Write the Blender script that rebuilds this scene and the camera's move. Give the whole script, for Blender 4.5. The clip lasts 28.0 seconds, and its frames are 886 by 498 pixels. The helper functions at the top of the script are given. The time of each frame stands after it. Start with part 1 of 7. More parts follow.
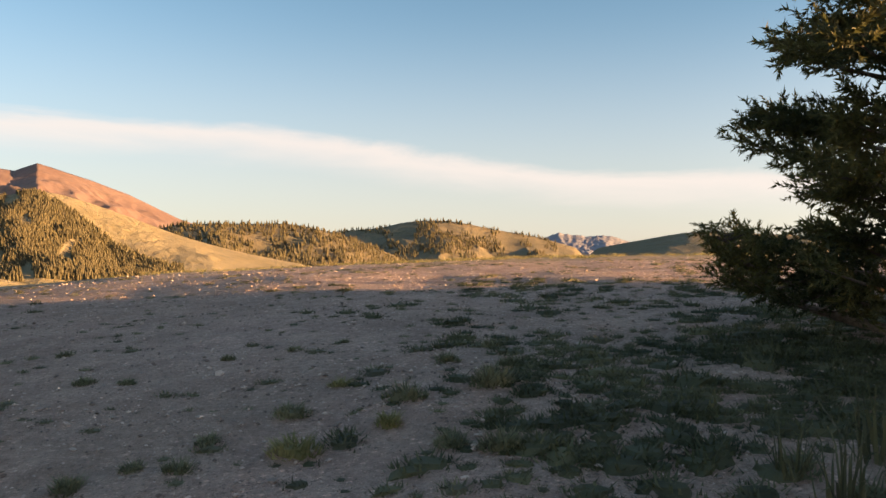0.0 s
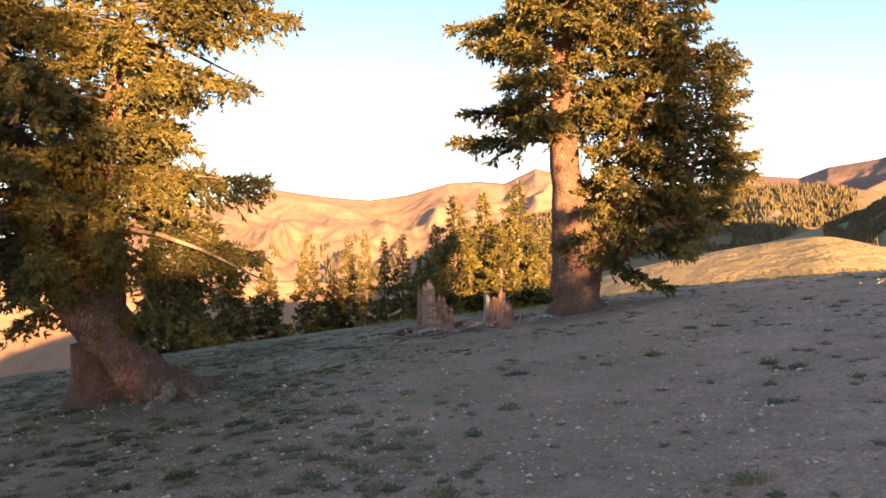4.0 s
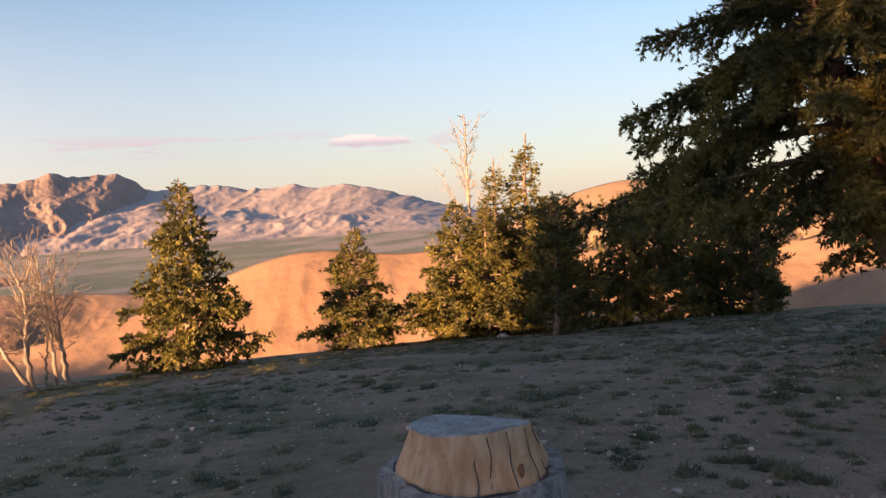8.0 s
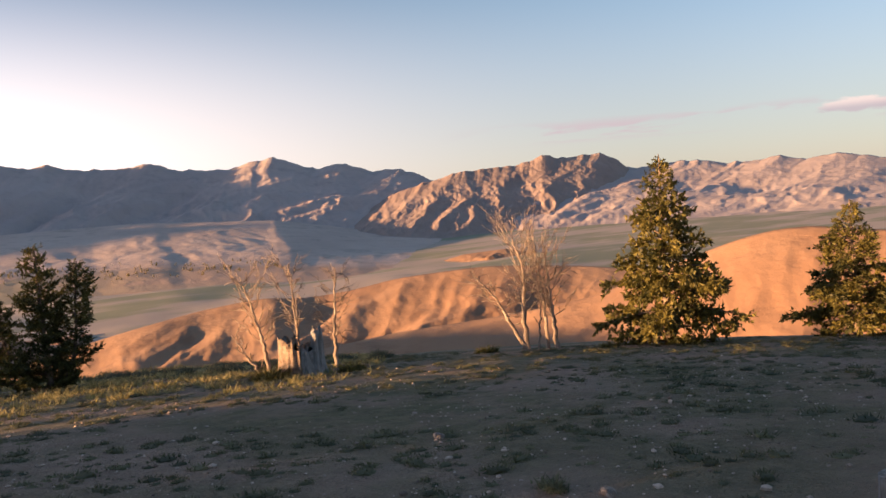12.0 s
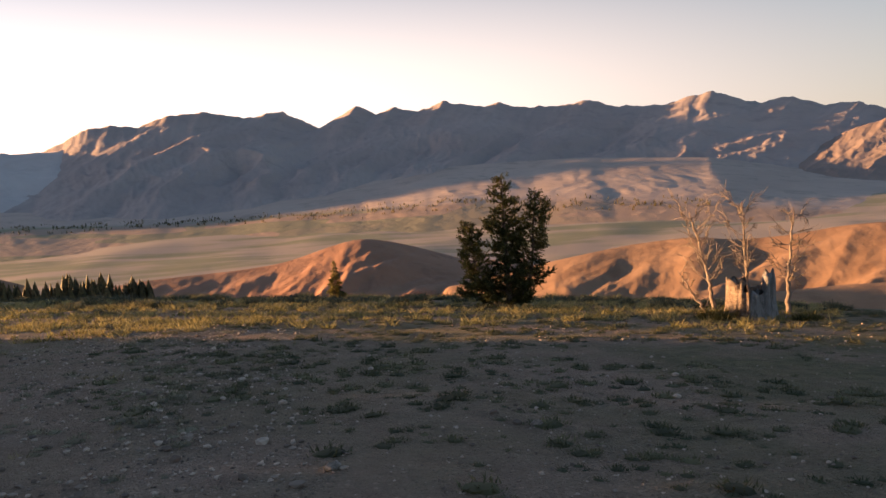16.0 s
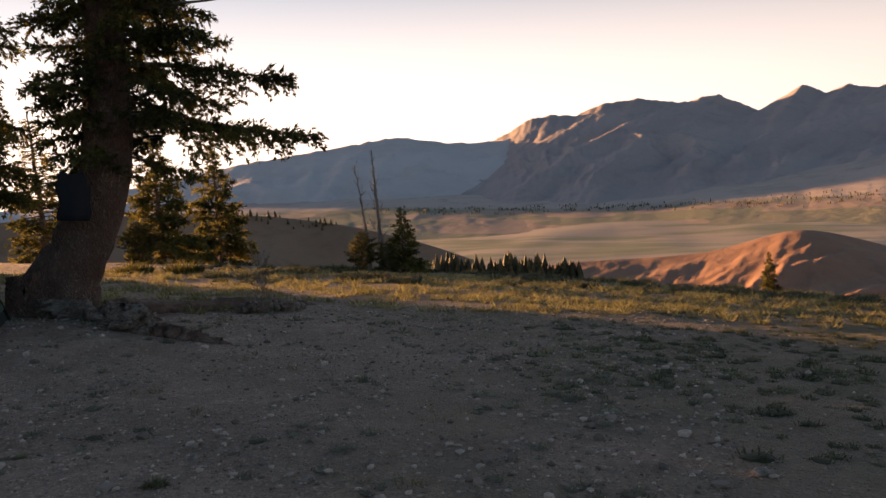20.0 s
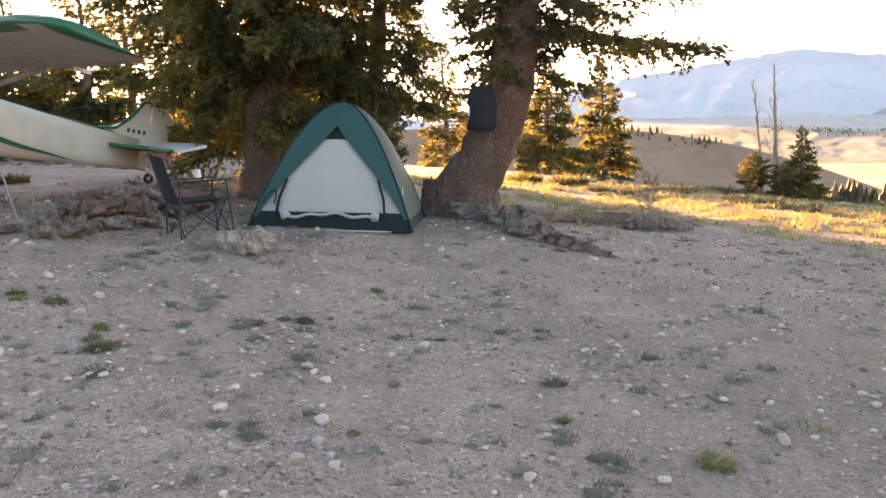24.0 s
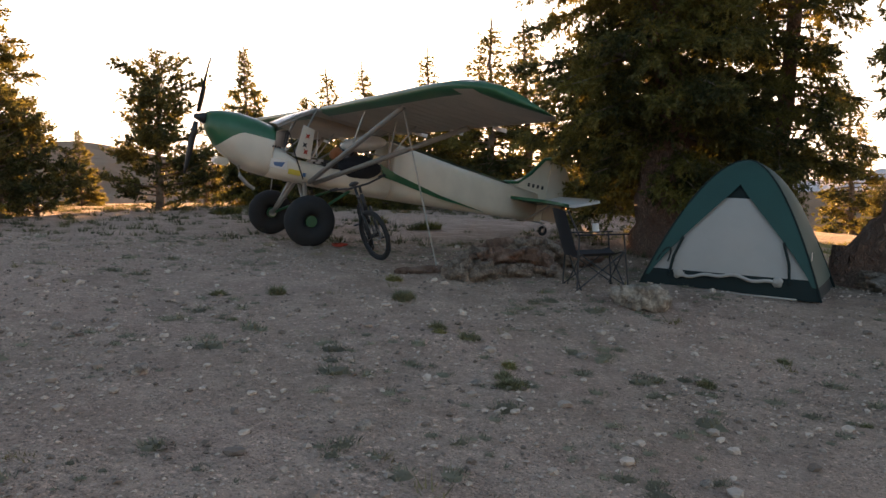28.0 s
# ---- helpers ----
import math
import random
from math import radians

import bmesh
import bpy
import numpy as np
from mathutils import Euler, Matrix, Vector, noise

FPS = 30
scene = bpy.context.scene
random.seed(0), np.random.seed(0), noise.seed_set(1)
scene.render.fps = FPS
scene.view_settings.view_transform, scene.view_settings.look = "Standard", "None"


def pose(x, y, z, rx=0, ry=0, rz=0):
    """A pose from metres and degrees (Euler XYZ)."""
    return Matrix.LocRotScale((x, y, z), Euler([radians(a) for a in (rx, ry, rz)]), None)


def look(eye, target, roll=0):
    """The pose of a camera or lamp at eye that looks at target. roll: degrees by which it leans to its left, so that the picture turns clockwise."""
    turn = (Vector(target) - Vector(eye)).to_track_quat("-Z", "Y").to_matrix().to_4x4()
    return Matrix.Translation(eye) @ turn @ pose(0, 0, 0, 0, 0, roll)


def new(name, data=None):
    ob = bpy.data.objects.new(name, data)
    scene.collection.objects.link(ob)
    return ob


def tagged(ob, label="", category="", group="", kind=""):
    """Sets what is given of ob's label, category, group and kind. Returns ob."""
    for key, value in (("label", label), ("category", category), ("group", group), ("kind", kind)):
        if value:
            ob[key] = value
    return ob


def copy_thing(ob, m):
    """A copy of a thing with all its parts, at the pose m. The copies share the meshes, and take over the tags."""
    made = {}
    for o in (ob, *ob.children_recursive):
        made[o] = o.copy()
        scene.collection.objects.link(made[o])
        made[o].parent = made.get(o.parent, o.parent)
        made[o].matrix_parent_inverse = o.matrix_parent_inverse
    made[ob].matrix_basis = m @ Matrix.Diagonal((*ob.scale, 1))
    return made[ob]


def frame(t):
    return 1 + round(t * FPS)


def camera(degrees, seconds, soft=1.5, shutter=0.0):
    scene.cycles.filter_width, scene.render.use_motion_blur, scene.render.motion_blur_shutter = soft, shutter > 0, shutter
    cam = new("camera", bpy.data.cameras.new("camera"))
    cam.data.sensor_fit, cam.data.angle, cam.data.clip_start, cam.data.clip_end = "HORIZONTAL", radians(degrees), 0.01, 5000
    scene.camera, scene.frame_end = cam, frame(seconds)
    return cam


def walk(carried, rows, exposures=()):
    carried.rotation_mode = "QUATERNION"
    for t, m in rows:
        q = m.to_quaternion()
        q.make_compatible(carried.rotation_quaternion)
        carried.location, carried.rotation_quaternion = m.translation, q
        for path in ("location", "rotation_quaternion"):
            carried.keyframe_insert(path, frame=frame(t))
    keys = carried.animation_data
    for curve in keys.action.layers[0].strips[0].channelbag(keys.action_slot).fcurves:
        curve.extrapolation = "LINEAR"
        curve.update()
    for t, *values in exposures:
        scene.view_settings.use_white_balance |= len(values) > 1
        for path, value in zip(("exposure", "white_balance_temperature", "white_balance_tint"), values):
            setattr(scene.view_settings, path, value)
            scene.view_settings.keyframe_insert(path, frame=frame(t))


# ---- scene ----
cam = camera(57.33, 28.0)
ROUTE = [
    # seconds, x, y, z, yaw, pitch, roll
    (0.0, -0.001, -0.075, 1.551, 0.0, -0.0, 0.0),
    (0.5, -0.039, -0.081, 1.556, 6.88, -0.44, -0.62),
    (1.0, -0.1, -0.084, 1.56, 14.62, -0.73, -0.5),
    (1.5, -0.133, -0.059, 1.571, 21.69, -0.91, -0.08),
    (2.0, -0.13, -0.054, 1.572, 33.19, -0.87, 0.49),
    (2.5, -0.08, -0.067, 1.586, 42.31, -0.79, 0.46),
    (4.5, -0.187, -0.426, 1.526, 67.61, -1.53, 0.9),
    (5.0, -0.206, -0.47, 1.522, 77.0, -2.3, 1.01),
    (5.5, -0.269, -0.547, 1.526, 85.03, -2.81, 1.23),
    (6.0, -0.312, -0.585, 1.525, 91.16, -3.33, 1.73),
    (6.5, -0.327, -0.616, 1.534, 97.33, -3.69, 2.1),
    (7.0, -0.346, -0.635, 1.539, 101.74, -3.76, 2.53),
    (7.5, -0.348, -0.634, 1.55, 105.55, -4.23, 2.64),
    (8.0, -0.339, -0.618, 1.553, 112.29, -4.06, 2.53),
    (8.5, -0.321, -0.602, 1.559, 118.64, -3.86, 2.75),
    (9.0, -0.329, -0.593, 1.559, 122.59, -3.68, 3.2),
    (9.5, -0.333, -0.591, 1.556, 125.8, -3.75, 3.56),
    (10.0, -0.334, -0.602, 1.55, 129.64, -3.72, 3.75),
    (10.5, -0.328, -0.607, 1.548, 132.72, -3.82, 3.93),
    (11.0, -0.326, -0.616, 1.546, 135.89, -4.03, 4.01),
    (11.5, -0.319, -0.626, 1.549, 140.83, -3.94, 4.09),
    (12.0, -0.307, -0.621, 1.554, 145.17, -3.82, 4.2),
    (12.5, -0.318, -0.64, 1.552, 148.89, -4.01, 4.36),
    (13.0, -0.323, -0.647, 1.555, 153.04, -4.51, 4.36),
    (13.5, -0.287, -0.661, 1.558, 159.09, -4.56, 4.26),
    (15.5, 0.03, -0.744, 1.544, 171.81, -6.3, 4.07),
    (16.0, 0.055, -0.768, 1.544, 175.08, -6.28, 3.46),
    (16.5, 0.069, -0.787, 1.544, 178.89, -6.19, 3.46),
    (17.0, 0.076, -0.812, 1.544, 183.68, -6.12, 3.48),
    (17.5, 0.097, -0.83, 1.546, 188.25, -6.01, 3.58),
    (18.0, 0.092, -0.849, 1.545, 190.06, -5.77, 3.82),
    (18.5, 0.079, -0.839, 1.547, 193.51, -5.54, 3.82),
    (19.0, 0.076, -0.819, 1.548, 196.27, -5.5, 3.72),
    (19.5, 0.079, -0.821, 1.546, 200.98, -5.28, 3.83),
    (20.0, 0.086, -0.815, 1.544, 204.81, -5.36, 3.81),
    (20.5, 0.095, -0.786, 1.541, 207.86, -5.45, 3.78),
    (21.0, 0.114, -0.766, 1.539, 210.29, -5.93, 3.6),
    (21.5, 0.174, -0.757, 1.541, 213.66, -6.72, 3.26),
    (23.5, 0.22, -0.755, 1.564, 227.36, -9.74, 3.03),
    (24.0, 0.237, -0.705, 1.568, 231.23, -9.76, 2.88),
    (24.5, 0.263, -0.667, 1.569, 234.8, -9.93, 2.53),
    (25.0, 0.289, -0.627, 1.565, 239.85, -10.04, 2.44),
    (25.5, 0.309, -0.597, 1.559, 245.88, -9.83, 2.72),
    (26.0, 0.311, -0.571, 1.555, 249.19, -8.87, 2.47),
    (26.5, 0.346, -0.545, 1.552, 252.45, -7.61, 2.5),
    (27.0, 0.37, -0.509, 1.551, 256.44, -6.27, 2.43),
    (27.5, 0.363, -0.498, 1.553, 257.25, -4.94, 2.23),
    (28.0, 0.369, -0.496, 1.554, 257.38, -4.56, 1.95),
]
EXPOSURES = [  # seconds, stops, kelvin, tint
    (0, 2.15, 6900, 15), (2, 2.55, 7400, 20), (5, 2.78, 7000, 24), (8, 2.05, 6700, 24), (11, 1.82, 6700, 22), (13.5, 1.85, 6800, 22), (17, 1.5, 7300, 23),
    (20, 1.4, 7400, 23), (21.5, 2.4, 7900, 23), (23.5, 3.95, 8100, 25), (25.4, 4.1, 8100, 25), (26.4, 3.9, 8100, 24), (27.2, 3.1, 8100, 23), (28, 2.7, 8100, 23)]
walk(cam, [(t, pose(x, y, z, 90 + pitch, roll, yaw)) for t, x, y, z, yaw, pitch, roll in ROUTE], EXPOSURES)

# ---- sky and sun ----
SUN_AZ, SUN_EL = 257.0, 4.4          # azimuth counted to the left from +y
EYE = 1.55


def heading(az):
    a = radians(az)
    return Vector((-math.sin(a), math.cos(a), 0))


sun_dir = heading(SUN_AZ) * math.cos(radians(SUN_EL)) + Vector((0, 0, math.sin(radians(SUN_EL))))
sun_data = bpy.data.lights.new("sun", "SUN")
sun_data.energy, sun_data.angle, sun_data.color = 5.0, radians(0.6), (1.0, 0.58, 0.25)
sun = new("sun", sun_data)
sun.matrix_world = look(sun_dir * 50, (0, 0, 0))


class Nodes:
    """Short hand for building a node tree."""

    def __init__(self, tree):
        self.tree = tree
        tree.nodes.clear()

    def add(self, kind, **settings):
        n = self.tree.nodes.new(kind)
        for k, v in settings.items():
            if k.startswith("in_"):
                n.inputs[k[3:].replace("_", " ")].default_value = v
            else:
                setattr(n, k, v)
        return n

    def link(self, a, b):
        self.tree.links.new(a, b)

    def put(self, value, socket):
        if isinstance(value, bpy.types.NodeSocket):
            self.link(value, socket)
        else:
            socket.default_value = value

    def math(self, op, a, b=0.0, c=0.0, clamp=False):
        n = self.add("ShaderNodeMath", operation=op, use_clamp=clamp)
        for v, s in zip((a, b, c), n.inputs):
            self.put(v, s)
        return n.outputs[0]

    def ramp(self, value, a, b, lo=0.0, hi=1.0):
        n = self.add("ShaderNodeMapRange", interpolation_type="SMOOTHSTEP")
        for v, s in zip((value, a, b, lo, hi), n.inputs):
            self.put(v, s)
        return n.outputs[0]

    def mix(self, fac, a, b, blend="MIX"):
        n = self.add("ShaderNodeMix", data_type="RGBA", blend_type=blend)
        self.put(fac, n.inputs[0])
        for v, s in ((a, n.inputs[6]), (b, n.inputs[7])):
            self.put((*v, 1) if isinstance(v, tuple) and len(v) == 3 else v, s)
        return n.outputs[2]

    def noise(self, vec, scale, detail=4, rough=0.55, distort=0.0):
        n = self.add("ShaderNodeTexNoise")
        if vec is not None:
            self.link(vec, n.inputs["Vector"])
        n.inputs["Scale"].default_value, n.inputs["Detail"].default_value = scale, detail
        n.inputs["Roughness"].default_value, n.inputs["Distortion"].default_value = rough, distort
        return n.outputs["Fac"]

    def stretch(self, vec, x, y, z):
        n = self.add("ShaderNodeMapping")
        self.link(vec, n.inputs["Vector"])
        n.inputs["Scale"].default_value = (x, y, z)
        return n.outputs[0]


world = bpy.data.worlds.new("evening_sky")
world.use_nodes = True
scene.world = world
w = Nodes(world.node_tree)
sky = w.add("ShaderNodeTexSky", sky_type="NISHITA", sun_disc=False, sun_elevation=radians(SUN_EL),
            sun_rotation=radians(-SUN_AZ), altitude=2600, air_density=1.0, dust_density=2.2, ozone_density=1.2)
way = w.add("ShaderNodeTexCoord").outputs["Generated"]
sep = w.add("ShaderNodeSeparateXYZ")
w.link(way, sep.inputs[0])
el = w.math("MULTIPLY", w.math("ARCSINE", sep.outputs[2]), 180 / math.pi)
az = w.math("MULTIPLY", w.math("ARCTAN2", w.math("MULTIPLY", sep.outputs[0], -1.0), sep.outputs[1]), 180 / math.pi)
ripple = w.noise(w.stretch(way, 5, 5, 26), 1.0, 6, 0.6, 0.4)
# a long veil of cloud low over the north-east, brightest along its upper edge
top = w.ramp(az, -16.0, 20.0, 5.3, 8.9)
edge = w.math("ADD", w.math("SUBTRACT", top, el), w.math("MULTIPLY", w.math("SUBTRACT", ripple, 0.5), 2.6))
veil = w.ramp(edge, -0.15, 1.0)
veil = w.math("MULTIPLY", veil, w.ramp(w.math("ADD", w.math("SUBTRACT", top, el), w.math("MULTIPLY", ripple, 2.0)), 4.2, 1.4, 0.10, 1.0))
veil = w.math("MULTIPLY", veil, w.ramp(az, 95.0, 60.0))
veil = w.math("MULTIPLY", veil, w.ramp(az, -75.0, -30.0))
# thin streaks over the range
streak = w.ramp(w.noise(w.stretch(way, 7, 7, 60), 1.0, 5, 0.55, 0.3), 0.46, 0.58)
band = w.math("MULTIPLY", w.ramp(w.math("ABSOLUTE", w.math("SUBTRACT", el, 3.7)), 1.0, 0.1),
              w.ramp(w.math("ABSOLUTE", w.math("SUBTRACT", az, 126.0)), 20.0, 9.0))
streak = w.math("MULTIPLY", streak, band)
puff = w.math("ADD", w.math("POWER", w.math("DIVIDE", w.math("SUBTRACT", az, 117.4), 3.2), 2.0), w.math("POWER", w.math("DIVIDE", w.math("SUBTRACT", el, 3.75), 0.55), 2.0))
puff = w.ramp(w.math("ADD", puff, w.math("MULTIPLY", w.math("SUBTRACT", w.noise(w.stretch(way, 30, 30, 90), 1.0, 5, 0.6), 0.5), 2.6)), 1.0, 0.3)
# warm haze along the whole horizon, whiter towards the sun
sunward = w.add("ShaderNodeVectorMath", operation="DOT_PRODUCT")
w.link(way, sunward.inputs[0])
sunward.inputs[1].default_value = heading(238.0)
toward = w.ramp(sunward.outputs["Value"], -0.35, 1.0)
haze = w.math("MULTIPLY", w.ramp(el, 18.0, 0.5), w.ramp(toward, 0.0, 0.6, 0.68, 0.88))
haze_rgb = w.mix(toward, (3.2, 3.0, 3.05), (12.6, 11.0, 10.0))
dome = w.mix(w.ramp(toward, 0.0, 0.8), (1.26, 1.46, 1.50, 1), (1.75, 1.66, 1.66, 1))
sky_rgb = w.mix(haze, w.mix(1.0, sky.outputs[0], dome, "MULTIPLY"), haze_rgb)
lit = w.mix(w.math("MULTIPLY", veil, 0.85), sky_rgb, (4.5, 4.15, 3.85))
lit = w.mix(w.math("MULTIPLY", streak, 0.85), lit, (3.6, 3.1, 3.2))
lit = w.mix(w.math("MULTIPLY", puff, 0.8), lit, w.mix(w.ramp(el, 3.5, 4.1), (3.3, 2.9, 3.05), (5.6, 4.7, 4.2)))
back = w.add("ShaderNodeBackground", in_Strength=0.05)
w.link(lit, back.inputs["Color"])
w.link(back.outputs[0], w.add("ShaderNodeOutputWorld").inputs["Surface"])


# ---- materials ----
def material(name, build, rough=0.85, metal=0.0, bump=None, through_light=0.0):
    """build(nodes, place) returns a colour socket; bump(nodes, place) a height socket and its depth."""
    m = bpy.data.materials.new(name)
    m.use_nodes = True
    n = Nodes(m.node_tree)
    place = n.add("ShaderNodeTexCoord").outputs["Object"]
    bsdf = n.add("ShaderNodeBsdfPrincipled", in_Roughness=rough, in_Metallic=metal)
    col = build(n, place) if callable(build) else (*build, 1)
    n.put(col, bsdf.inputs["Base Color"])
    if bump:
        height, depth = bump(n, place)
        b = n.add("ShaderNodeBump", in_Strength=1.0, in_Distance=depth)
        n.link(height, b.inputs["Height"])
        n.link(b.outputs[0], bsdf.inputs["Normal"])
    out = bsdf.outputs[0]
    if through_light:
        tr = n.add("ShaderNodeBsdfTranslucent")
        n.put(col, tr.inputs["Color"])
        mixed = n.add("ShaderNodeMixShader")
        mixed.inputs[0].default_value = through_light
        n.link(out, mixed.inputs[1])
        n.link(tr.outputs[0], mixed.inputs[2])
        out = mixed.outputs[0]
    n.link(out, n.add("ShaderNodeOutputMaterial").inputs["Surface"])
    return m


def two_tone(a, b, scale, lo=0.4, hi=0.6, fine=None, stretch=None):
    """Two colours mixed by noise, with a finer grain over them."""
    def build(n, p):
        q = n.stretch(p, *stretch) if stretch else p
        c = n.mix(n.ramp(n.noise(q, scale, 5, 0.6), lo, hi), a, b)
        f = n.ramp(n.noise(q, fine or scale * 9, 4, 0.6), 0.3, 0.7, 0.72, 1.2)
        g = n.add("ShaderNodeCombineColor")
        for s in g.inputs:
            n.link(f, s)
        return n.mix(1.0, c, g.outputs[0], "MULTIPLY")
    return build


def grain(scale, depth, detail=5, stretch=None):
    return lambda n, p: (n.noise(n.stretch(p, *stretch) if stretch else p, scale, detail, 0.65), depth)


def foliage(name, dark, light):
    def build(n, p):
        geo = n.add("ShaderNodeNewGeometry")
        c = n.mix(n.ramp(n.noise(p, 1.3, 3), 0.35, 0.65), dark, light)
        r = n.math("MULTIPLY_ADD", geo.outputs["Random Per Island"], 0.7, 0.65)
        g = n.add("ShaderNodeCombineColor")
        for s in g.inputs:
            n.link(r, s)
        return n.mix(1.0, c, g.outputs[0], "MULTIPLY")
    return material(name, build, 0.6, through_light=0.45)


FIR = foliage("fir_needles", (0.060, 0.066, 0.022), (0.235, 0.200, 0.050))
WOOD_FIR = foliage("far_fir_needles", (0.078, 0.070, 0.030), (0.195, 0.158, 0.062))
PINE = foliage("pine_needles", (0.066, 0.074, 0.028), (0.175, 0.155, 0.048))
OLD_FIR = foliage("old_fir_needles", (0.056, 0.060, 0.022), (0.210, 0.178, 0.048))
GRASS = foliage("grass_blades", (0.090, 0.092, 0.042), (0.190, 0.170, 0.085))
SAGE = foliage("sage_leaves", (0.070, 0.084, 0.050), (0.130, 0.138, 0.086))
CUSHION = foliage("cushion_leaves", (0.185, 0.182, 0.098), (0.340, 0.315, 0.175))
TUFT = foliage("tuft_leaves", (0.135, 0.130, 0.068), (0.250, 0.225, 0.125))
DARK_TUFT = foliage("dark_tuft_leaves", (0.088, 0.096, 0.046), (0.185, 0.178, 0.088))
GREY_TUFT = foliage("grey_tuft_leaves", (0.215, 0.195, 0.130), (0.340, 0.305, 0.205))
STRAW = foliage("straw_grass", (0.250, 0.230, 0.088), (0.450, 0.380, 0.165))
DRY = foliage("dry_grass", (0.28, 0.22, 0.11), (0.36, 0.29, 0.15))
def bark_furrow(n, p):
    """Plates of bark, longer than wide, between deep furrows."""
    vor = n.add("ShaderNodeTexVoronoi", feature="DISTANCE_TO_EDGE", in_Scale=30.0)
    shift = n.add("ShaderNodeVectorMath", operation="ADD")
    wob = n.add("ShaderNodeTexNoise", in_Scale=3.0, in_Detail=4.0)
    n.link(p, wob.inputs["Vector"])
    n.link(n.stretch(p, 1.0, 1.0, 0.20), shift.inputs[0])
    n.link(n.stretch(wob.outputs["Color"], 0.34, 0.34, 0.10), shift.inputs[1])
    n.link(shift.outputs[0], vor.inputs["Vector"])
    return n.math("MULTIPLY", n.ramp(vor.outputs["Distance"], 0.0, 0.32), n.ramp(n.noise(n.stretch(p, 1.0, 1.0, 0.3), 14.0, 5, 0.7), 0.25, 0.6, 0.45, 1.0))


def bark_colour(n, p):
    c = n.mix(n.ramp(n.noise(p, 2.2, 5), 0.35, 0.65), (0.29, 0.150, 0.102), (0.385, 0.240, 0.175))
    c = n.mix(n.math("MULTIPLY", n.ramp(n.noise(p, 22.0, 4, 0.7), 0.45, 0.7), 0.45), c, (0.17, 0.115, 0.09))
    return n.mix(n.math("MULTIPLY_ADD", bark_furrow(n, p), 0.62, 0.38), (0.095, 0.056, 0.042), c)


BARK = material("bark", bark_colour, 0.95, bump=lambda n, p: (n.math("ADD", bark_furrow(n, p), n.math("MULTIPLY", n.noise(p, 25.0, 4, 0.7), 0.35)), 0.045))
THIN_BARK = material("thin_bark", two_tone((0.13, 0.095, 0.07), (0.25, 0.19, 0.14), 6.0), 0.95, bump=grain(20, 0.01))
DEADWOOD = material("bleached_wood", two_tone((0.24, 0.185, 0.15), (0.40, 0.325, 0.265), 4.0, stretch=(3, 3, 0.4)), 0.9,
                    bump=grain(11.0, 0.02, stretch=(3, 3, 0.4)))
ROCKY = material("grey_stone", two_tone((0.27, 0.215, 0.175), (0.43, 0.36, 0.30), 14.0), 0.95, bump=grain(40, 0.012))
def stone_colour(n, p):
    """Pale and dark stones mixed, each of one tone."""
    own = n.add("ShaderNodeNewGeometry").outputs["Random Per Island"]
    c = n.mix(n.ramp(own, 0.0, 1.0), (0.20, 0.146, 0.115), (0.76, 0.600, 0.485))
    return n.mix(n.math("MULTIPLY", n.ramp(n.noise(p, 30.0, 4, 0.6), 0.4, 0.7), 0.35), c, (0.30, 0.23, 0.185))


STONE = material("pale_stone", stone_colour, 0.95, bump=grain(40, 0.008))


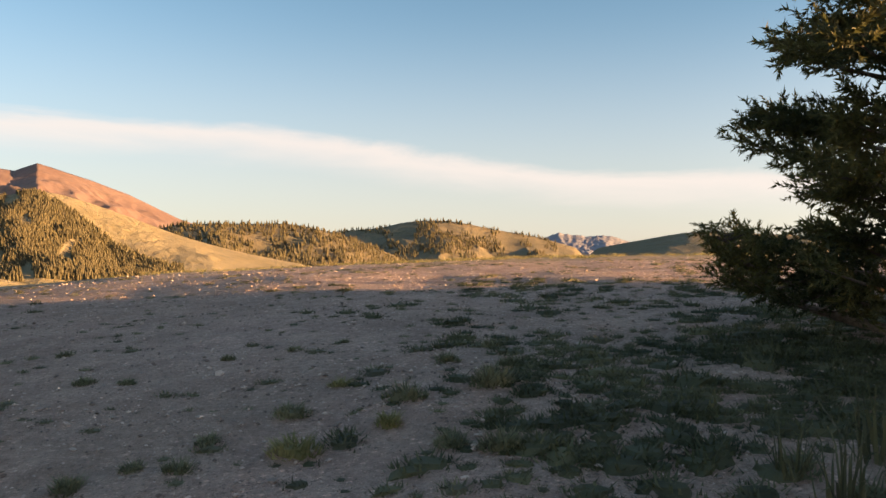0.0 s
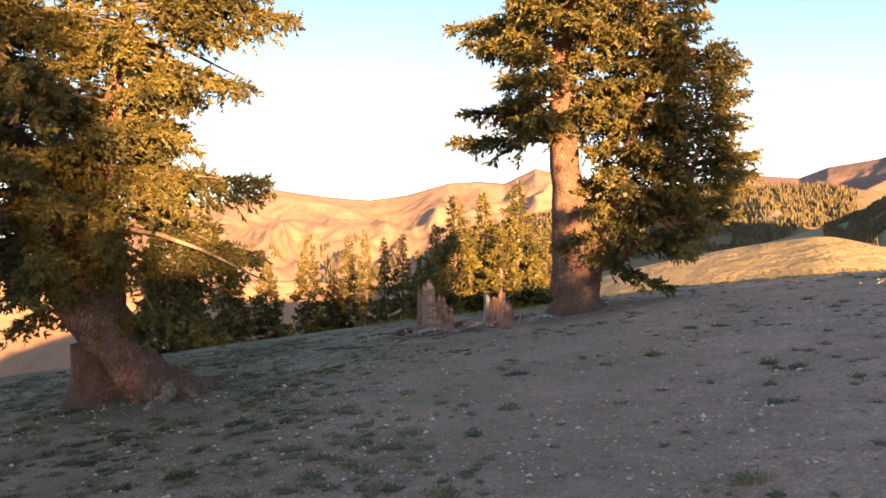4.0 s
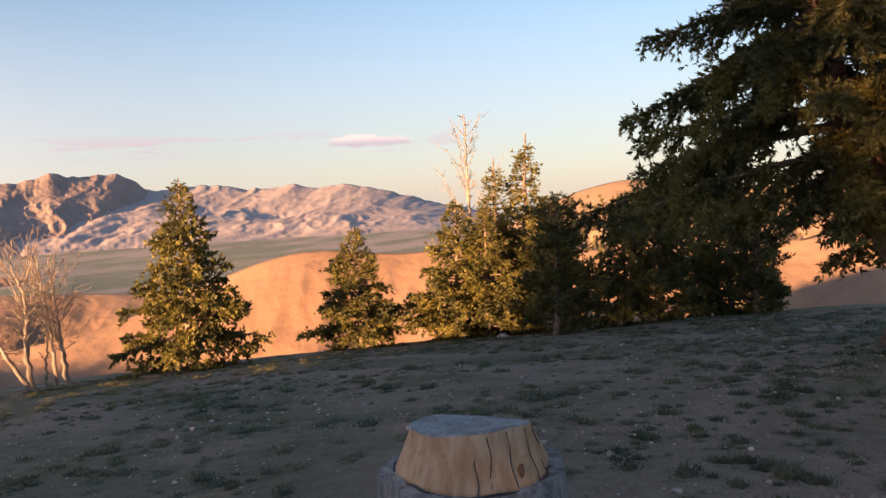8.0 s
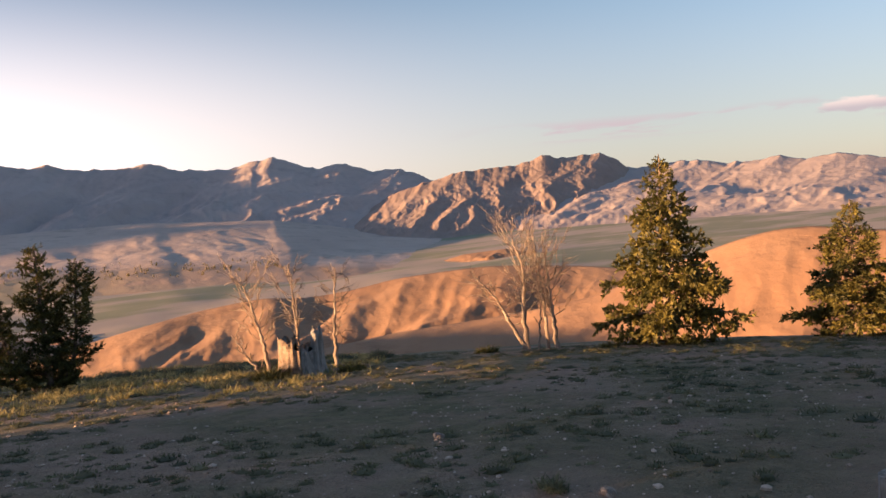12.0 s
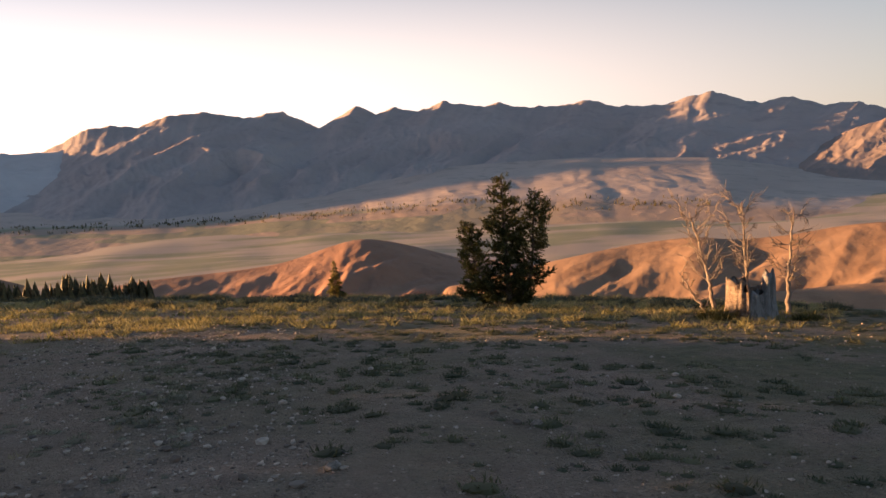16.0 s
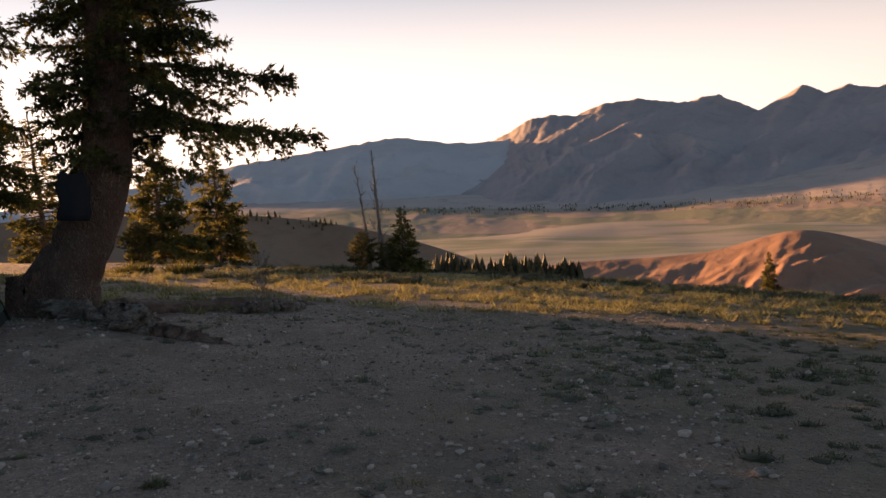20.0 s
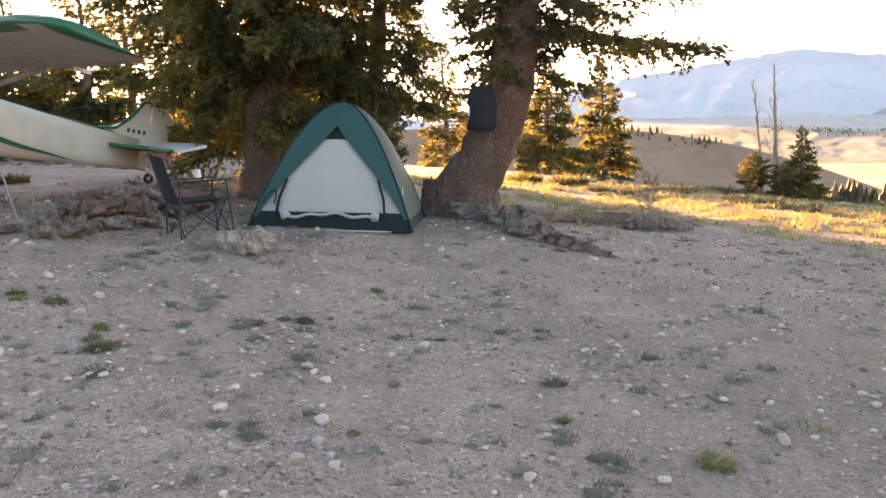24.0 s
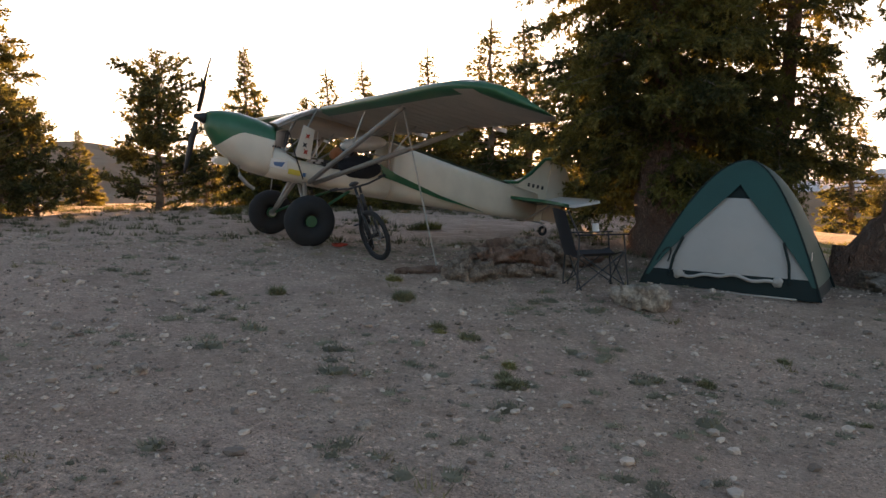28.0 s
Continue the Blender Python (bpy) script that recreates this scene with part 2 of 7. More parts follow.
def ground_colour(n, p):
    big = n.noise(p, 0.11, 5, 0.62)
    mid = n.noise(p, 0.55, 5, 0.65)
    gravel = n.mix(n.ramp(n.noise(p, 2.2, 5, 0.7), 0.35, 0.68), (0.440, 0.296, 0.225), (0.585, 0.412, 0.322))
    for scale, share, pale, deep in ((24.0, 0.10, 1.45, 0.72), (55.0, 0.16, 1.42, 0.66), (120.0, 0.22, 1.30, 0.70)):
        # single pale stones and dark crumbs among the fine grit
        vor = n.add("ShaderNodeTexVoronoi", in_Scale=scale)
        n.link(p, vor.inputs["Vector"])
        sepc = n.add("ShaderNodeSeparateColor")
        n.link(vor.outputs["Color"], sepc.inputs[0])
        body = n.ramp(vor.outputs["Distance"], 0.52, 0.30)
        up_t = n.math("MULTIPLY", n.math("GREATER_THAN", sepc.outputs[0], 1.0 - share), body)
        dn_t = n.math("MULTIPLY", n.math("GREATER_THAN", sepc.outputs[1], 1.0 - share * 0.8), body)
        tone = n.math("ADD", n.math("MULTIPLY_ADD", up_t, pale - 1.0, 1.0), n.math("MULTIPLY", dn_t, deep - 1.0))
        g = n.add("ShaderNodeCombineColor")
        for k in g.inputs:
            n.link(tone, k)
        gravel = n.mix(1.0, gravel, g.outputs[0], "MULTIPLY")
    soft = n.math("ADD", n.ramp(n.noise(p, 0.9, 5, 0.65), 0.3, 0.7, 0.40, 0.58), n.ramp(n.noise(p, 15.0, 5, 0.75), 0.3, 0.7, 0.32, 0.68))
    tint = n.add("ShaderNodeCombineColor")
    for k in tint.inputs:
        n.link(soft, k)
    gravel = n.mix(1.0, gravel, tint.outputs[0], "MULTIPLY")
    turf = n.mix(n.ramp(n.noise(p, 5.0, 5, 0.7), 0.3, 0.7), (0.100, 0.104, 0.048), (0.220, 0.192, 0.098))
    # grassier beyond the bare landing ground, on the downhill side
    xyz = n.add("ShaderNodeSeparateXYZ")
    n.link(p, xyz.inputs[0])
    down = n.math("ADD", n.math("MULTIPLY", xyz.outputs[0], -0.72), n.math("MULTIPLY", xyz.outputs[1], -0.69))
    grassy = n.ramp(n.math("ADD", down, n.math("MULTIPLY", n.math("SUBTRACT", big, 0.5), 14.0)), 0.0, 11.0, 0.16, 0.95)
    up = n.ramp(n.math("ADD", xyz.outputs[1], n.math("MULTIPLY", big, 10.0)), 22.0, 34.0)
    grassy = n.math("MAXIMUM", grassy, n.math("MULTIPLY", up, 0.9))
    soil = n.mix(n.ramp(n.noise(p, 3.0, 5, 0.7), 0.35, 0.65), (0.225, 0.150, 0.104), (0.340, 0.240, 0.172))
    gravel = n.mix(n.ramp(n.math("ADD", down, n.math("MULTIPLY", n.math("SUBTRACT", mid, 0.5), 6.0)), -2.5, 5.5, 0.0, 0.56), gravel, soil)
    # brown needle litter under the old trees
    litter = n.mix(n.ramp(n.noise(p, 9.0, 5, 0.75), 0.3, 0.7), (0.125, 0.078, 0.054), (0.270, 0.182, 0.132))
    for lx, ly, lr in ((12.4, -7.6, 5.6), (-15.2, 11.6, 3.4), (-11.4, 1.9, 2.2)):
        off = n.add("ShaderNodeVectorMath", operation="DISTANCE")
        n.link(p, off.inputs[0])
        off.inputs[1].default_value = (lx, ly, 0.0)
        edge_l = n.math("ADD", n.math("DIVIDE", off.outputs["Value"], lr), n.math("MULTIPLY", n.math("SUBTRACT", n.noise(p, 1.1, 5, 0.7), 0.5), 1.3))
        gravel = n.mix(n.ramp(edge_l, 1.1, 0.45, 0.0, 0.72), gravel, litter)
    fac = n.math("MAXIMUM", n.math("MULTIPLY", n.ramp(mid, 0.32, 0.62), grassy), n.math("MULTIPLY", up, 0.85))
    straw = n.mix(n.ramp(n.noise(p, 1.4, 5, 0.7), 0.35, 0.65), (0.200, 0.180, 0.075), (0.400, 0.320, 0.160))
    near_mix = n.mix(fac, gravel, n.mix(up, turf, straw))
    # dry hillside grass farther out
    far2 = n.math("ADD", n.math("POWER", xyz.outputs[0], 2.0), n.math("POWER", xyz.outputs[1], 2.0))
    tan = n.mix(n.ramp(n.noise(p, 0.012, 6, 0.65), 0.35, 0.65), (0.215, 0.150, 0.085), (0.320, 0.235, 0.135))
    near_mix = n.mix(n.ramp(far2, 3000.0, 9000.0), near_mix, tan)
    # Far fields are paled, with hazy brightness put into their colour.
    fields = n.mix(n.ramp(n.noise(n.stretch(p, 1, 3, 1), 0.0022, 4, 0.6), 0.42, 0.58), (0.260, 0.270, 0.170), (0.480, 0.390, 0.310))
    return n.mix(n.ramp(far2, 4.9e5, 1.2e6), near_mix, fields)


def ground_bump(n, p):
    vor = n.add("ShaderNodeTexVoronoi", in_Scale=40.0)
    n.link(p, vor.inputs["Vector"])
    a = n.math("MULTIPLY", n.ramp(vor.outputs["Distance"], 0.0, 0.5), -0.5)
    return n.math("ADD", n.math("ADD", a, n.noise(p, 6.0, 6, 0.7)), n.math("MULTIPLY", n.noise(p, 24.0, 4, 0.7), 0.6)), 0.045


GROUND = material("gravelly_ground", ground_colour, 0.95, bump=ground_bump)


def slope_material(name, low, high, dark, scale, streak_scale, crag=4.0):
    """Bare mountainside: two earth colours with darker growth in the hollows' noise."""
    def build(n, p):
        c = n.mix(n.ramp(n.noise(p, scale, 6, 0.65), 0.35, 0.65), low, high)
        d = n.ramp(n.noise(p, streak_scale, 6, 0.7, 0.5), 0.5, 0.68)
        return n.mix(n.math("MULTIPLY", d, 0.75), c, dark)
    return material(name, build, 0.95, bump=grain(streak_scale * 2, crag, 7))


# Paler than bare rock: the missing haze is put into this colour.
HAZED_RANGE_ROCK = slope_material("hazed_range_rock", (0.455, 0.372, 0.348), (0.520, 0.430, 0.398), (0.390, 0.322, 0.305), 0.0022, 0.008, 6.0)
FACET_ROCK = slope_material("brown_faceted_rock", (0.330, 0.242, 0.208), (0.400, 0.300, 0.258), (0.270, 0.205, 0.180), 0.003, 0.010, 6.0)
# The washed-out look of distant haze is painted in as very pale rock.
HAZED_FAR_ROCK = slope_material("hazed_far_rock", (0.640, 0.570, 0.545), (0.700, 0.640, 0.615), (0.560, 0.510, 0.490), 0.002, 0.006)
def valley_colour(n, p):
    """Pinkish fans above, dull green and tan fields on the valley floor; fans paled to imitate haze."""
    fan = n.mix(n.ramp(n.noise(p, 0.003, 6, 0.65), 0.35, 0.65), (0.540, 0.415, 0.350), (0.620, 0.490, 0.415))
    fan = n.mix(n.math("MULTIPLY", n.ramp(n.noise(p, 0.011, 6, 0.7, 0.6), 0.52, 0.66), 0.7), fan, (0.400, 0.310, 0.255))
    vor = n.add("ShaderNodeTexVoronoi", in_Scale=0.0042)
    n.link(n.stretch(p, 1.0, 1.7, 1.0), vor.inputs["Vector"])
    tone = n.add("ShaderNodeSeparateColor")
    n.link(vor.outputs["Color"], tone.inputs[0])
    xyz = n.add("ShaderNodeSeparateXYZ")
    n.link(p, xyz.inputs[0])
    dry = n.math("MAXIMUM", n.ramp(tone.outputs[0], 0.35, 0.6), n.ramp(n.math("MULTIPLY", xyz.outputs[0], -1.0), -100.0, 700.0))
    field = n.mix(dry, (0.290, 0.275, 0.175), (0.460, 0.325, 0.245))
    r2 = n.math("ADD", n.math("POWER", xyz.outputs[0], 2.0), n.math("POWER", xyz.outputs[1], 2.0))
    wob = n.math("MULTIPLY", n.math("SUBTRACT", n.noise(p, 0.0022, 4, 0.6), 0.5), 1.6e6)
    return n.mix(n.ramp(n.math("ADD", n.math("ADD", r2, n.math("MULTIPLY", xyz.outputs[0], -1571.0)), wob), 4.7e6, 5.5e6), field, fan)


HAZED_VALLEY = material("hazed_valley_floor", valley_colour, 0.95, bump=grain(0.02, 4.0, 6))
# The blue of far-off shade is put into the rock colour.
BLUE_SHADED_ROCK = slope_material("blue_shaded_rock", (0.225, 0.225, 0.250), (0.300, 0.290, 0.305), (0.170, 0.175, 0.205), 0.004, 0.012)
RED_EARTH = slope_material("red_earth", (0.360, 0.180, 0.110), (0.440, 0.235, 0.150), (0.280, 0.150, 0.098), 0.008, 0.024, 2.5)
DUN_HILL = slope_material("dry_grass_hill", (0.305, 0.175, 0.104), (0.370, 0.225, 0.138), (0.235, 0.135, 0.082), 0.006, 0.020, 1.6)
RED_ROCK = slope_material("red_scree", (0.185, 0.112, 0.086), (0.250, 0.160, 0.122), (0.140, 0.098, 0.072), 0.004, 0.012)
TAN_HILL = slope_material("tan_mountain", (0.285, 0.185, 0.118), (0.350, 0.240, 0.158), (0.190, 0.142, 0.082), 0.004, 0.012)
FOREST_HILL = slope_material("wooded_hill", (0.170, 0.140, 0.075), (0.230, 0.180, 0.095), (0.075, 0.080, 0.040), 0.010, 0.030)
GREEN_HILL = slope_material("grass_hill", (0.260, 0.210, 0.105), (0.330, 0.265, 0.140), (0.190, 0.165, 0.080), 0.02, 0.06)


# ---- mesh helpers ----
def mesh_object(name, verts, faces, mat, smooth=False):
    """An object from arrays of vertices and equal-sided faces."""
    verts, faces = np.asarray(verts, np.float32), np.asarray(faces, np.int32)
    me = bpy.data.meshes.new(name)
    k = faces.shape[1]
    me.vertices.add(len(verts))
    me.vertices.foreach_set("co", verts.ravel())
    me.loops.add(faces.size)
    me.loops.foreach_set("vertex_index", faces.ravel())
    me.polygons.add(len(faces))
    me.polygons.foreach_set("loop_start", np.arange(0, faces.size, k, dtype=np.int32))
    me.update(calc_edges=True)
    me.polygons.foreach_set("use_smooth", np.full(len(faces), smooth))
    me.materials.append(mat)
    return new(name, me)


def hashed(i, j, seed):
    h = np.sin(i * 127.1 + j * 311.7 + seed * 74.7) * 43758.5453
    return h - np.floor(h)


def noise2(x, y, seed=0.0):
    """Smooth value noise, 0 to 1, on arrays."""
    i, j = np.floor(x), np.floor(y)
    u, v = x - i, y - j
    u, v = u * u * (3 - 2 * u), v * v * (3 - 2 * v)
    a, b = hashed(i, j, seed), hashed(i + 1, j, seed)
    c, d = hashed(i, j + 1, seed), hashed(i + 1, j + 1, seed)
    return (a * (1 - u) + b * u) * (1 - v) + (c * (1 - u) + d * u) * v


def slope_noise(x, y, seed=0.0):
    """Gradient noise, about -0.7 to 0.7, on arrays."""
    i, j = np.floor(x), np.floor(y)
    u, v = x - i, y - j
    def corner(a, b):
        g = hashed(i + a, j + b, seed) * 2 * np.pi
        return np.cos(g) * (u - a) + np.sin(g) * (v - b)
    fu, fv = u ** 3 * (u * (6 * u - 15) + 10), v ** 3 * (v * (6 * v - 15) + 10)
    return (corner(0, 0) * (1 - fu) + corner(1, 0) * fu) * (1 - fv) + (corner(0, 1) * (1 - fu) + corner(1, 1) * fu) * fv


def fractal(x, y, octaves=5, seed=0.0, ridged=False):
    total, amp, norm = 0, 1.0, 0
    for o in range(octaves):
        if ridged:
            n = 1 - np.abs(slope_noise(x * 2 ** o, y * 2 ** o, seed + o * 3.1)) * 2.2
        else:
            n = noise2(x * 2 ** o, y * 2 ** o, seed + o * 3.1)
        total, norm, amp = total + n * amp, norm + amp, amp * 0.5
    return total / norm


def grid_faces(rows, cols):
    i = (np.arange(rows - 1)[:, None] * cols + np.arange(cols - 1)[None, :]).ravel()
    return np.stack([i, i + 1, i + cols + 1, i + cols], 1)


# ---- the ground ----
def lie(x, y):
    """Height of the ridge top: a shoulder that falls away to the south-west."""
    x, y = np.asarray(x, float), np.asarray(y, float)
    s = -0.60 * x - 0.80 * y
    u = np.maximum(0, -0.966 * x + 0.26 * y)
    v = np.maximum(0, 0.5 * x - 0.866 * y)
    sp, sn = np.maximum(s, 0), np.maximum(-s, 0)
    z = -0.07 * sp - 0.002 * sp ** 2 + 1.35 * (1 - np.exp(-0.13 * sn)) - 0.0012 * u ** 2 - 0.0008 * v ** 2
    m = np.maximum(0, -0.6 * x + 0.8 * y - 14.0)
    z = z - 0.0012 * m ** 2
    z = z + 0.17 * np.exp(-((x - 8.3) ** 2 + (y + 6.9) ** 2) / 5.2)
    return np.where(z < 0, -150 * np.tanh(-z / 150), z)


def ground_z(x, y):
    x, y = np.asarray(x, float), np.asarray(y, float)
    r = np.hypot(x, y)
    fine = (fractal(x * 0.35 + 50, y * 0.35 + 50, 4, 2.0) - 0.5) * 0.14 + (fractal(x * 1.7 + 9, y * 1.7, 3, 5.0) - 0.5) * 0.05
    return lie(x, y) + fine * np.clip(1.3 - r / 90, 0.0, 1.0)


def on_ground(az, d):
    """A place d metres out in the direction az."""
    h = heading(az)
    x, y = h.x * d, h.y * d - 0.35
    return Vector((x, y, float(ground_z(x, y))))


azs = np.radians(np.linspace(0, 360, 401))
rs = np.concatenate([[0.002], np.linspace(0.0, 14, 80)[1:], np.geomspace(14.15, 4900, 150)])
A, Rr = np.meshgrid(azs, rs)
gx, gy = -np.sin(A) * Rr, np.cos(A) * Rr - 0.35
gz = ground_z(gx, gy)
far_roll = (fractal(gx / 260 + 7, gy / 260 + 3, 4, 9.0) - 0.5) * 30 * np.clip((Rr - 200) / 900, 0, 1)
gz = gz + far_roll * np.clip((2600 - Rr) / 1500, 0.12, 1)
ground = mesh_object("ground", np.stack([gx, gy, gz], -1).reshape(-1, 3), grid_faces(len(rs), len(azs)), GROUND, True)
tagged(ground, "gravelly ridge-top clearing with sparse grass tufts", "ground", kind="structure")


def crest_line(knots, az, soften=0.0):
    """Elevation in degrees along az, smooth through a few knots."""
    k = sorted(knots)
    xs, ys = np.array([p[0] for p in k]), np.array([p[1] for p in k])
    y = np.interp(az, xs, ys)
    if soften:
        step = az[1] - az[0]
        reach = max(30, int(2.5 * soften / step))
        k = np.exp(-0.5 * (np.arange(-reach, reach + 1) * step / soften) ** 2)
        y = np.convolve(np.pad(y, reach, mode="edge"), k / k.sum(), mode="valid")
    return y


def ridge(name, label, knots, dist, front, back, mat, rough=0.12, spur=0.35, step=0.12, foot=-190.0, seed=1.0, wave=260.0, category="mountain", drop=0.5, sweep=0.0, slant=0.0, rib=0.0, soft_crest=1.6):
    """A ridge whose crest stands at dist metres, with spurs and gullies running down to its foot."""
    a0, a1 = min(k[0] for k in knots), max(k[0] for k in knots)
    az = np.arange(a0, a1 + step, step)
    crest_r = dist * (1 + sweep * (az - a0) / (a1 - a0)) * (1 + (0.012 if dist > 3500 else 0.05) * (fractal(az * 0.13 + seed, az * 0 + seed, 3, seed) - 0.5))
    ends = np.clip(np.minimum(az - a0, a1 - az) / 3.0, 0, 1)
    far = dist > 3500
    line = crest_line(knots, az, 0.0 if far or rough >= 0.09 or dist >= 2000 else 0.9)
    body = crest_line(knots, az, soft_crest) if far else line
    if far:
        line = line + 0.26 * (fractal(az * 1.7 + seed, az * 0 + 2.0, 4, seed) - 0.5)
    end_dip = 6.0 * (1 - ends) ** 2
    z_top = EYE + crest_r * np.tan(np.radians(body - end_dip))
    crag = EYE + crest_r * np.tan(np.radians(line - end_dip)) - z_top
    s = np.concatenate([np.linspace(-1, 0, 96), np.linspace(0, 1, 18)[1:]])
    S, AZ = np.meshgrid(s, az, indexing="ij")
    CR, ZT = crest_r[None, :], z_top[None, :]
    R = CR + np.where(S < 0, S * front, S * back)
    lateral = np.radians(AZ) * dist
    low = ZT + foot - EYE if foot > 0 else np.full_like(R, 0) + foot
    base = np.minimum(low, ZT - 5)
    fall = np.abs(S)
    prof = (1 - fall) ** (1 + drop)
    height = ZT - base
    down = fall * np.where(S < 0, front, back)
    warp = (fractal(lateral / (wave * 1.7) + seed, down / (wave * 1.2) + seed, 3, seed + 8) - 0.5) * 0.8
    spine = fractal((lateral - slant * down) / wave + warp + seed * 5, down / (wave * 2.4) + warp * 0.6 + seed, 5 if far else 3, seed, True)
    # the notches of the crest wander sideways as they run down
    crags = np.interp(AZ - (slant * 9.0 + warp * 16.0) * fall, az, crag)
    z = base + height * prof + crags * np.exp(-fall * (7.0 + 5.0 * (spine - 0.5)))
    z = z + (spine - 0.55) * height * spur * np.clip(fall * 2.6, 0, 1) * np.clip((1 - fall) * 1.8, 0, 1) ** 0.8
    if rib:
        # steep ribs and gullies that start below the crest and widen downhill
        comb = fractal((lateral - slant * 0.2 * down) / (wave * 0.5) + warp * 0.5 + seed * 3, down / (wave * 9.0) + seed, 3, seed + 6, True)
        z = z + (comb - 0.5) * height * rib * np.clip(fall * 7.0, 0, 1) * np.clip((0.92 - fall) * 3.0, 0, 1)
    jag = (fractal(lateral / (wave * 0.16) + warp, R / (wave * 0.22), 4, seed + 4, True) - 0.5)
    z = z + jag * rough * height * 0.30 * np.clip(fall * 5 + 0.2, 0, 1) * np.clip((1 - fall) * 3, 0, 1)
    a = np.radians(AZ)
    ob = mesh_object(name, np.stack([-np.sin(a) * R, np.cos(a) * R, z], -1).reshape(-1, 3), grid_faces(len(s), len(az)), mat, True)
    tagged(ob, label, category, kind="structure")
    return ob


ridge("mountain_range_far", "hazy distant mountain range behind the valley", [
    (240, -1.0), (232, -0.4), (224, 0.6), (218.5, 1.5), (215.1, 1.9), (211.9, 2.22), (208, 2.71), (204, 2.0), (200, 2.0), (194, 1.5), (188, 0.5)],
    3950, 1300, 150, HAZED_FAR_ROCK, 0.05, 0.22, 0.3, seed=2.0, wave=600, drop=0.1, slant=0.4)
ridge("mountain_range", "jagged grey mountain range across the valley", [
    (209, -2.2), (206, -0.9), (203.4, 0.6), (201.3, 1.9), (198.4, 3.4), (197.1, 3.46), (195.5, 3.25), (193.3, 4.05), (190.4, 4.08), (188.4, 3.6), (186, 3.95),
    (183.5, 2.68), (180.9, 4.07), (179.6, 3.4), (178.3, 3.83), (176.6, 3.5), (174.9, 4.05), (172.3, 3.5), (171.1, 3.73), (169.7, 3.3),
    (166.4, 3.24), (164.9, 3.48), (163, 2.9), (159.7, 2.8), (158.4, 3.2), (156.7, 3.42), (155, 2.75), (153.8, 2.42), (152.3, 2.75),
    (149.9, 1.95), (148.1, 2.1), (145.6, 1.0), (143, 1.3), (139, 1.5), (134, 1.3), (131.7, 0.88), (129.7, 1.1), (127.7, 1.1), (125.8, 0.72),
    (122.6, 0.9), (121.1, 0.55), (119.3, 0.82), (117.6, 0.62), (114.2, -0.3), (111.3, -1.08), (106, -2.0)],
    4700, 1900, 400, HAZED_RANGE_ROCK, 0.045, 0.19, 0.09, seed=3.0, wave=480, drop=0.35, slant=0.5, rib=0.02, sweep=-0.14, soft_crest=3.2)
ridge("faceted_mountain", "faceted front peak of the grey range", [
    (160, -3.4), (156, -2.2), (153, -1.2), (150, -0.2), (147, 0.8), (143.6, 1.55), (141.2, 1.6), (139.4, 1.8), (138.1, 2.26), (136.4, 1.92), (134.1, 2.16), (133.2, 1.63),
    (131.7, 0.6), (130.2, -0.8), (128.8, -2.6)],
    4600, 1300, 300, FACET_ROCK, 0.05, 0.12, 0.06, seed=4.0, wave=330, drop=0.3, slant=0.2, rib=0.02, sweep=-0.30, soft_crest=1.1)
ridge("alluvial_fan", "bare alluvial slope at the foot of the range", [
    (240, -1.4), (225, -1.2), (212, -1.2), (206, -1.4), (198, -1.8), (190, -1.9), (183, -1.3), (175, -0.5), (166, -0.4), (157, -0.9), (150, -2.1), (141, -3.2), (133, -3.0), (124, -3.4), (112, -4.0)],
    3200, 1700, 200, HAZED_VALLEY, 0.04, 0.06, 0.2, rib=0.02, foot=-160, seed=5.0, wave=420, category="hillside", drop=0.25)
ridge("badland_hills", "low eroded hills on the valley floor", [
    (160, -6.6), (156, -5.2), (152, -4.8), (148, -5.2), (144, -4.3), (141, -4.1), (137, -4.8), (132, -4.6), (126, -4.9), (120, -5.5)],
    1900, 500, 300, DUN_HILL, 0.25, 0.6, 0.12, foot=-190, seed=6.0, wave=120, category="hill")
ridge("dun_ridge", "long dry grass ridge lit by the low sun", [
    (178, -9.6), (172, -8.4), (168.4, -7.63), (162.5, -6.6), (158.1, -6.14), (155.5, -6.5), (152, -6.2), (148.8, -5.6), (142.4, -5.2), (136, -5.6), (128, -6.5)],
    640, 300, 230, DUN_HILL, 0.05, 0.34, 0.10, foot=-125, seed=7.0, wave=130, slant=0.9, rib=0.07, category="hill")
ridge("red_knoll", "rounded reddish knoll below the ridge", [
    (206, -7.6), (196, -6.8), (190, -6.7), (186.8, -6.5), (182.8, -5.4), (181.2, -5.06), (178.8, -5.55), (176.4, -6.3), (173, -7.4), (168, -8.8)],
    820, 480, 380, RED_EARTH, 0.05, 0.42, 0.10, foot=-150, seed=8.0, wave=120, slant=0.8, rib=0.10, category="hill")
ridge("near_spur", "smooth bare spur of dry grass", [
    (176, -15.5), (170, -13.2), (165, -11.8), (161, -10.8), (153, -9.9), (149.1, -9.4), (145.1, -9.1), (141.1, -8.75), (135.4, -7.85), (132.2, -6.85), (128.4, -5.4),
    (125.3, -4.3), (122.9, -3.78), (120.9, -3.68), (116, -4.25), (113.5, -4.15), (105.5, -4.2), (102, -4.5), (97, -4.6), (90, -4.2), (82, -3.4), (75, -2.9), (68, -3.2), (60, -4.2), (54, -6)],
    420, 260, 220, DUN_HILL, 0.04, 0.22, 0.15, foot=-110, seed=9.0, wave=110, slant=0.6, rib=0.05, category="hill")
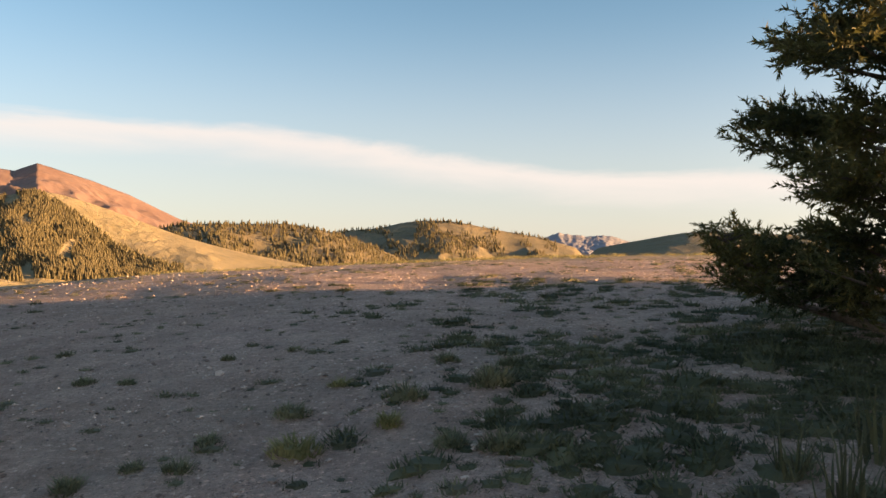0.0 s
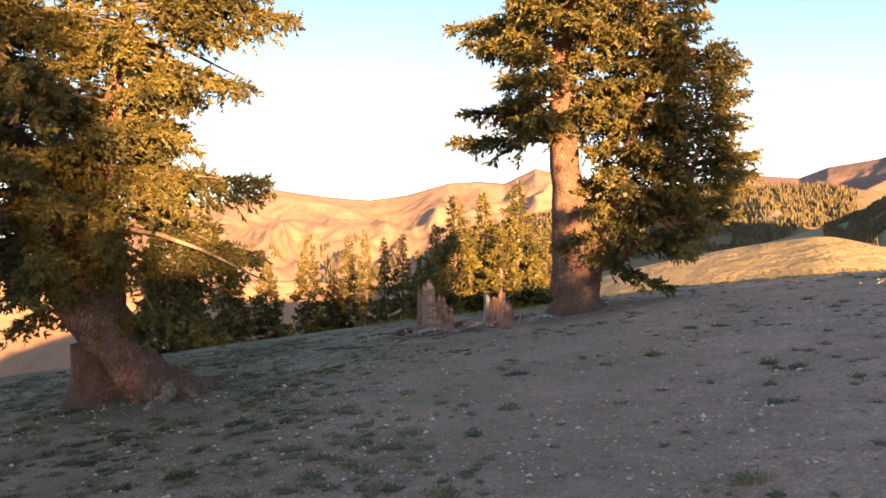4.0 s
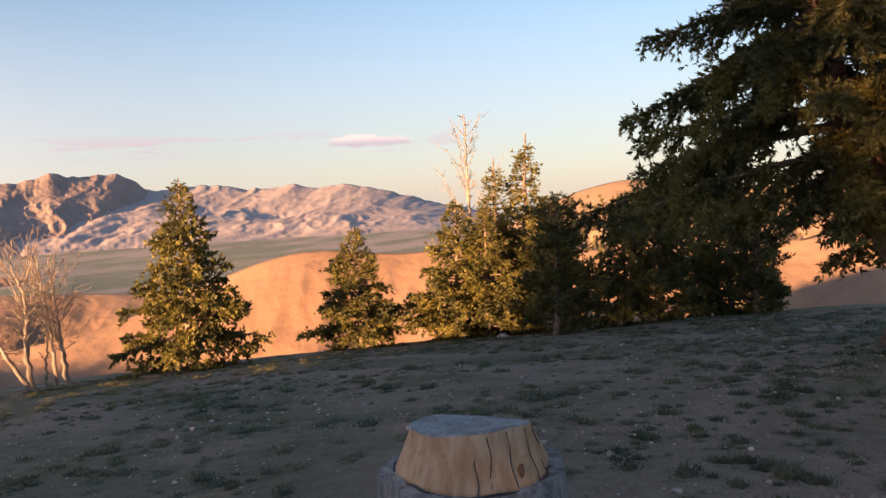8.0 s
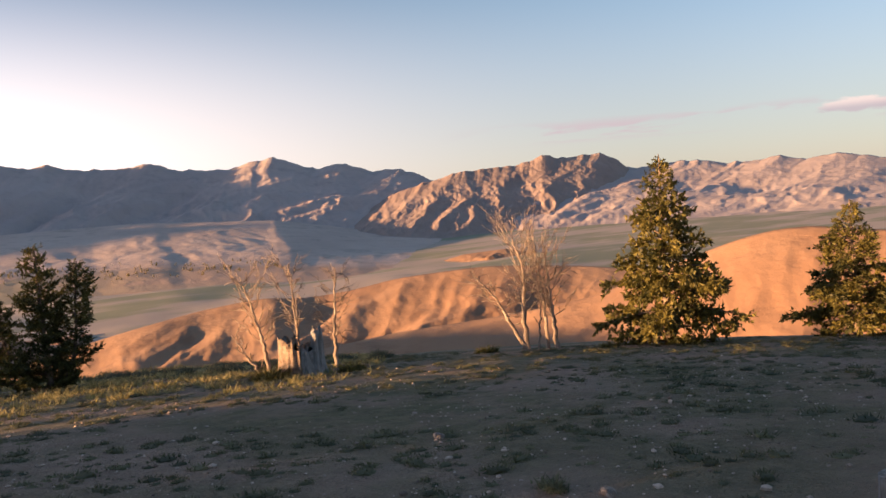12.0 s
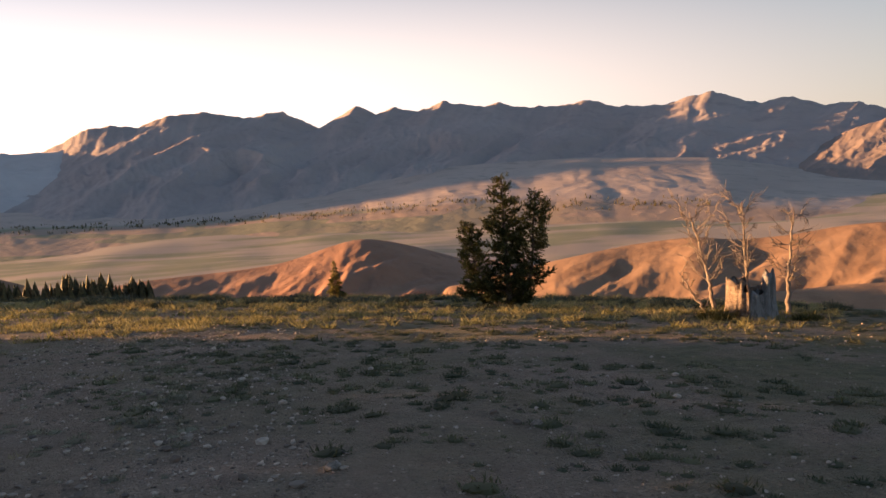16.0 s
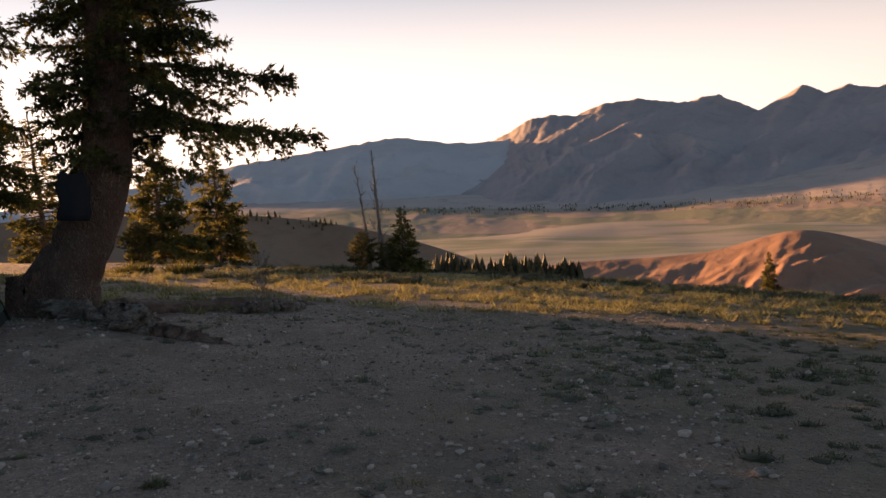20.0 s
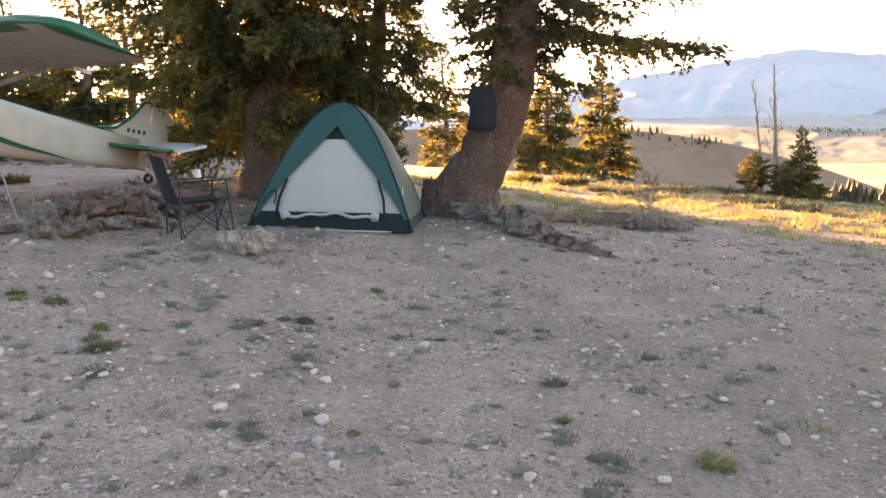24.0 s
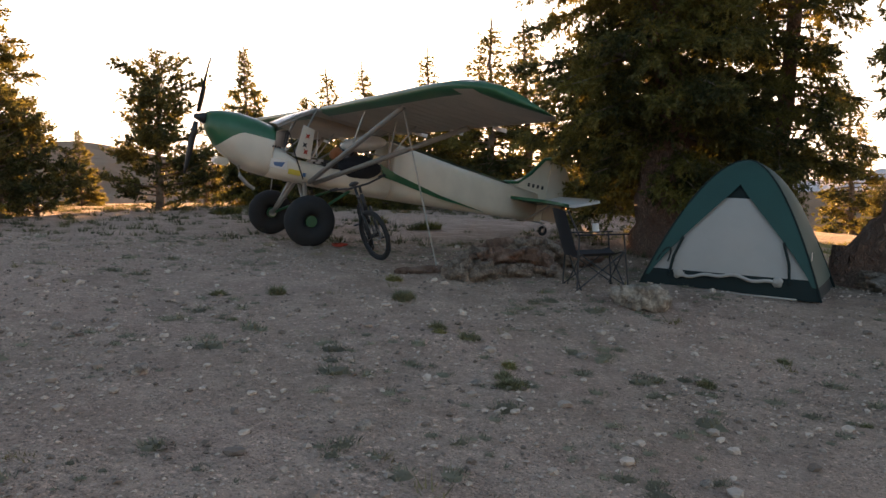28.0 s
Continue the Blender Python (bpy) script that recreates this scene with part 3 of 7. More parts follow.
ridge("south_hill", "open hill with scattered firs", [
    (112, -4.0), (108, -2.6), (105.4, -1.5), (103.6, -0.55), (99.7, 0.35), (98, 0.2), (96.2, -0.3), (91.2, -0.5), (86, -0.6), (80, -1.0), (74, -2.5)],
    1300, 600, 300, TAN_HILL, 0.08, 0.35, 0.15, foot=-150, seed=10.0, wave=160, category="hill")
ridge("tan_mountain", "smooth tan mountain glowing in evening sun", [
    (90, -1.0), (84, 0.8), (78, 2.0), (73.9, 2.66), (72.1, 3.3), (68.4, 2.73), (65.3, 2.46), (62.7, 2.77), (59.7, 3.6), (57.6, 3.68), (55.8, 3.5), (53.6, 4.5),
    (51.1, 3.95), (48, 3.2), (45, 2.5), (41, 2.0)],
    2300, 1100, 300, TAN_HILL, 0.10, 0.35, 0.12, foot=-120, seed=11.0, wave=300, drop=0.3)
ridge("red_mountain", "bare reddish mountain with twin summits", [
    (50, 1.0), (46, 2.2), (43.3, 2.9), (39.8, 3.72), (38.5, 3.54), (36.4, 3.32), (34.7, 3.95), (31.8, 4.33), (29.4, 5.08), (27.9, 4.88), (26.6, 5.42), (23.5, 4.45),
    (21.2, 3.58), (18, 2.0), (15.6, 1.2), (12, 0.2), (8, -1.0)],
    2600, 1200, 300, RED_ROCK, 0.06, 0.30, 0.1, foot=-60, seed=12.0, wave=330, drop=0.25)
ridge("wooded_ridge", "dark wooded ridge", [
    (12, -0.5), (10, 0.9), (8, 1.22), (4.1, 1.45), (3, 1.95), (-0.4, 2.06), (-2.6, 1.57), (-5.2, 1.08), (-6.6, 0.9), (-8.3, 0.35), (-12, -0.6)],
    1900, 700, 300, FOREST_HILL, 0.08, 0.3, 0.12, foot=-60, seed=13.0, wave=200)
ridge("wooded_hump", "wooded hump in evening shade", [
    (25, -0.6), (21, 0.9), (18, 1.75), (15.6, 1.69), (12.5, 1.75), (10.8, 1.8), (9.2, 1.53), (6.1, 0.57), (3.3, -0.5), (0.5, -1.6)],
    1450, 600, 300, FOREST_HILL, 0.06, 0.3, 0.12, foot=-60, seed=21.0, wave=180, category="hill")
ridge("dark_rise", "low dark rise beyond the grass", [
    (-8, -0.5), (-12, 0.3), (-14.5, 0.75), (-17, 1.2), (-19.5, 1.1), (-24, 0.9), (-30, 0.5), (-38, -0.2)],
    210, 90, 90, FOREST_HILL, 0.05, 0.2, 0.25, foot=-6, seed=22.0, wave=50, category="hill")
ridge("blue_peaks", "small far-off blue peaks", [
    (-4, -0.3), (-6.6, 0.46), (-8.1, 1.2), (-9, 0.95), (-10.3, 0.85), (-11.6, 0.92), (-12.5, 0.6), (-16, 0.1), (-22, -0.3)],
    4600, 700, 200, BLUE_SHADED_ROCK, 0.2, 0.3, 0.08, foot=-60, seed=14.0, wave=200)
ridge("wooded_spur", "sunlit grass spur with a dark stand of firs", [
    (44, -1.5), (40, -1.2), (36.8, -0.4), (33.3, 0.8), (29.6, 2.95), (26.6, 3.85), (23.5, 3.0), (20.4, 1.82), (18, 0.87), (14.8, -0.05), (12, -0.65), (7, -1.6)],
    900, 420, 220, GREEN_HILL, 0.04, 0.25, 0.12, foot=-30, seed=15.0, wave=130, category="hill", drop=0.2)
ridge("wooded_slope", "wooded slope below the red mountain", [
    (60, -0.5), (54, 1.2), (48, 2.2), (43.3, 2.66), (40, 2.9), (36.8, 2.85), (33.3, 2.6), (29, 1.8), (24, 0.5)],
    1500, 600, 250, FOREST_HILL, 0.06, 0.25, 0.12, foot=-60, seed=16.0, wave=170, category="hill", drop=0.2)
ridge("grassy_knoll", "pale grassy knoll", [
    (58, -5.5), (51.9, -3.9), (49, -2.95), (44.4, -1.88), (39.7, -0.97), (35, -0.3), (31.4, -1.2), (27.8, -2.06), (23, -3.2)],
    170, 100, 90, GREEN_HILL, 0.03, 0.12, 0.2, foot=-16, seed=17.0, wave=40, category="hill", drop=0.2)
ridge("forest_bench", "low bench of ground under a stand of firs", [
    (214, -6.5), (206, -6.9), (201, -7.1), (197, -7.5), (193, -8.4), (188, -10)],
    170, 80, 120, GREEN_HILL, 0.03, 0.12, 0.25, foot=-60, seed=18.0, wave=40, category="hill")
ridge("grey_hill", "bare rounded hill in shade", [
    (246, -2.0), (238, -1.2), (230, -1.3), (222, -1.6), (218.7, -1.95), (215.7, -2.4), (211, -3.4), (206, -5.0), (200, -7.5)],
    600, 300, 250, DUN_HILL, 0.05, 0.25, 0.15, foot=-120, seed=19.0, wave=110, category="hill")
ridge("west_hill", "dim hill behind the trees", [
    (300, 2.6), (292, 3.2), (284, 3.5), (281, 3.6), (278, 2.9), (272, 1.6), (264, 0.9), (254, 0.4), (246, -0.6), (236, -2.0)],
    1500, 700, 300, DUN_HILL, 0.06, 0.25, 0.2, foot=-60, seed=20.0, wave=200, category="hill")


# ---- trees ----
def tube(points, radii, sides=6):
    """Vertices and quads of a bent, tapered round bar."""
    p = np.asarray(points, float)
    t = np.gradient(p, axis=0)
    t /= np.linalg.norm(t, axis=1, keepdims=True) + 1e-9
    ref = np.where(np.abs(t[:, 2:3]) > 0.8, np.array([[1.0, 0, 0]]), np.array([[0, 0, 1.0]]))
    a = np.cross(t, ref)
    a /= np.linalg.norm(a, axis=1, keepdims=True) + 1e-9
    b = np.cross(t, a)
    ang = np.linspace(0, 2 * np.pi, sides, endpoint=False)
    ring = a[:, None, :] * np.cos(ang)[None, :, None] + b[:, None, :] * np.sin(ang)[None, :, None]
    v = p[:, None, :] + ring * np.asarray(radii, float)[:, None, None]
    n = len(p)
    i = np.arange(n - 1)[:, None] * sides
    j = np.arange(sides)[None, :]
    k = (j + 1) % sides
    f = np.stack([(i + j), (i + k), (i + sides + k), (i + sides + j)], -1).reshape(-1, 4)
    return v.reshape(-1, 3), f


class Heap:
    """Collects vertices and faces of one mesh."""

    def __init__(self):
        self.v, self.f, self.n = [], [], 0

    def add(self, v, f):
        self.v.append(v)
        self.f.append(np.asarray(f) + self.n)
        self.n += len(v)

    def build(self, name, mat, parent=None, smooth=False, label=""):
        ob = mesh_object(name, np.concatenate(self.v), np.concatenate(self.f), mat, smooth)
        if parent:
            ob.parent = parent
        if label:
            tagged(ob, label)
        return ob


def spray(rng, needles, length, needle, width):
    """A twig's worth of needles along +x: thin triangles."""
    s = rng.uniform(0, 1, needles) * length
    around = rng.uniform(0, 2 * np.pi, needles)
    lean = rng.uniform(0.5, 1.15, needles)
    d = np.stack([np.cos(lean), np.sin(lean) * np.cos(around), np.sin(lean) * np.sin(around) * 0.75], 1)
    base = np.stack([s, 0 * s, 0 * s], 1)
    side = np.cross(d, rng.normal(size=(needles, 3)))
    side /= np.linalg.norm(side, axis=1, keepdims=True)
    ln = needle * rng.uniform(0.7, 1.25, needles)[:, None]
    v = np.stack([base - side * width / 2, base + side * width / 2, base + d * ln], 1).reshape(-1, 3)
    return v, np.arange(needles * 3).reshape(-1, 3)


def scatter(heap, templates, pos, direction, size, rng):
    """Put a template, turned to each direction, at each place."""
    which = rng.integers(0, len(templates), len(pos))
    d = direction / (np.linalg.norm(direction, axis=1, keepdims=True) + 1e-9)
    side = np.cross(d, rng.normal(size=d.shape) * 0.6 + np.array([0, 0, 1.0]))
    side /= np.linalg.norm(side, axis=1, keepdims=True) + 1e-9
    up = np.cross(d, side)
    for k, (tv, tf) in enumerate(templates):
        m = which == k
        if not m.any():
            continue
        basis = np.stack([d[m], side[m], up[m]], 1) * np.asarray(size)[m][:, None, None]
        v = np.einsum("ki,nij->nkj", tv, basis) + pos[m][:, None, :]
        f = tf[None] + (np.arange(m.sum()) * len(tv))[:, None, None]
        heap.add(v.reshape(-1, 3), f.reshape(-1, tf.shape[1]))


def along(points, z):
    p = np.asarray(points, float)
    return np.array([np.interp(z, p[:, 2], p[:, k]) for k in range(3)])


def bent(points, n, rng, wobble):
    """A polyline made denser, with a slight wander."""
    p = np.asarray(points, float)
    t = np.linspace(0, 1, len(p))
    u = np.linspace(0, 1, n)
    q = np.stack([np.interp(u, t, p[:, k]) for k in range(3)], 1)
    for _ in range(2):
        q[1:-1] = (q[:-2] + 2 * q[1:-1] + q[2:]) / 4
    q[1:-1, :2] += rng.normal(size=(n - 2, 2)) * wobble
    return q


def conifer(name, label, stems, seed, needle_mat, bark=THIN_BARK, grain_size=1.0, density=1.0, droop=0.35, rise=0.25,
            hang=0.35, limb_sides=4, flare=0.0, category="tree", bare=0.0, needles=12, slim=1.0):
    """A conifer with trunk, limbs and sprays of needles. stems: (points, r0, r1, limbs, first, reach(u, a))."""
    rng = np.random.default_rng(seed)
    root = tagged(new(name), label, category)
    boughs, leaves = Heap(), Heap()
    g = grain_size
    kinds = [spray(rng, needles, 0.20 * g, 0.085 * g * (12 / needles) ** 0.3, 0.038 * g * slim * (12 / needles) ** 0.7) for _ in range(6)]
    for points, r0, r1, limbs, first, reach in stems:
        n = 26
        q = bent(points, n, rng, 0.012)
        u = np.linspace(0, 1, n)
        rad = r0 + (r1 - r0) * u ** 0.8
        rad = rad * (1 + flare * np.exp(-u * 16)) * (1 + 0.06 * rng.normal(size=n))
        v, f = tube(q, np.maximum(rad, 0.008), 14 if r0 > 0.3 else 8)
        if r0 > 0.3:
            # ribs of thick bark and swelling roots
            c = np.repeat(q, 14, axis=0)
            off = v - c
            ang = np.arctan2(off[:, 1], off[:, 0])
            uu = np.repeat(u, 14)
            rib = 1 + 0.07 * np.sin(ang * 7 + seed) + 0.05 * np.sin(ang * 11 + uu * 9) + 0.35 * flare * np.exp(-uu * 22) * np.sin(ang * 5 + seed * 2)
            v = c + off * rib[:, None]
        stem = Heap()
        stem.add(v, f)
        stem.build("trunk", bark, root, True)
        zs = q[:, 2]
        top = zs[-1]
        for k in range(limbs):
            frac = (k + rng.uniform(0, 1)) / limbs
            frac = first + (1 - first) * frac ** 0.85
            z = zs[0] + (top - zs[0]) * frac
            base = along(q, z)
            a = k * 2.399 + rng.normal() * 0.35
            L = reach(frac, a) * rng.uniform(0.50, 1.18)
            if L < 0.06:
                continue
            m = max(4, int(L * 4))
            s = np.linspace(0, 1, m)
            tilt = rise * (0.3 + 0.9 * frac) + rng.normal() * 0.10
            bend = droop * (1.2 - frac)
            out = np.array([math.cos(a), math.sin(a)])
            crook = np.cumsum(rng.normal(size=m)) * 0.05 * L / max(m, 6) ** 0.5
            pts = np.stack([base[0] + out[0] * L * s - out[1] * crook, base[1] + out[1] * L * s + out[0] * crook,
                            base[2] + L * (tilt * s - bend * s ** 2 * (1.2 - 0.55 * s))], 1)
            r = np.linspace(0.010 + 0.017 * L, 0.004, m)
            boughs.add(*tube(pts, r, limb_sides))
            if rng.uniform() < bare:
                continue
            # branchlets to both sides, each with sprays
            nb = max(5, int(L / (0.058 * g) * density))
            sb = rng.uniform(0.16, 1.0, nb) ** 0.8
            at = np.stack([np.interp(sb, s, pts[:, i]) for i in range(3)], 1)
            tan = pts[-1] - pts[0]
            tan /= np.linalg.norm(tan) + 1e-9
            turn = rng.choice([-1, 1], nb) * rng.uniform(0.3, 1.25, nb)
            d = np.stack([tan[0] * np.cos(turn) - tan[1] * np.sin(turn), tan[0] * np.sin(turn) + tan[1] * np.cos(turn),
                          tan[2] * 0.6 + rng.normal(size=nb) * 0.22 - hang * 0.3], 1)
            d /= np.linalg.norm(d, axis=1, keepdims=True)
            bl = (0.10 * g + 0.34 * L * (1.05 - sb)) * rng.uniform(0.5, 1.2, nb)
            bl = np.minimum(bl, 0.95)
            per = np.maximum(1, (bl / (0.105 * g)).astype(int))
            idx = np.repeat(np.arange(nb), per)
            f01 = rng.uniform(0.1, 1.0, len(idx))
            pos = at[idx] + d[idx] * (bl[idx] * f01)[:, None]
            pos[:, 2] -= hang * bl[idx] * f01 ** 2 * 0.7
            dd = d[idx] + rng.normal(size=(len(idx), 3)) * 0.38
            dd[:, 2] -= hang * f01 * 0.8
            fit = min(1.0, 0.55 + 0.6 * L)
            scatter(leaves, kinds, pos, dd, rng.uniform(0.75, 1.3, len(idx)) * fit, rng)
            # sprays along the bough itself
            extra = max(4, int(L * 13 * density / g))
            se = rng.uniform(0.3, 1.0, extra)
            pe = np.stack([np.interp(se, s, pts[:, i]) for i in range(3)], 1)
            scatter(leaves, kinds, pe, np.tile(tan, (extra, 1)) + rng.normal(size=(extra, 3)) * 0.5, rng.uniform(0.7, 1.2, extra) * fit, rng)
    if boughs.n:
        tagged(boughs.build("bough_wood", THIN_BARK, root, True), kind="stuff")
    if leaves.n:
        tagged(leaves.build("foliage", needle_mat, root), kind="stuff")
    return root


def spire(h, r, power=0.85, low=0.10):
    """Reach of the limbs of a pointed fir."""
    return lambda u, a: r * max(0.02, (1 - u)) ** power * (0.45 + 0.55 * min(1, u / max(low, 0.01)))


def bushy(r):
    """Reach of the limbs of a rounded, uneven pine."""
    return lambda u, a: r * (math.sin(math.pi * min(1, 0.16 + u * 0.86)) ** 0.7) * (0.72 + 0.28 * math.sin(a * 2 + u * 9))


def stand(ob, az, d, sx=1.0, sz=1.0, turn=0.0):
    """The pose for a copy that stands at (az, d)."""
    p = on_ground(az, d)
    return Matrix.LocRotScale(p - Vector((0, 0, 0.05)), Euler((0, 0, radians(az + turn))), (sx, sx, sz))


# trees of unit kinds, built once (height 4 m) and copied
def straight(h, lean=0.0):
    return [(0, 0, -0.1), (lean * 0.4, 0, h * 0.5), (lean, 0, h)]


FIR_A = conifer("fir_tree", "young dark green fir with a pointed top", [(straight(4.0), 0.10, 0.012, 110, 0.03, spire(4, 1.45, 1.0))], 11, FIR, grain_size=1.0, density=1.45, needles=6)
FIR_B = conifer("fir_tree", "narrow green fir in evening light", [(straight(4.0, 0.1), 0.09, 0.012, 110, 0.02, spire(4, 0.95, 0.95))], 12, FIR, grain_size=0.85, density=1.5, needles=6)
FIR_C = conifer("fir_tree", "broad dense fir with low hanging boughs", [(straight(4.0, -0.1), 0.12, 0.012, 100, 0.02, spire(4, 2.15, 1.0))], 13, FIR, grain_size=1.05, density=1.15, needles=6, droop=0.30, rise=0.30)
PINE_A = conifer("pine_tree", "bushy rounded pine with upturned tufts", [(straight(4.0, 0.15), 0.11, 0.02, 110, 0.02, bushy(1.45))], 14, PINE, grain_size=0.85, density=1.25, droop=-0.25, rise=0.30, hang=-0.35, needles=6)
PINE_B = conifer("pine_tree", "open pine with several leaders and upturned tufts", [
    (straight(4.0, 0.1), 0.10, 0.02, 60, 0.04, spire(4, 1.25, 0.6)), ([(0.05, 0, 0.3), (0.65, 0.1, 1.3), (0.85, 0.1, 3.3)], 0.06, 0.012, 30, 0.12, spire(3, 0.75, 0.6)),
    ([(-0.05, 0, 0.2), (-0.8, 0.1, 0.9), (-1.05, 0.1, 2.4)], 0.06, 0.012, 28, 0.12, spire(2.2, 0.7, 0.6))], 15, PINE, grain_size=1.05, density=1.35, droop=-0.2, rise=0.3, hang=-0.35, needles=6)


def dead_tree(name, label, stems, seed, twigs=1.8, rise=(0.5, 1.5), stout=0.085):
    """A bare, bleached tree: stems with forked limbs that turn upwards and end in fine twigs."""
    rng = np.random.default_rng(seed)
    root = tagged(new(name), label, "dead tree")
    boughs = Heap()
    for points, r0, r1, limbs, first, reach in stems:
        q = bent(points, 22, rng, 0.015)
        stem = Heap()
        stem.add(*tube(q, np.linspace(r0, r1, 22) * (1 + 0.08 * rng.normal(size=22)), 8))
        stem.build("trunk", DEADWOOD, root, True)
        for k in range(limbs):
            frac = first + (1 - first) * (k + rng.uniform()) / limbs
            i = min(20, int(frac * 21))
            base, a = q[i], k * 2.4 + rng.normal() * 0.5
            L = reach(frac, a) * rng.uniform(0.4, 1.2)
            out = np.array([math.cos(a), math.sin(a), 0.0])
            lift = rng.uniform(*rise)
            s = np.linspace(0, 1, 8)[:, None]
            p = base + out * L * s * (1 - 0.25 * s) + np.array([0, 0, L * lift]) * s ** 1.4 + np.cumsum(rng.normal(size=(8, 3)), 0) * 0.028 * L
            boughs.add(*tube(p, np.linspace(0.005 + r0 * stout, 0.004, 8), 4))
            for _ in range(int(6 * twigs)):
                j = rng.integers(2, 8)
                d = out * 0.7 + np.array([0, 0, lift * 0.8]) + rng.normal(size=3) * 0.5
                l2 = L * rng.uniform(0.15, 0.55)
                s2 = np.linspace(0, 1, 5)[:, None]
                p2 = p[j] + d * l2 * s2 + np.cumsum(rng.normal(size=(5, 3)), 0) * 0.06 * l2
                boughs.add(*tube(p2, np.linspace(0.0065, 0.003, 5), 3))
                if rng.uniform() < 0.6:
                    d3 = d + rng.normal(size=3) * 0.6
                    p3 = p2[2] + d3 * l2 * 0.5 * s2[:4]
                    boughs.add(*tube(p3, np.linspace(0.0045, 0.0025, 4), 3))
    tagged(boughs.build("branchwork", DEADWOOD, root, True), kind="stuff")
    return root


# where the copies stand: kind, azimuth, distance, height, width factor, group
GROVES = [
    ("sunlit firs beyond the clearing", [(FIR_A, 59.4, 41, 6.6, 0.9), (FIR_A, 57.4, 42, 6.8, 0.85), (FIR_A, 55.0, 41, 6.9, 0.95), (FIR_C, 53.0, 42, 4.6, 0.7), (FIR_A, 60.8, 43, 5.6, 0.8), (FIR_A, 56.2, 40, 4.6, 1.0)]),
    ("small firs beyond the clearing", [(FIR_B, 69.8, 30, 3.9, 0.95), (FIR_B, 66.9, 31, 3.8, 0.85), (FIR_B, 65.7, 29, 3.7, 0.62), (FIR_B, 64.4, 32, 3.7, 0.7), (FIR_B, 63.2, 30, 3.5, 0.8),
                                        (FIR_A, 72.6, 28, 2.8, 0.9), (FIR_A, 75.0, 27, 2.9, 1.0), (FIR_A, 68.0, 31, 2.4, 0.9), (FIR_A, 62.0, 29, 2.3, 0.8), (FIR_A, 77.8, 26, 3.2, 1.0)]),
    ("firs below the old tree", [(PINE_A, 105.2, 19, 3.3, 0.95), (FIR_C, 100.4, 21, 3.4, 0.85), (PINE_A, 98.0, 22, 3.6, 0.9), (FIR_A, 93.5, 24, 4.3, 1.1), (PINE_A, 92.0, 22, 3.2, 0.9),
                                 (FIR_C, 79.6, 26, 3.4, 0.7), (PINE_A, 95.4, 27, 4.4, 0.8)]),
    ("firs along the edge", [(FIR_B, 107.2, 23.5, 5.7, 1.15), (FIR_B, 109.1, 23, 5.0, 1.15), (FIR_C, 112.0, 22.5, 3.9, 0.95), (PINE_A, 105.0, 24, 3.9, 1.05), (FIR_A, 106.2, 22.5, 3.5, 1.15), (FIR_A, 109.8, 22, 3.6, 1.1)]),
    ("firs along the edge", [(FIR_C, 118.7, 22, 3.35, 0.98), (FIR_C, 130.2, 20, 4.5, 0.80)]),
    ("small firs on the brow", [(FIR_A, 183.3, 30, 1.5, 0.75)]),
    ("firs by the grey snags", [(FIR_A, 207.7, 30, 2.5, 1.05), (PINE_A, 210.6, 29, 1.5, 1.3), (PINE_A, 208.8, 29, 1.2, 1.3)]),
    ("firs behind the camp", [(FIR_A, 223.9, 41, 6.3, 1.0), (FIR_A, 220.2, 42, 6.2, 0.9), (FIR_B, 230.8, 44, 7.4, 1.2), (PINE_A, 229.0, 34, 2.2, 1.2), (PINE_A, 235.6, 26, 3.2, 1.1), (PINE_A, 238.0, 30, 4.6, 1.1),
                              # Firs at 241 and 245 are hidden ones, added to block stray sun.
                              (PINE_A, 225.3, 38, 1.9, 1.6), (FIR_A, 241.0, 33, 6.4, 1.2), (FIR_A, 245.0, 34, 6.2, 1.2)]),
    # Firs at 289 to 301 are unseen, added to shade the near ground.
    ("firs behind the aircraft", [(PINE_A, 276.2, 24, 4.4, 1.05), (FIR_A, 270.4, 29, 5.5, 0.75), (FIR_B, 264.8, 32, 5.4, 1.1), (FIR_B, 262.4, 30, 5.2, 1.1), (FIR_B, 258.2, 30, 5.8, 1.0),
                                  (FIR_B, 254.0, 27, 6.3, 1.35), (FIR_B, 251.3, 28, 6.4, 1.35), (FIR_A, 257.0, 36, 4.3, 1.1), (FIR_A, 260.5, 38, 4.0, 1.0), (PINE_A, 273.4, 31, 2.4, 1.3), (FIR_A, 247.4, 33, 5.5, 1.2),
                                  # Trees at 261.6, 264.2, 266.4 and 269 added to block a sun streak.
                                  (PINE_A, 267.0, 34, 2.6, 1.2), (PINE_B, 283.4, 21, 2.7, 1.1), (PINE_A, 285.4, 20, 3.2, 1.1), (FIR_A, 266.4, 30, 4.0, 1.2), (FIR_A, 281.0, 34, 3.0, 0.9), (FIR_C, 261.6, 26, 3.3, 0.9), (FIR_C, 264.2, 27, 2.7, 0.9), (PINE_A, 266.4, 25, 2.6, 1.2), (FIR_C, 269.0, 27, 2.8, 0.9), (FIR_C, 255.6, 31, 4.4, 0.9), (FIR_C, 259.4, 33, 4.2, 0.9), (FIR_C, 289.0, 17, 2.5, 1.0), (FIR_C, 293.0, 16.5, 2.4, 1.1), (FIR_C, 297.0, 16, 2.2, 1.1), (FIR_C, 301.0, 16, 2.0, 1.1)]),
]
firsts = {}
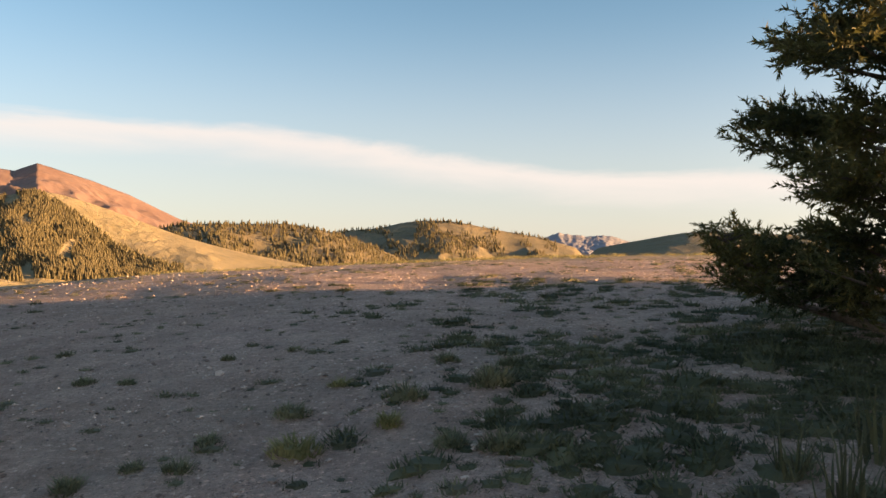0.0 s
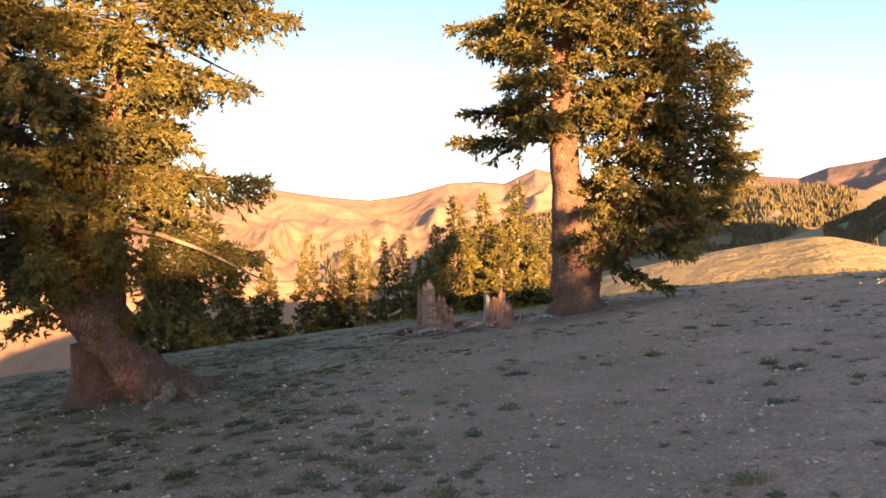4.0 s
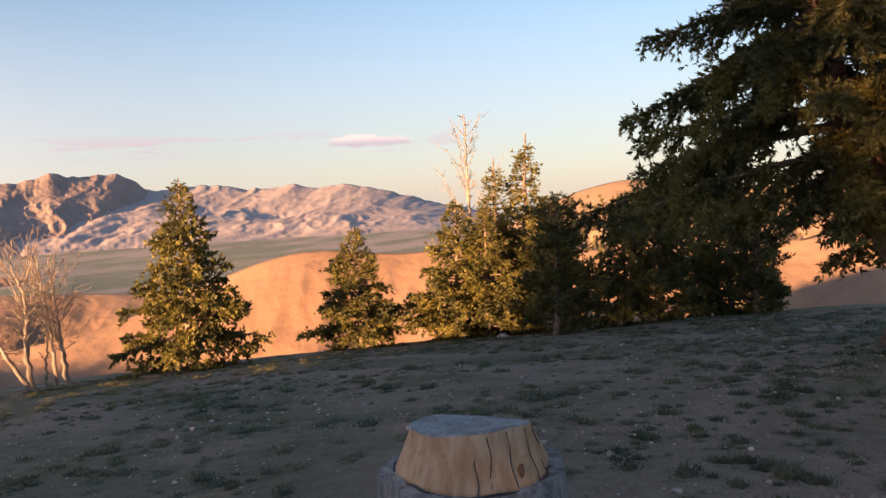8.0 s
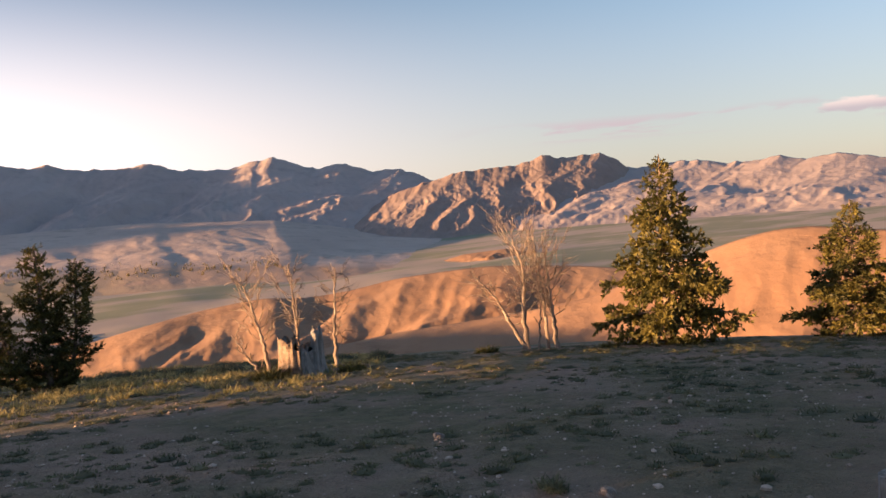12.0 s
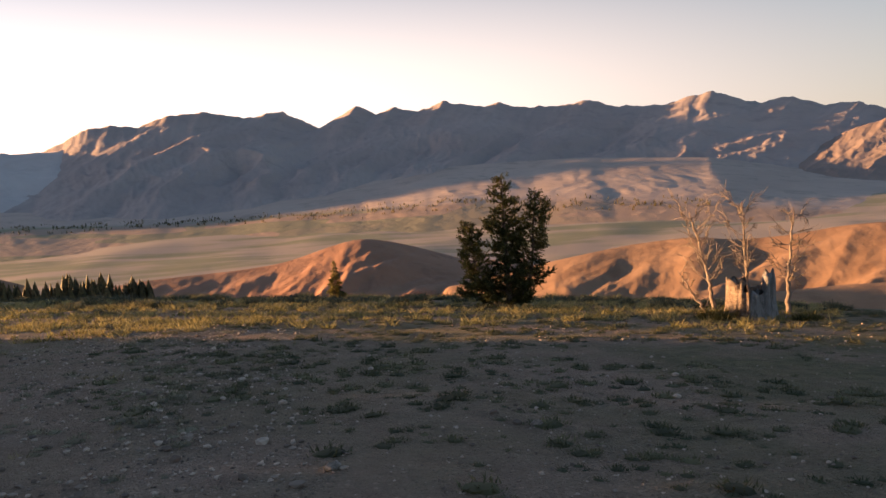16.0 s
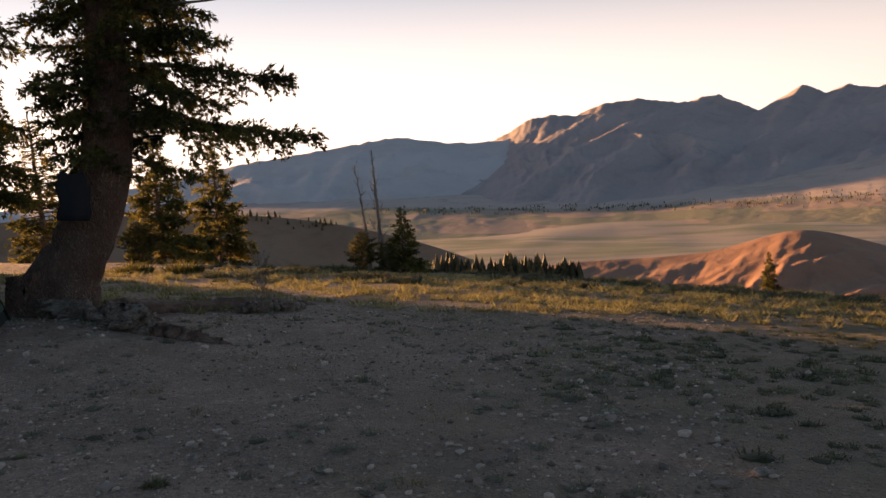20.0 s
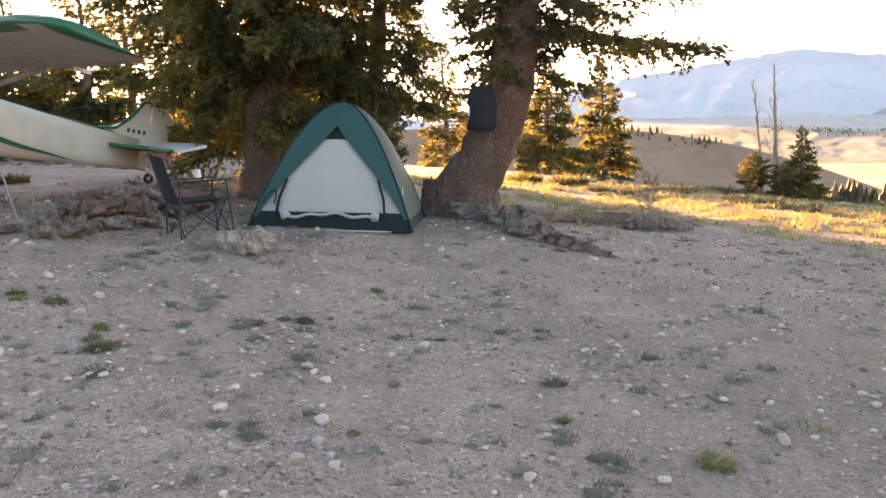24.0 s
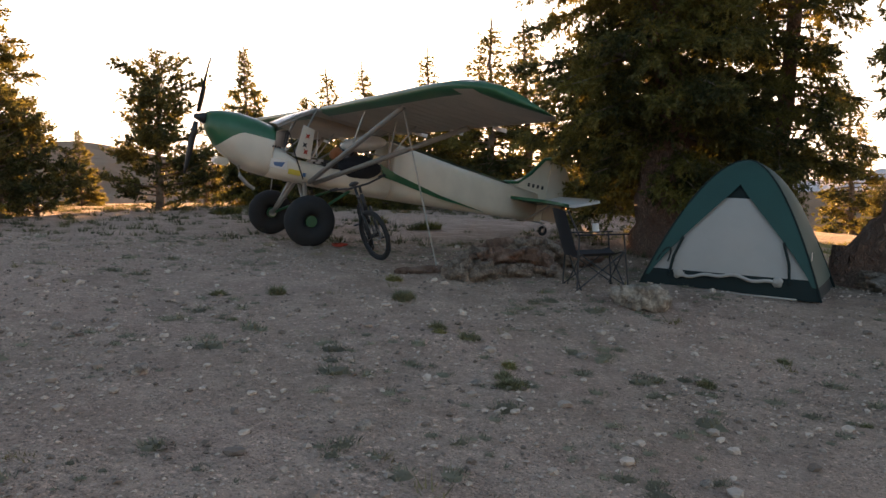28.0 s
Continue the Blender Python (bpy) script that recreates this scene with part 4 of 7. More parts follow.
for group, rows in GROVES:
    for i, (kind, az_t, d_t, h_t, wide) in enumerate(rows):
        m = stand(kind, az_t, d_t, h_t / 4.0 * wide, h_t / 4.0, turn=(i * 77) % 360)
        if kind in firsts:
            tagged(copy_thing(kind, m), group=group)
        else:
            firsts[kind] = m
            tagged(kind, group=group)
for kind, m in firsts.items():
    kind.matrix_basis = m


def place_tree(ob, az_t, d_t):
    ob.matrix_basis = stand(ob, az_t, d_t)
    return ob


# the near pine at the start of the turn
place_tree(conifer("pine_tree", "dense dark young pine with low skirts", [
    (straight(6.4, 0.1), 0.13, 0.02, 190, 0.01, lambda u, a: 1.75 * (1 - u) ** 0.5 * (0.8 + 0.2 * math.sin(a * 3))),
    ([(-0.1, 0, 0.1), (-1.0, -0.1, 0.35), (-1.55, -0.1, 0.95)], 0.05, 0.012, 46, 0.06, spire(1.2, 0.55, 0.5))], 21, PINE, grain_size=0.9, density=1.5, droop=-0.2, rise=0.22, hang=-0.3, needles=20, slim=0.75), -29.6, 7.6)

# the tall fir at the end of the tree line
place_tree(conifer("fir_tree", "tall gold-lit fir at the end of the tree line", [(straight(9.0, 0.2), 0.17, 0.03, 210, 0.05, spire(9, 2.0, 0.7, 0.2))], 27, FIR, grain_size=0.85, density=1.1, needles=8, droop=0.3, rise=0.25), 287.4, 21.5)

# three leaders grown together on the brow
place_tree(conifer("pine_tree", "dark clump of pine with three leaders", [
    (straight(3.25, -0.05), 0.09, 0.015, 95, 0.03, lambda u, a: 0.60 * (1 - u ** 3) ** 0.6 * (0.75 + 0.25 * math.sin(a * 2 + u * 11))),
    ([(0.1, 0.1, 0), (0.55, 0.1, 0.7), (0.78, 0.1, 2.85)], 0.07, 0.015, 80, 0.06, lambda u, a: 0.48 * (1 - u ** 3) ** 0.6 * (0.8 + 0.25 * math.sin(a * 3 + u * 8)) * (1.7 if u < 0.25 and math.cos(a) > 0.3 else 1)),
    ([(-0.1, -0.1, 0), (-0.7, -0.1, 0.6), (-0.92, -0.1, 2.2)], 0.07, 0.015, 70, 0.04, lambda u, a: 0.50 * (1 - u ** 2.5) ** 0.6 * (0.8 + 0.2 * math.sin(a * 3)) * (1.5 if u < 0.3 else 1))],
    26, PINE, grain_size=0.8, density=2.3, droop=-0.2, rise=0.3, hang=-0.35, needles=8), 171.3, 20.0)

# the big old fir with the sunlit trunk
place_tree(conifer("old_fir_tree", "massive old fir with sunlit reddish bark", [
    ([(0, 0, -0.15), (-0.1, 0, 1.5), (-0.35, 0, 4.2), (-0.3, 0, 7.5), (0.1, 0, 12)], 0.60, 0.11, 150, 0.34, lambda u, a: 3.5 * (1 - u) ** 0.3 * (0.8 + 0.2 * math.sin(a * 3))),
    ([(0.2, 0, 0.9), (0.75, 0.1, 2.2), (1.5, 0.1, 5.0), (1.7, 0, 9.0)], 0.26, 0.06, 120, 0.04, lambda u, a: 2.0 * (1 - u * 0.4) * (0.75 + 0.25 * math.cos(a))),
    ([(0.3, 0, 1.0), (1.3, -0.1, 1.5), (2.4, -0.1, 2.3), (2.9, 0, 4.2), (2.7, 0, 6.2)], 0.13, 0.03, 120, 0.12, lambda u, a: 1.55 * (1 - u * 0.45) * (0.7 + 0.3 * math.cos(a * 2)))],
    22, OLD_FIR, BARK, 1.15, 1.7, 0.35, 0.2, 0.45, flare=0.45, needles=9), 51.0, 20.0)

# the leaning old fir with split trunk
place_tree(conifer("old_fir_tree", "leaning old fir with twisted trunk and drooping boughs", [
    ([(0.1, 0, -0.2), (-0.45, 0, 0.45), (-1.10, 0, 1.2), (-1.58, 0, 2.3), (-1.92, 0, 3.5), (-2.1, 0, 5.6), (-2.1, 0, 8.8)], 0.37, 0.08, 270, 0.17,
     lambda u, a: (2.75 + 0.95 * math.cos(a - math.pi)) * (1 - u * 0.42) * (0.66 + 0.34 * math.sin(a * 3 + u * 13)) * (0.62 if u < 0.2 else 1)),
    ([(-0.72, 0.05, 0.85), (-0.74, 0.1, 1.5), (-0.72, 0.1, 2.3), (-0.80, 0.1, 3.4), (-0.5, 0.1, 5.0), (-0.25, 0, 7.6)], 0.21, 0.06, 200, 0.14,
     lambda u, a: (2.1 + 0.8 * math.cos(a)) * (1 - u * 0.35) * (0.64 + 0.36 * math.sin(a * 2 + u * 12)))],
    23, OLD_FIR, BARK, 0.78, 1.75, 0.62, 0.20, 0.85, flare=0.75, needles=10, bare=0.14), 78.9, 11.6)

# the leaning trunk beside the tent
place_tree(conifer("old_fir_tree", "leaning old fir with thick furrowed bark beside the tent", [
    ([(-0.2, 0, -0.2), (0.02, 0, 0.4), (0.30, 0, 0.95), (0.76, 0, 1.9), (0.96, 0, 3.5), (1.0, 0, 5.6), (0.9, 0, 9.0)], 0.60, 0.20, 230, 0.25,
     lambda u, a: (1.5 + 2.6 * max(0, math.cos(a)) ** 2 * (0.30 < u < 0.56)) * (1 - u * 0.45) * (0.68 + 0.32 * math.sin(a * 3 + u * 9)))],
    24, OLD_FIR, BARK, 0.82, 1.5, 0.42, 0.18, 0.5, flare=0.55, needles=10, bare=0.05), 229.4, 13.6)

# the great fir behind tent and chair
place_tree(conifer("old_fir_tree", "great dark fir with dense boughs over the camp", [
    ([(0, 0, -0.2), (0.05, 0, 1.5), (0.0, 0, 4.0), (0.1, 0, 10.0)], 0.60, 0.10, 340, 0.14, lambda u, a: 3.5 * (1 - u) ** 0.4 * (0.85 + 0.15 * math.sin(a * 4)) * (1 - 0.30 * max(0, -math.sin(a))) * (0.72 if u < 0.26 and math.sin(a) < 0.3 else 1)),
    ([(1.5, 0.8, 0.0), (1.9, 0.8, 1.5), (2.2, 0.8, 4.0), (2.4, 0.8, 8.0)], 0.24, 0.07, 110, 0.20, lambda u, a: 2.2 * (1 - u) ** 0.45 * (0.75 + 0.25 * math.sin(a * 3)))],
    25, FIR, BARK, 0.82, 1.5, 0.5, 0.18, 0.7, flare=0.4, needles=9, slim=0.85), 242.4, 14.7)

# dead and dying trees
place_tree(dead_tree("dead_tree", "tall bare bleached snag above the firs", [(straight(6.3, -0.1), 0.09, 0.012, 30, 0.45, lambda u, a: 1.3 * (1.15 - u) + 0.1)], 31), 110.7, 23.2)
place_tree(dead_tree("dead_tree", "tall bleached bare tree with upswept limbs", [([(0, 0, -0.05), (-0.05, 0, 1.0), (0.02, 0, 1.9), (-0.25, 0, 3.0)], 0.075, 0.012, 34, 0.36, lambda u, a: 0.62)], 32), 139.75, 20.3)
place_tree(dead_tree("dead_tree", "forked bleached bare tree with upswept limbs", [
    ([(0, 0, -0.05), (-0.08, 0, 1.1), (-0.20, 0, 2.55)], 0.070, 0.012, 30, 0.38, lambda u, a: 0.62),
    ([(-0.22, 0.1, -0.05), (-0.28, 0.1, 1.2), (-0.42, 0.1, 2.65)], 0.060, 0.010, 24, 0.45, lambda u, a: 0.55)], 33, rise=(0.2, 1.4)), 137.7, 20.2)
place_tree(dead_tree("dead_tree", "leaning bleached bare tree with drooping tips", [([(0.05, 0, -0.05), (-0.32, 0, 0.7), (-0.65, 0, 1.35), (-1.15, 0, 1.95)], 0.060, 0.010, 22, 0.35, lambda u, a: 0.55)], 34, rise=(-0.2, 0.9)), 139.9, 20.0)
place_tree(dead_tree("dead_tree", "thin dark bare stem among bleached trees", [([(0, 0, -0.05), (0.05, 0, 0.6), (0.14, 0, 1.25)], 0.038, 0.012, 6, 0.5, lambda u, a: 0.25)], 35), 139.0, 20.5)
for az_d, h_d, seed, lean in ((157.6, 2.15, 36, -0.45), (155.5, 2.35, 37, -0.08), (153.1, 2.2, 38, 0.12)):
    place_tree(dead_tree("dead_tree", "small bleached bare tree behind the hollow stump", [([(0, 0, -0.05), (lean * 0.25, 0, h_d * 0.4), (lean, 0, h_d)], 0.055, 0.010, 26, 0.42, lambda u, a: 0.46)], seed, 1.5,
                         (-0.7, 0.9) if lean > 0 else (0.4, 1.5)), az_d, 17.8)
place_tree(dead_tree("dead_tree", "thin leaning dead stem", [([(0, 0, 0), (-0.25, 0, 0.35), (-0.6, 0, 0.95)], 0.035, 0.008, 9, 0.3, lambda u, a: 0.25)], 39), 157.9, 17.0)
place_tree(dead_tree("dead_tree", "grey standing snag with short broken limbs", [(straight(4.5, -0.12), 0.10, 0.02, 34, 0.25, lambda u, a: 0.55 * (1.2 - u))], 40, 0.4), 209.2, 30)
place_tree(dead_tree("dead_tree", "thin grey snag with short broken limbs", [(straight(4.0, -0.35), 0.07, 0.015, 22, 0.3, lambda u, a: 0.35)], 41, 0.3), 210.0, 30.3)

# woods on the slopes, too far to count
def woods(name, label, az0, az1, r0, r1, count, size, seed, surface, keep=None):
    """A stand of many small conifers on a slope, as one mass."""
    rng = np.random.default_rng(seed)
    heap = Heap()
    done, tries = 0, 0
    inv = surface.matrix_world.inverted()
    ang = np.linspace(0, 2 * np.pi, 5, endpoint=False)
    while done < count and tries < count * 6:
        tries += 1
        az_w, r_w = rng.uniform(az0, az1), rng.uniform(r0, r1)
        if keep and not keep(az_w, r_w, rng):
            continue
        h = heading(az_w)
        ok, hit, _, _ = surface.ray_cast(inv @ Vector((h.x * r_w, h.y * r_w, 900)), Vector((0, 0, -1)))
        if not ok:
            continue
        s_w = size * rng.uniform(0.55, 1.3)
        verts, faces = [], []
        for zb, rb, zt in ((0.05, 0.26, 0.62), (0.38, 0.18, 1.0)):
            b = len(verts)
            jit = rng.uniform(0.7, 1.3, 5)
            verts += [(math.cos(a) * rb * s_w * j, math.sin(a) * rb * s_w * j, zb * s_w) for a, j in zip(ang, jit)] + [(0, 0, zt * s_w)]
            faces += [(b + i, b + (i + 1) % 5, b + 5) for i in range(5)]
        heap.add(np.array(verts) + np.array(hit), np.array(faces))
        done += 1
    ob = heap.build(name, WOOD_FIR)
    return tagged(ob, label, "woods", kind="stuff")


scene.view_layers[0].update()
structure = {o.name: o for o in scene.objects}
woods("woods", "dense dark fir woods on the grass spur", 17, 35, 560, 905, 14000, 4.2, 51, structure["wooded_spur"],
      lambda a, r, g: (a > 26.8 or r < 900 - (26.8 - a) * 28) and noise.noise((a * 0.9, r * 0.012, 3)) > -0.28)
woods("woods", "fir woods below the red mountain", 33, 58, 1050, 1520, 7000, 8.5, 52, structure["wooded_slope"], lambda a, r, g: noise.noise((a * 0.5, r * 0.01, 1)) > -0.3)
woods("woods", "fir woods on the dark ridge", -8, 11, 1350, 1900, 2500, 8, 53, structure["wooded_ridge"], lambda a, r, g: noise.noise((a * 0.5, r * 0.008, 1)) > -0.05)
woods("woods", "fir woods on the shaded hump", 1, 22, 1000, 1460, 4000, 7.5, 59, structure["wooded_hump"], lambda a, r, g: noise.noise((a * 0.6, r * 0.01, 4)) > -0.35)
woods("woods", "scattered firs at the foot of the tan mountain", 45, 74, 1250, 1750, 1300, 12, 54, structure["tan_mountain"], lambda a, r, g: noise.noise((a * 0.6, r * 0.008, 7)) > 0.05)
woods("woods", "scattered firs on the open hill", 84, 106, 850, 1280, 600, 10, 55, structure["south_hill"], lambda a, r, g: noise.noise((a * 0.8, r * 0.008, 9)) > 0.0 and a < 104)
woods("woods", "stand of firs on the bench below", 195.5, 206, 130, 172, 900, 3.7, 56, structure["forest_bench"], lambda a, r, g: r > 134 + abs(a - 202) * 1.5)
woods("woods", "small firs on the spur", 90, 104, 250, 420, 110, 9, 57, structure["near_spur"], lambda a, r, g: noise.noise((a * 0.6, r * 0.02, 2)) > 0.0)
woods("woods", "line of trees along the crest of the hill", 212, 226, 588, 606, 70, 4.5, 58, structure["grey_hill"])


def river_range(a):
    """How far off the river lies on the bearing a: it comes nearer towards the south."""
    b = 785.5 * math.sin(math.radians(a))
    return math.sqrt(b * b + 5.03e6) - b


woods("woods", "line of cottonwoods along the river", 157, 210, 1900, 2720, 1700, 7, 60, structure["alluvial_fan"],
      lambda a, r, g: abs(r - river_range(a) - 40 * math.sin(a * 0.3)) < g.uniform(0, 170) and noise.noise((a * 0.9, r * 0.012, 0)) > 0.0)


# ---- small builders ----
def part(name, bm, mat, parent, label="", smooth=False):
    """Link a bmesh as one mesh object under a thing or a part."""
    me = bpy.data.meshes.new(name)
    bmesh.ops.recalc_face_normals(bm, faces=bm.faces)
    for f in bm.faces:
        f.smooth = smooth
    bm.to_mesh(me)
    bm.free()
    me.materials.append(mat)
    ob = new(name, me)
    if parent:
        ob.parent = parent
    if label:
        tagged(ob, label)
    return ob


def box(size, at=(0, 0, 0), bevel=0.0, turn=(0, 0, 0)):
    bm = bmesh.new()
    bmesh.ops.create_cube(bm, size=1)
    bmesh.ops.scale(bm, vec=size, verts=bm.verts)
    if bevel:
        bmesh.ops.bevel(bm, geom=bm.edges[:], offset=bevel, segments=2, affect="EDGES")
    bmesh.ops.transform(bm, matrix=pose(*at, *turn), verts=bm.verts)
    return bm


def rod(points, radius, sides=8, taper=None):
    """A bent round bar with closed ends."""
    pts = np.asarray(points, float)
    r = np.full(len(pts), radius) if taper is None else np.linspace(radius, taper, len(pts))
    v, f = tube(pts, r, sides)
    bm = bmesh.new()
    bv = [bm.verts.new(p) for p in v]
    for q in f:
        bm.faces.new([bv[i] for i in q])
    bm.faces.new(bv[:sides][::-1])
    bm.faces.new(bv[-sides:])
    return bm


def skin(rings, close=True, cap=True):
    """A surface through rings of points."""
    bm = bmesh.new()
    rows = [[bm.verts.new(p) for p in ring] for ring in rings]
    n = len(rows[0])
    for a, b in zip(rows, rows[1:]):
        for i in range(n if close else n - 1):
            j = (i + 1) % n
            try:
                bm.faces.new((a[i], a[j], b[j], b[i]))
            except ValueError:
                pass
    if cap and close:
        bm.faces.new(rows[0][::-1])
        bm.faces.new(rows[-1])
    return bm


def plate(outline, thickness, axis=1):
    """A flat outline given solid thickness along an axis."""
    bm = bmesh.new()
    off = Vector((0, 0, 0))
    off[axis] = thickness / 2
    a = [bm.verts.new(Vector(p) - off) for p in outline]
    b = [bm.verts.new(Vector(p) + off) for p in outline]
    bm.faces.new(a)
    bm.faces.new(b[::-1])
    for i in range(len(a)):
        j = (i + 1) % len(a)
        bm.faces.new((a[i], b[i], b[j], a[j]))
    return bm


def ring_shape(major, minor, seg=28, sides=10, flat=1.0):
    """A tyre: a ring about the y axis."""
    rings = []
    for i in range(seg + 1):
        a = 2 * math.pi * i / seg
        rings.append([((major + minor * math.cos(t)) * math.cos(a), minor * flat * math.sin(t), (major + minor * math.cos(t)) * math.sin(a))
                      for t in (2 * math.pi * k / sides for k in range(sides))])
    bm = skin(rings, cap=False)
    bmesh.ops.remove_doubles(bm, verts=bm.verts, dist=1e-5)
    return bm


def drum(r, depth, sides=20, at=(0, 0, 0), r2=None):
    """A disc about the y axis."""
    bm = bmesh.new()
    bmesh.ops.create_cone(bm, cap_ends=True, segments=sides, radius1=r, radius2=r if r2 is None else r2, depth=depth)
    bmesh.ops.transform(bm, matrix=pose(*at, 90, 0, 0), verts=bm.verts)
    return bm


def lump(size, seed, rough=0.25, detail=2):
    """An irregular stone or lump."""
    bm = bmesh.new()
    bmesh.ops.create_icosphere(bm, subdivisions=detail, radius=0.5)
    for v in bm.verts:
        n = noise.fractal(v.co * 1.6 + Vector((seed * 3.7, seed, 0)), 0.9, 2.1, 4)
        v.co *= 1 + rough * n
        v.co = Vector((v.co.x * size[0], v.co.y * size[1], v.co.z * size[2]))
    return bm


def paint(name, colour, rough=0.45, metal=0.0, vary=0.12):
    c2 = tuple(min(1, c * (1 - vary * 2)) for c in colour)
    def build(n, p):
        c = n.mix(n.ramp(n.noise(p, 2.5, 5, 0.6), 0.3, 0.65), c2, colour)
        return n.mix(n.math("MULTIPLY", n.ramp(n.noise(p, 30.0, 4, 0.7), 0.5, 0.75), vary), c, tuple(k * 0.6 for k in colour))
    return material(name, build, rough, metal)


CREAM = paint("cream_fabric", (0.70, 0.635, 0.525), 0.42, vary=0.05)
GREEN_PAINT = paint("green_paint", (0.020, 0.130, 0.060), 0.32)
WING_FABRIC = paint("wing_fabric", (0.52, 0.46, 0.39), 0.55, vary=0.06)
ALLOY = paint("dull_alloy", (0.50, 0.48, 0.45), 0.4, 0.7)
STEEL_TUBE = paint("painted_tube", (0.33, 0.31, 0.28), 0.5)
RUBBER = paint("black_rubber", (0.022, 0.022, 0.023), 0.85)
BLACK_CLOTH = paint("black_cloth", (0.018, 0.019, 0.024), 0.9)
DARK = paint("dark_plastic", (0.03, 0.03, 0.032), 0.5)
WHITE = paint("white_plastic", (0.75, 0.74, 0.70), 0.4)
TENT_GREEN = paint("tent_green_nylon", (0.009, 0.066, 0.053), 0.62, vary=0.06)
TENT_DARK = paint("tent_dark_nylon", (0.004, 0.015, 0.014), 0.85)
TENT_WHITE = paint("tent_white_mesh", (0.42, 0.40, 0.365), 0.85, vary=0.03)
ROPE = paint("pale_rope", (0.45, 0.42, 0.36), 0.9)
RED = paint("red_strap", (0.55, 0.06, 0.03), 0.7)
ORANGE = paint("orange_cloth", (0.42, 0.16, 0.07), 0.8)
BLUE = paint("blue_sticker", (0.05, 0.16, 0.34), 0.4)
YELLOW = paint("yellow_sticker", (0.70, 0.50, 0.06), 0.4)


def cowl_colours(n, p):
    """Green over cream, parted by a line that sweeps down round the nose."""
    xyz = n.add("ShaderNodeSeparateXYZ")
    n.link(p, xyz.inputs[0])
    dip = n.math("POWER", n.math("MAXIMUM", n.math("DIVIDE", n.math("SUBTRACT", xyz.outputs[0], 1.02), 0.45), 0.0), 1.7)
    line = n.math("ADD", n.math("MULTIPLY_ADD", xyz.outputs[0], 0.05, -0.66), n.math("MULTIPLY", dip, -0.42))
    f = n.math("GREATER_THAN", xyz.outputs[2], line)
    return n.mix(f, n.mix(n.ramp(n.noise(p, 2.5, 5), 0.3, 0.65), (0.63, 0.57, 0.47), (0.70, 0.635, 0.525)), n.mix(n.ramp(n.noise(p, 3.0, 4), 0.3, 0.7), (0.017, 0.115, 0.052), (0.022, 0.140, 0.065)))


COWL_PAINT = material("cowl_paint", cowl_colours, 0.32)


def glass_material():
    m = bpy.data.materials.new("windscreen")
    m.use_nodes = True
    n = Nodes(m.node_tree)
    clear = n.add("ShaderNodeBsdfTransparent")
    clear.inputs[0].default_value = (0.80, 0.82, 0.80, 1)
    gloss = n.add("ShaderNodeBsdfGlossy", in_Roughness=0.08)
    fres = n.add("ShaderNodeFresnel", in_IOR=1.5)
    mixed = n.add("ShaderNodeMixShader")
    n.link(fres.outputs[0], mixed.inputs[0])
    n.link(clear.outputs[0], mixed.inputs[1])
    n.link(gloss.outputs[0], mixed.inputs[2])
    n.link(mixed.outputs[0], n.add("ShaderNodeOutputMaterial").inputs["Surface"])
    return m


GLASS = glass_material()


def heart_wood(n, p):
    q = n.stretch(p, 5.0, 5.0, 0.7)
    c = n.mix(n.ramp(n.noise(q, 3.0, 5, 0.6), 0.35, 0.65), (0.48, 0.275, 0.15), (0.64, 0.43, 0.27))
    d = n.ramp(n.noise(n.stretch(p, 9, 9, 0.5), 4.0, 4, 0.6), 0.60, 0.72)
    return n.mix(n.math("MULTIPLY", d, 0.7), c, (0.22, 0.11, 0.05))


SPLIT_WOOD = material("fresh_split_wood", heart_wood, 0.75, bump=grain(9, 0.012, stretch=(5, 5, 0.5)))
CUT_TOP = material("weathered_cut", two_tone((0.27, 0.265, 0.26), (0.40, 0.39, 0.385), 6, stretch=(1, 1, 1)), 0.9, bump=grain(18, 0.008))
GREY_WOOD = material("grey_weathered_wood", two_tone((0.20, 0.19, 0.185), (0.40, 0.38, 0.36), 3.5, stretch=(4, 4, 0.7)), 0.95, bump=grain(8, 0.03, stretch=(4, 4, 0.7)))
TWIST_WOOD = material("twisted_root_wood", two_tone((0.205, 0.145, 0.108), (0.40, 0.315, 0.25), 2.2, 0.32, 0.68, fine=9.0, stretch=(1.2, 5.0, 5.0)), 0.95, bump=grain(9, 0.035, stretch=(1.0, 6, 6)))
RED_ROOT = material("reddish_root", two_tone((0.17, 0.095, 0.065), (0.29, 0.185, 0.14), 5.0), 0.95, bump=grain(14, 0.03))


# ---- the aircraft ----
def superring(x, half, low, high, n=20, power=3.2):
    """A rounded box section across the fuselage."""
    mid, tall = (low + high) / 2, (high - low) / 2
    out = []
    for k in range(n):
        a = 2 * math.pi * (k + 0.5) / n
        c, s = math.cos(a), math.sin(a)
        out.append((x, half * math.copysign(abs(c) ** (2 / power), c), mid + tall * math.copysign(abs(s) ** (2 / power), s)))
    return out


def split_skin(rings, test):
    """Two bmeshes: the faces whose centre passes the test, and the rest."""
    whole = skin(rings)
    other = whole.copy()
    for bm, keep in ((whole, True), (other, False)):
        gone = [f for f in bm.faces if bool(test(f.calc_center_median())) != keep]
        bmesh.ops.delete(bm, geom=gone, context="FACES")
    return whole, other


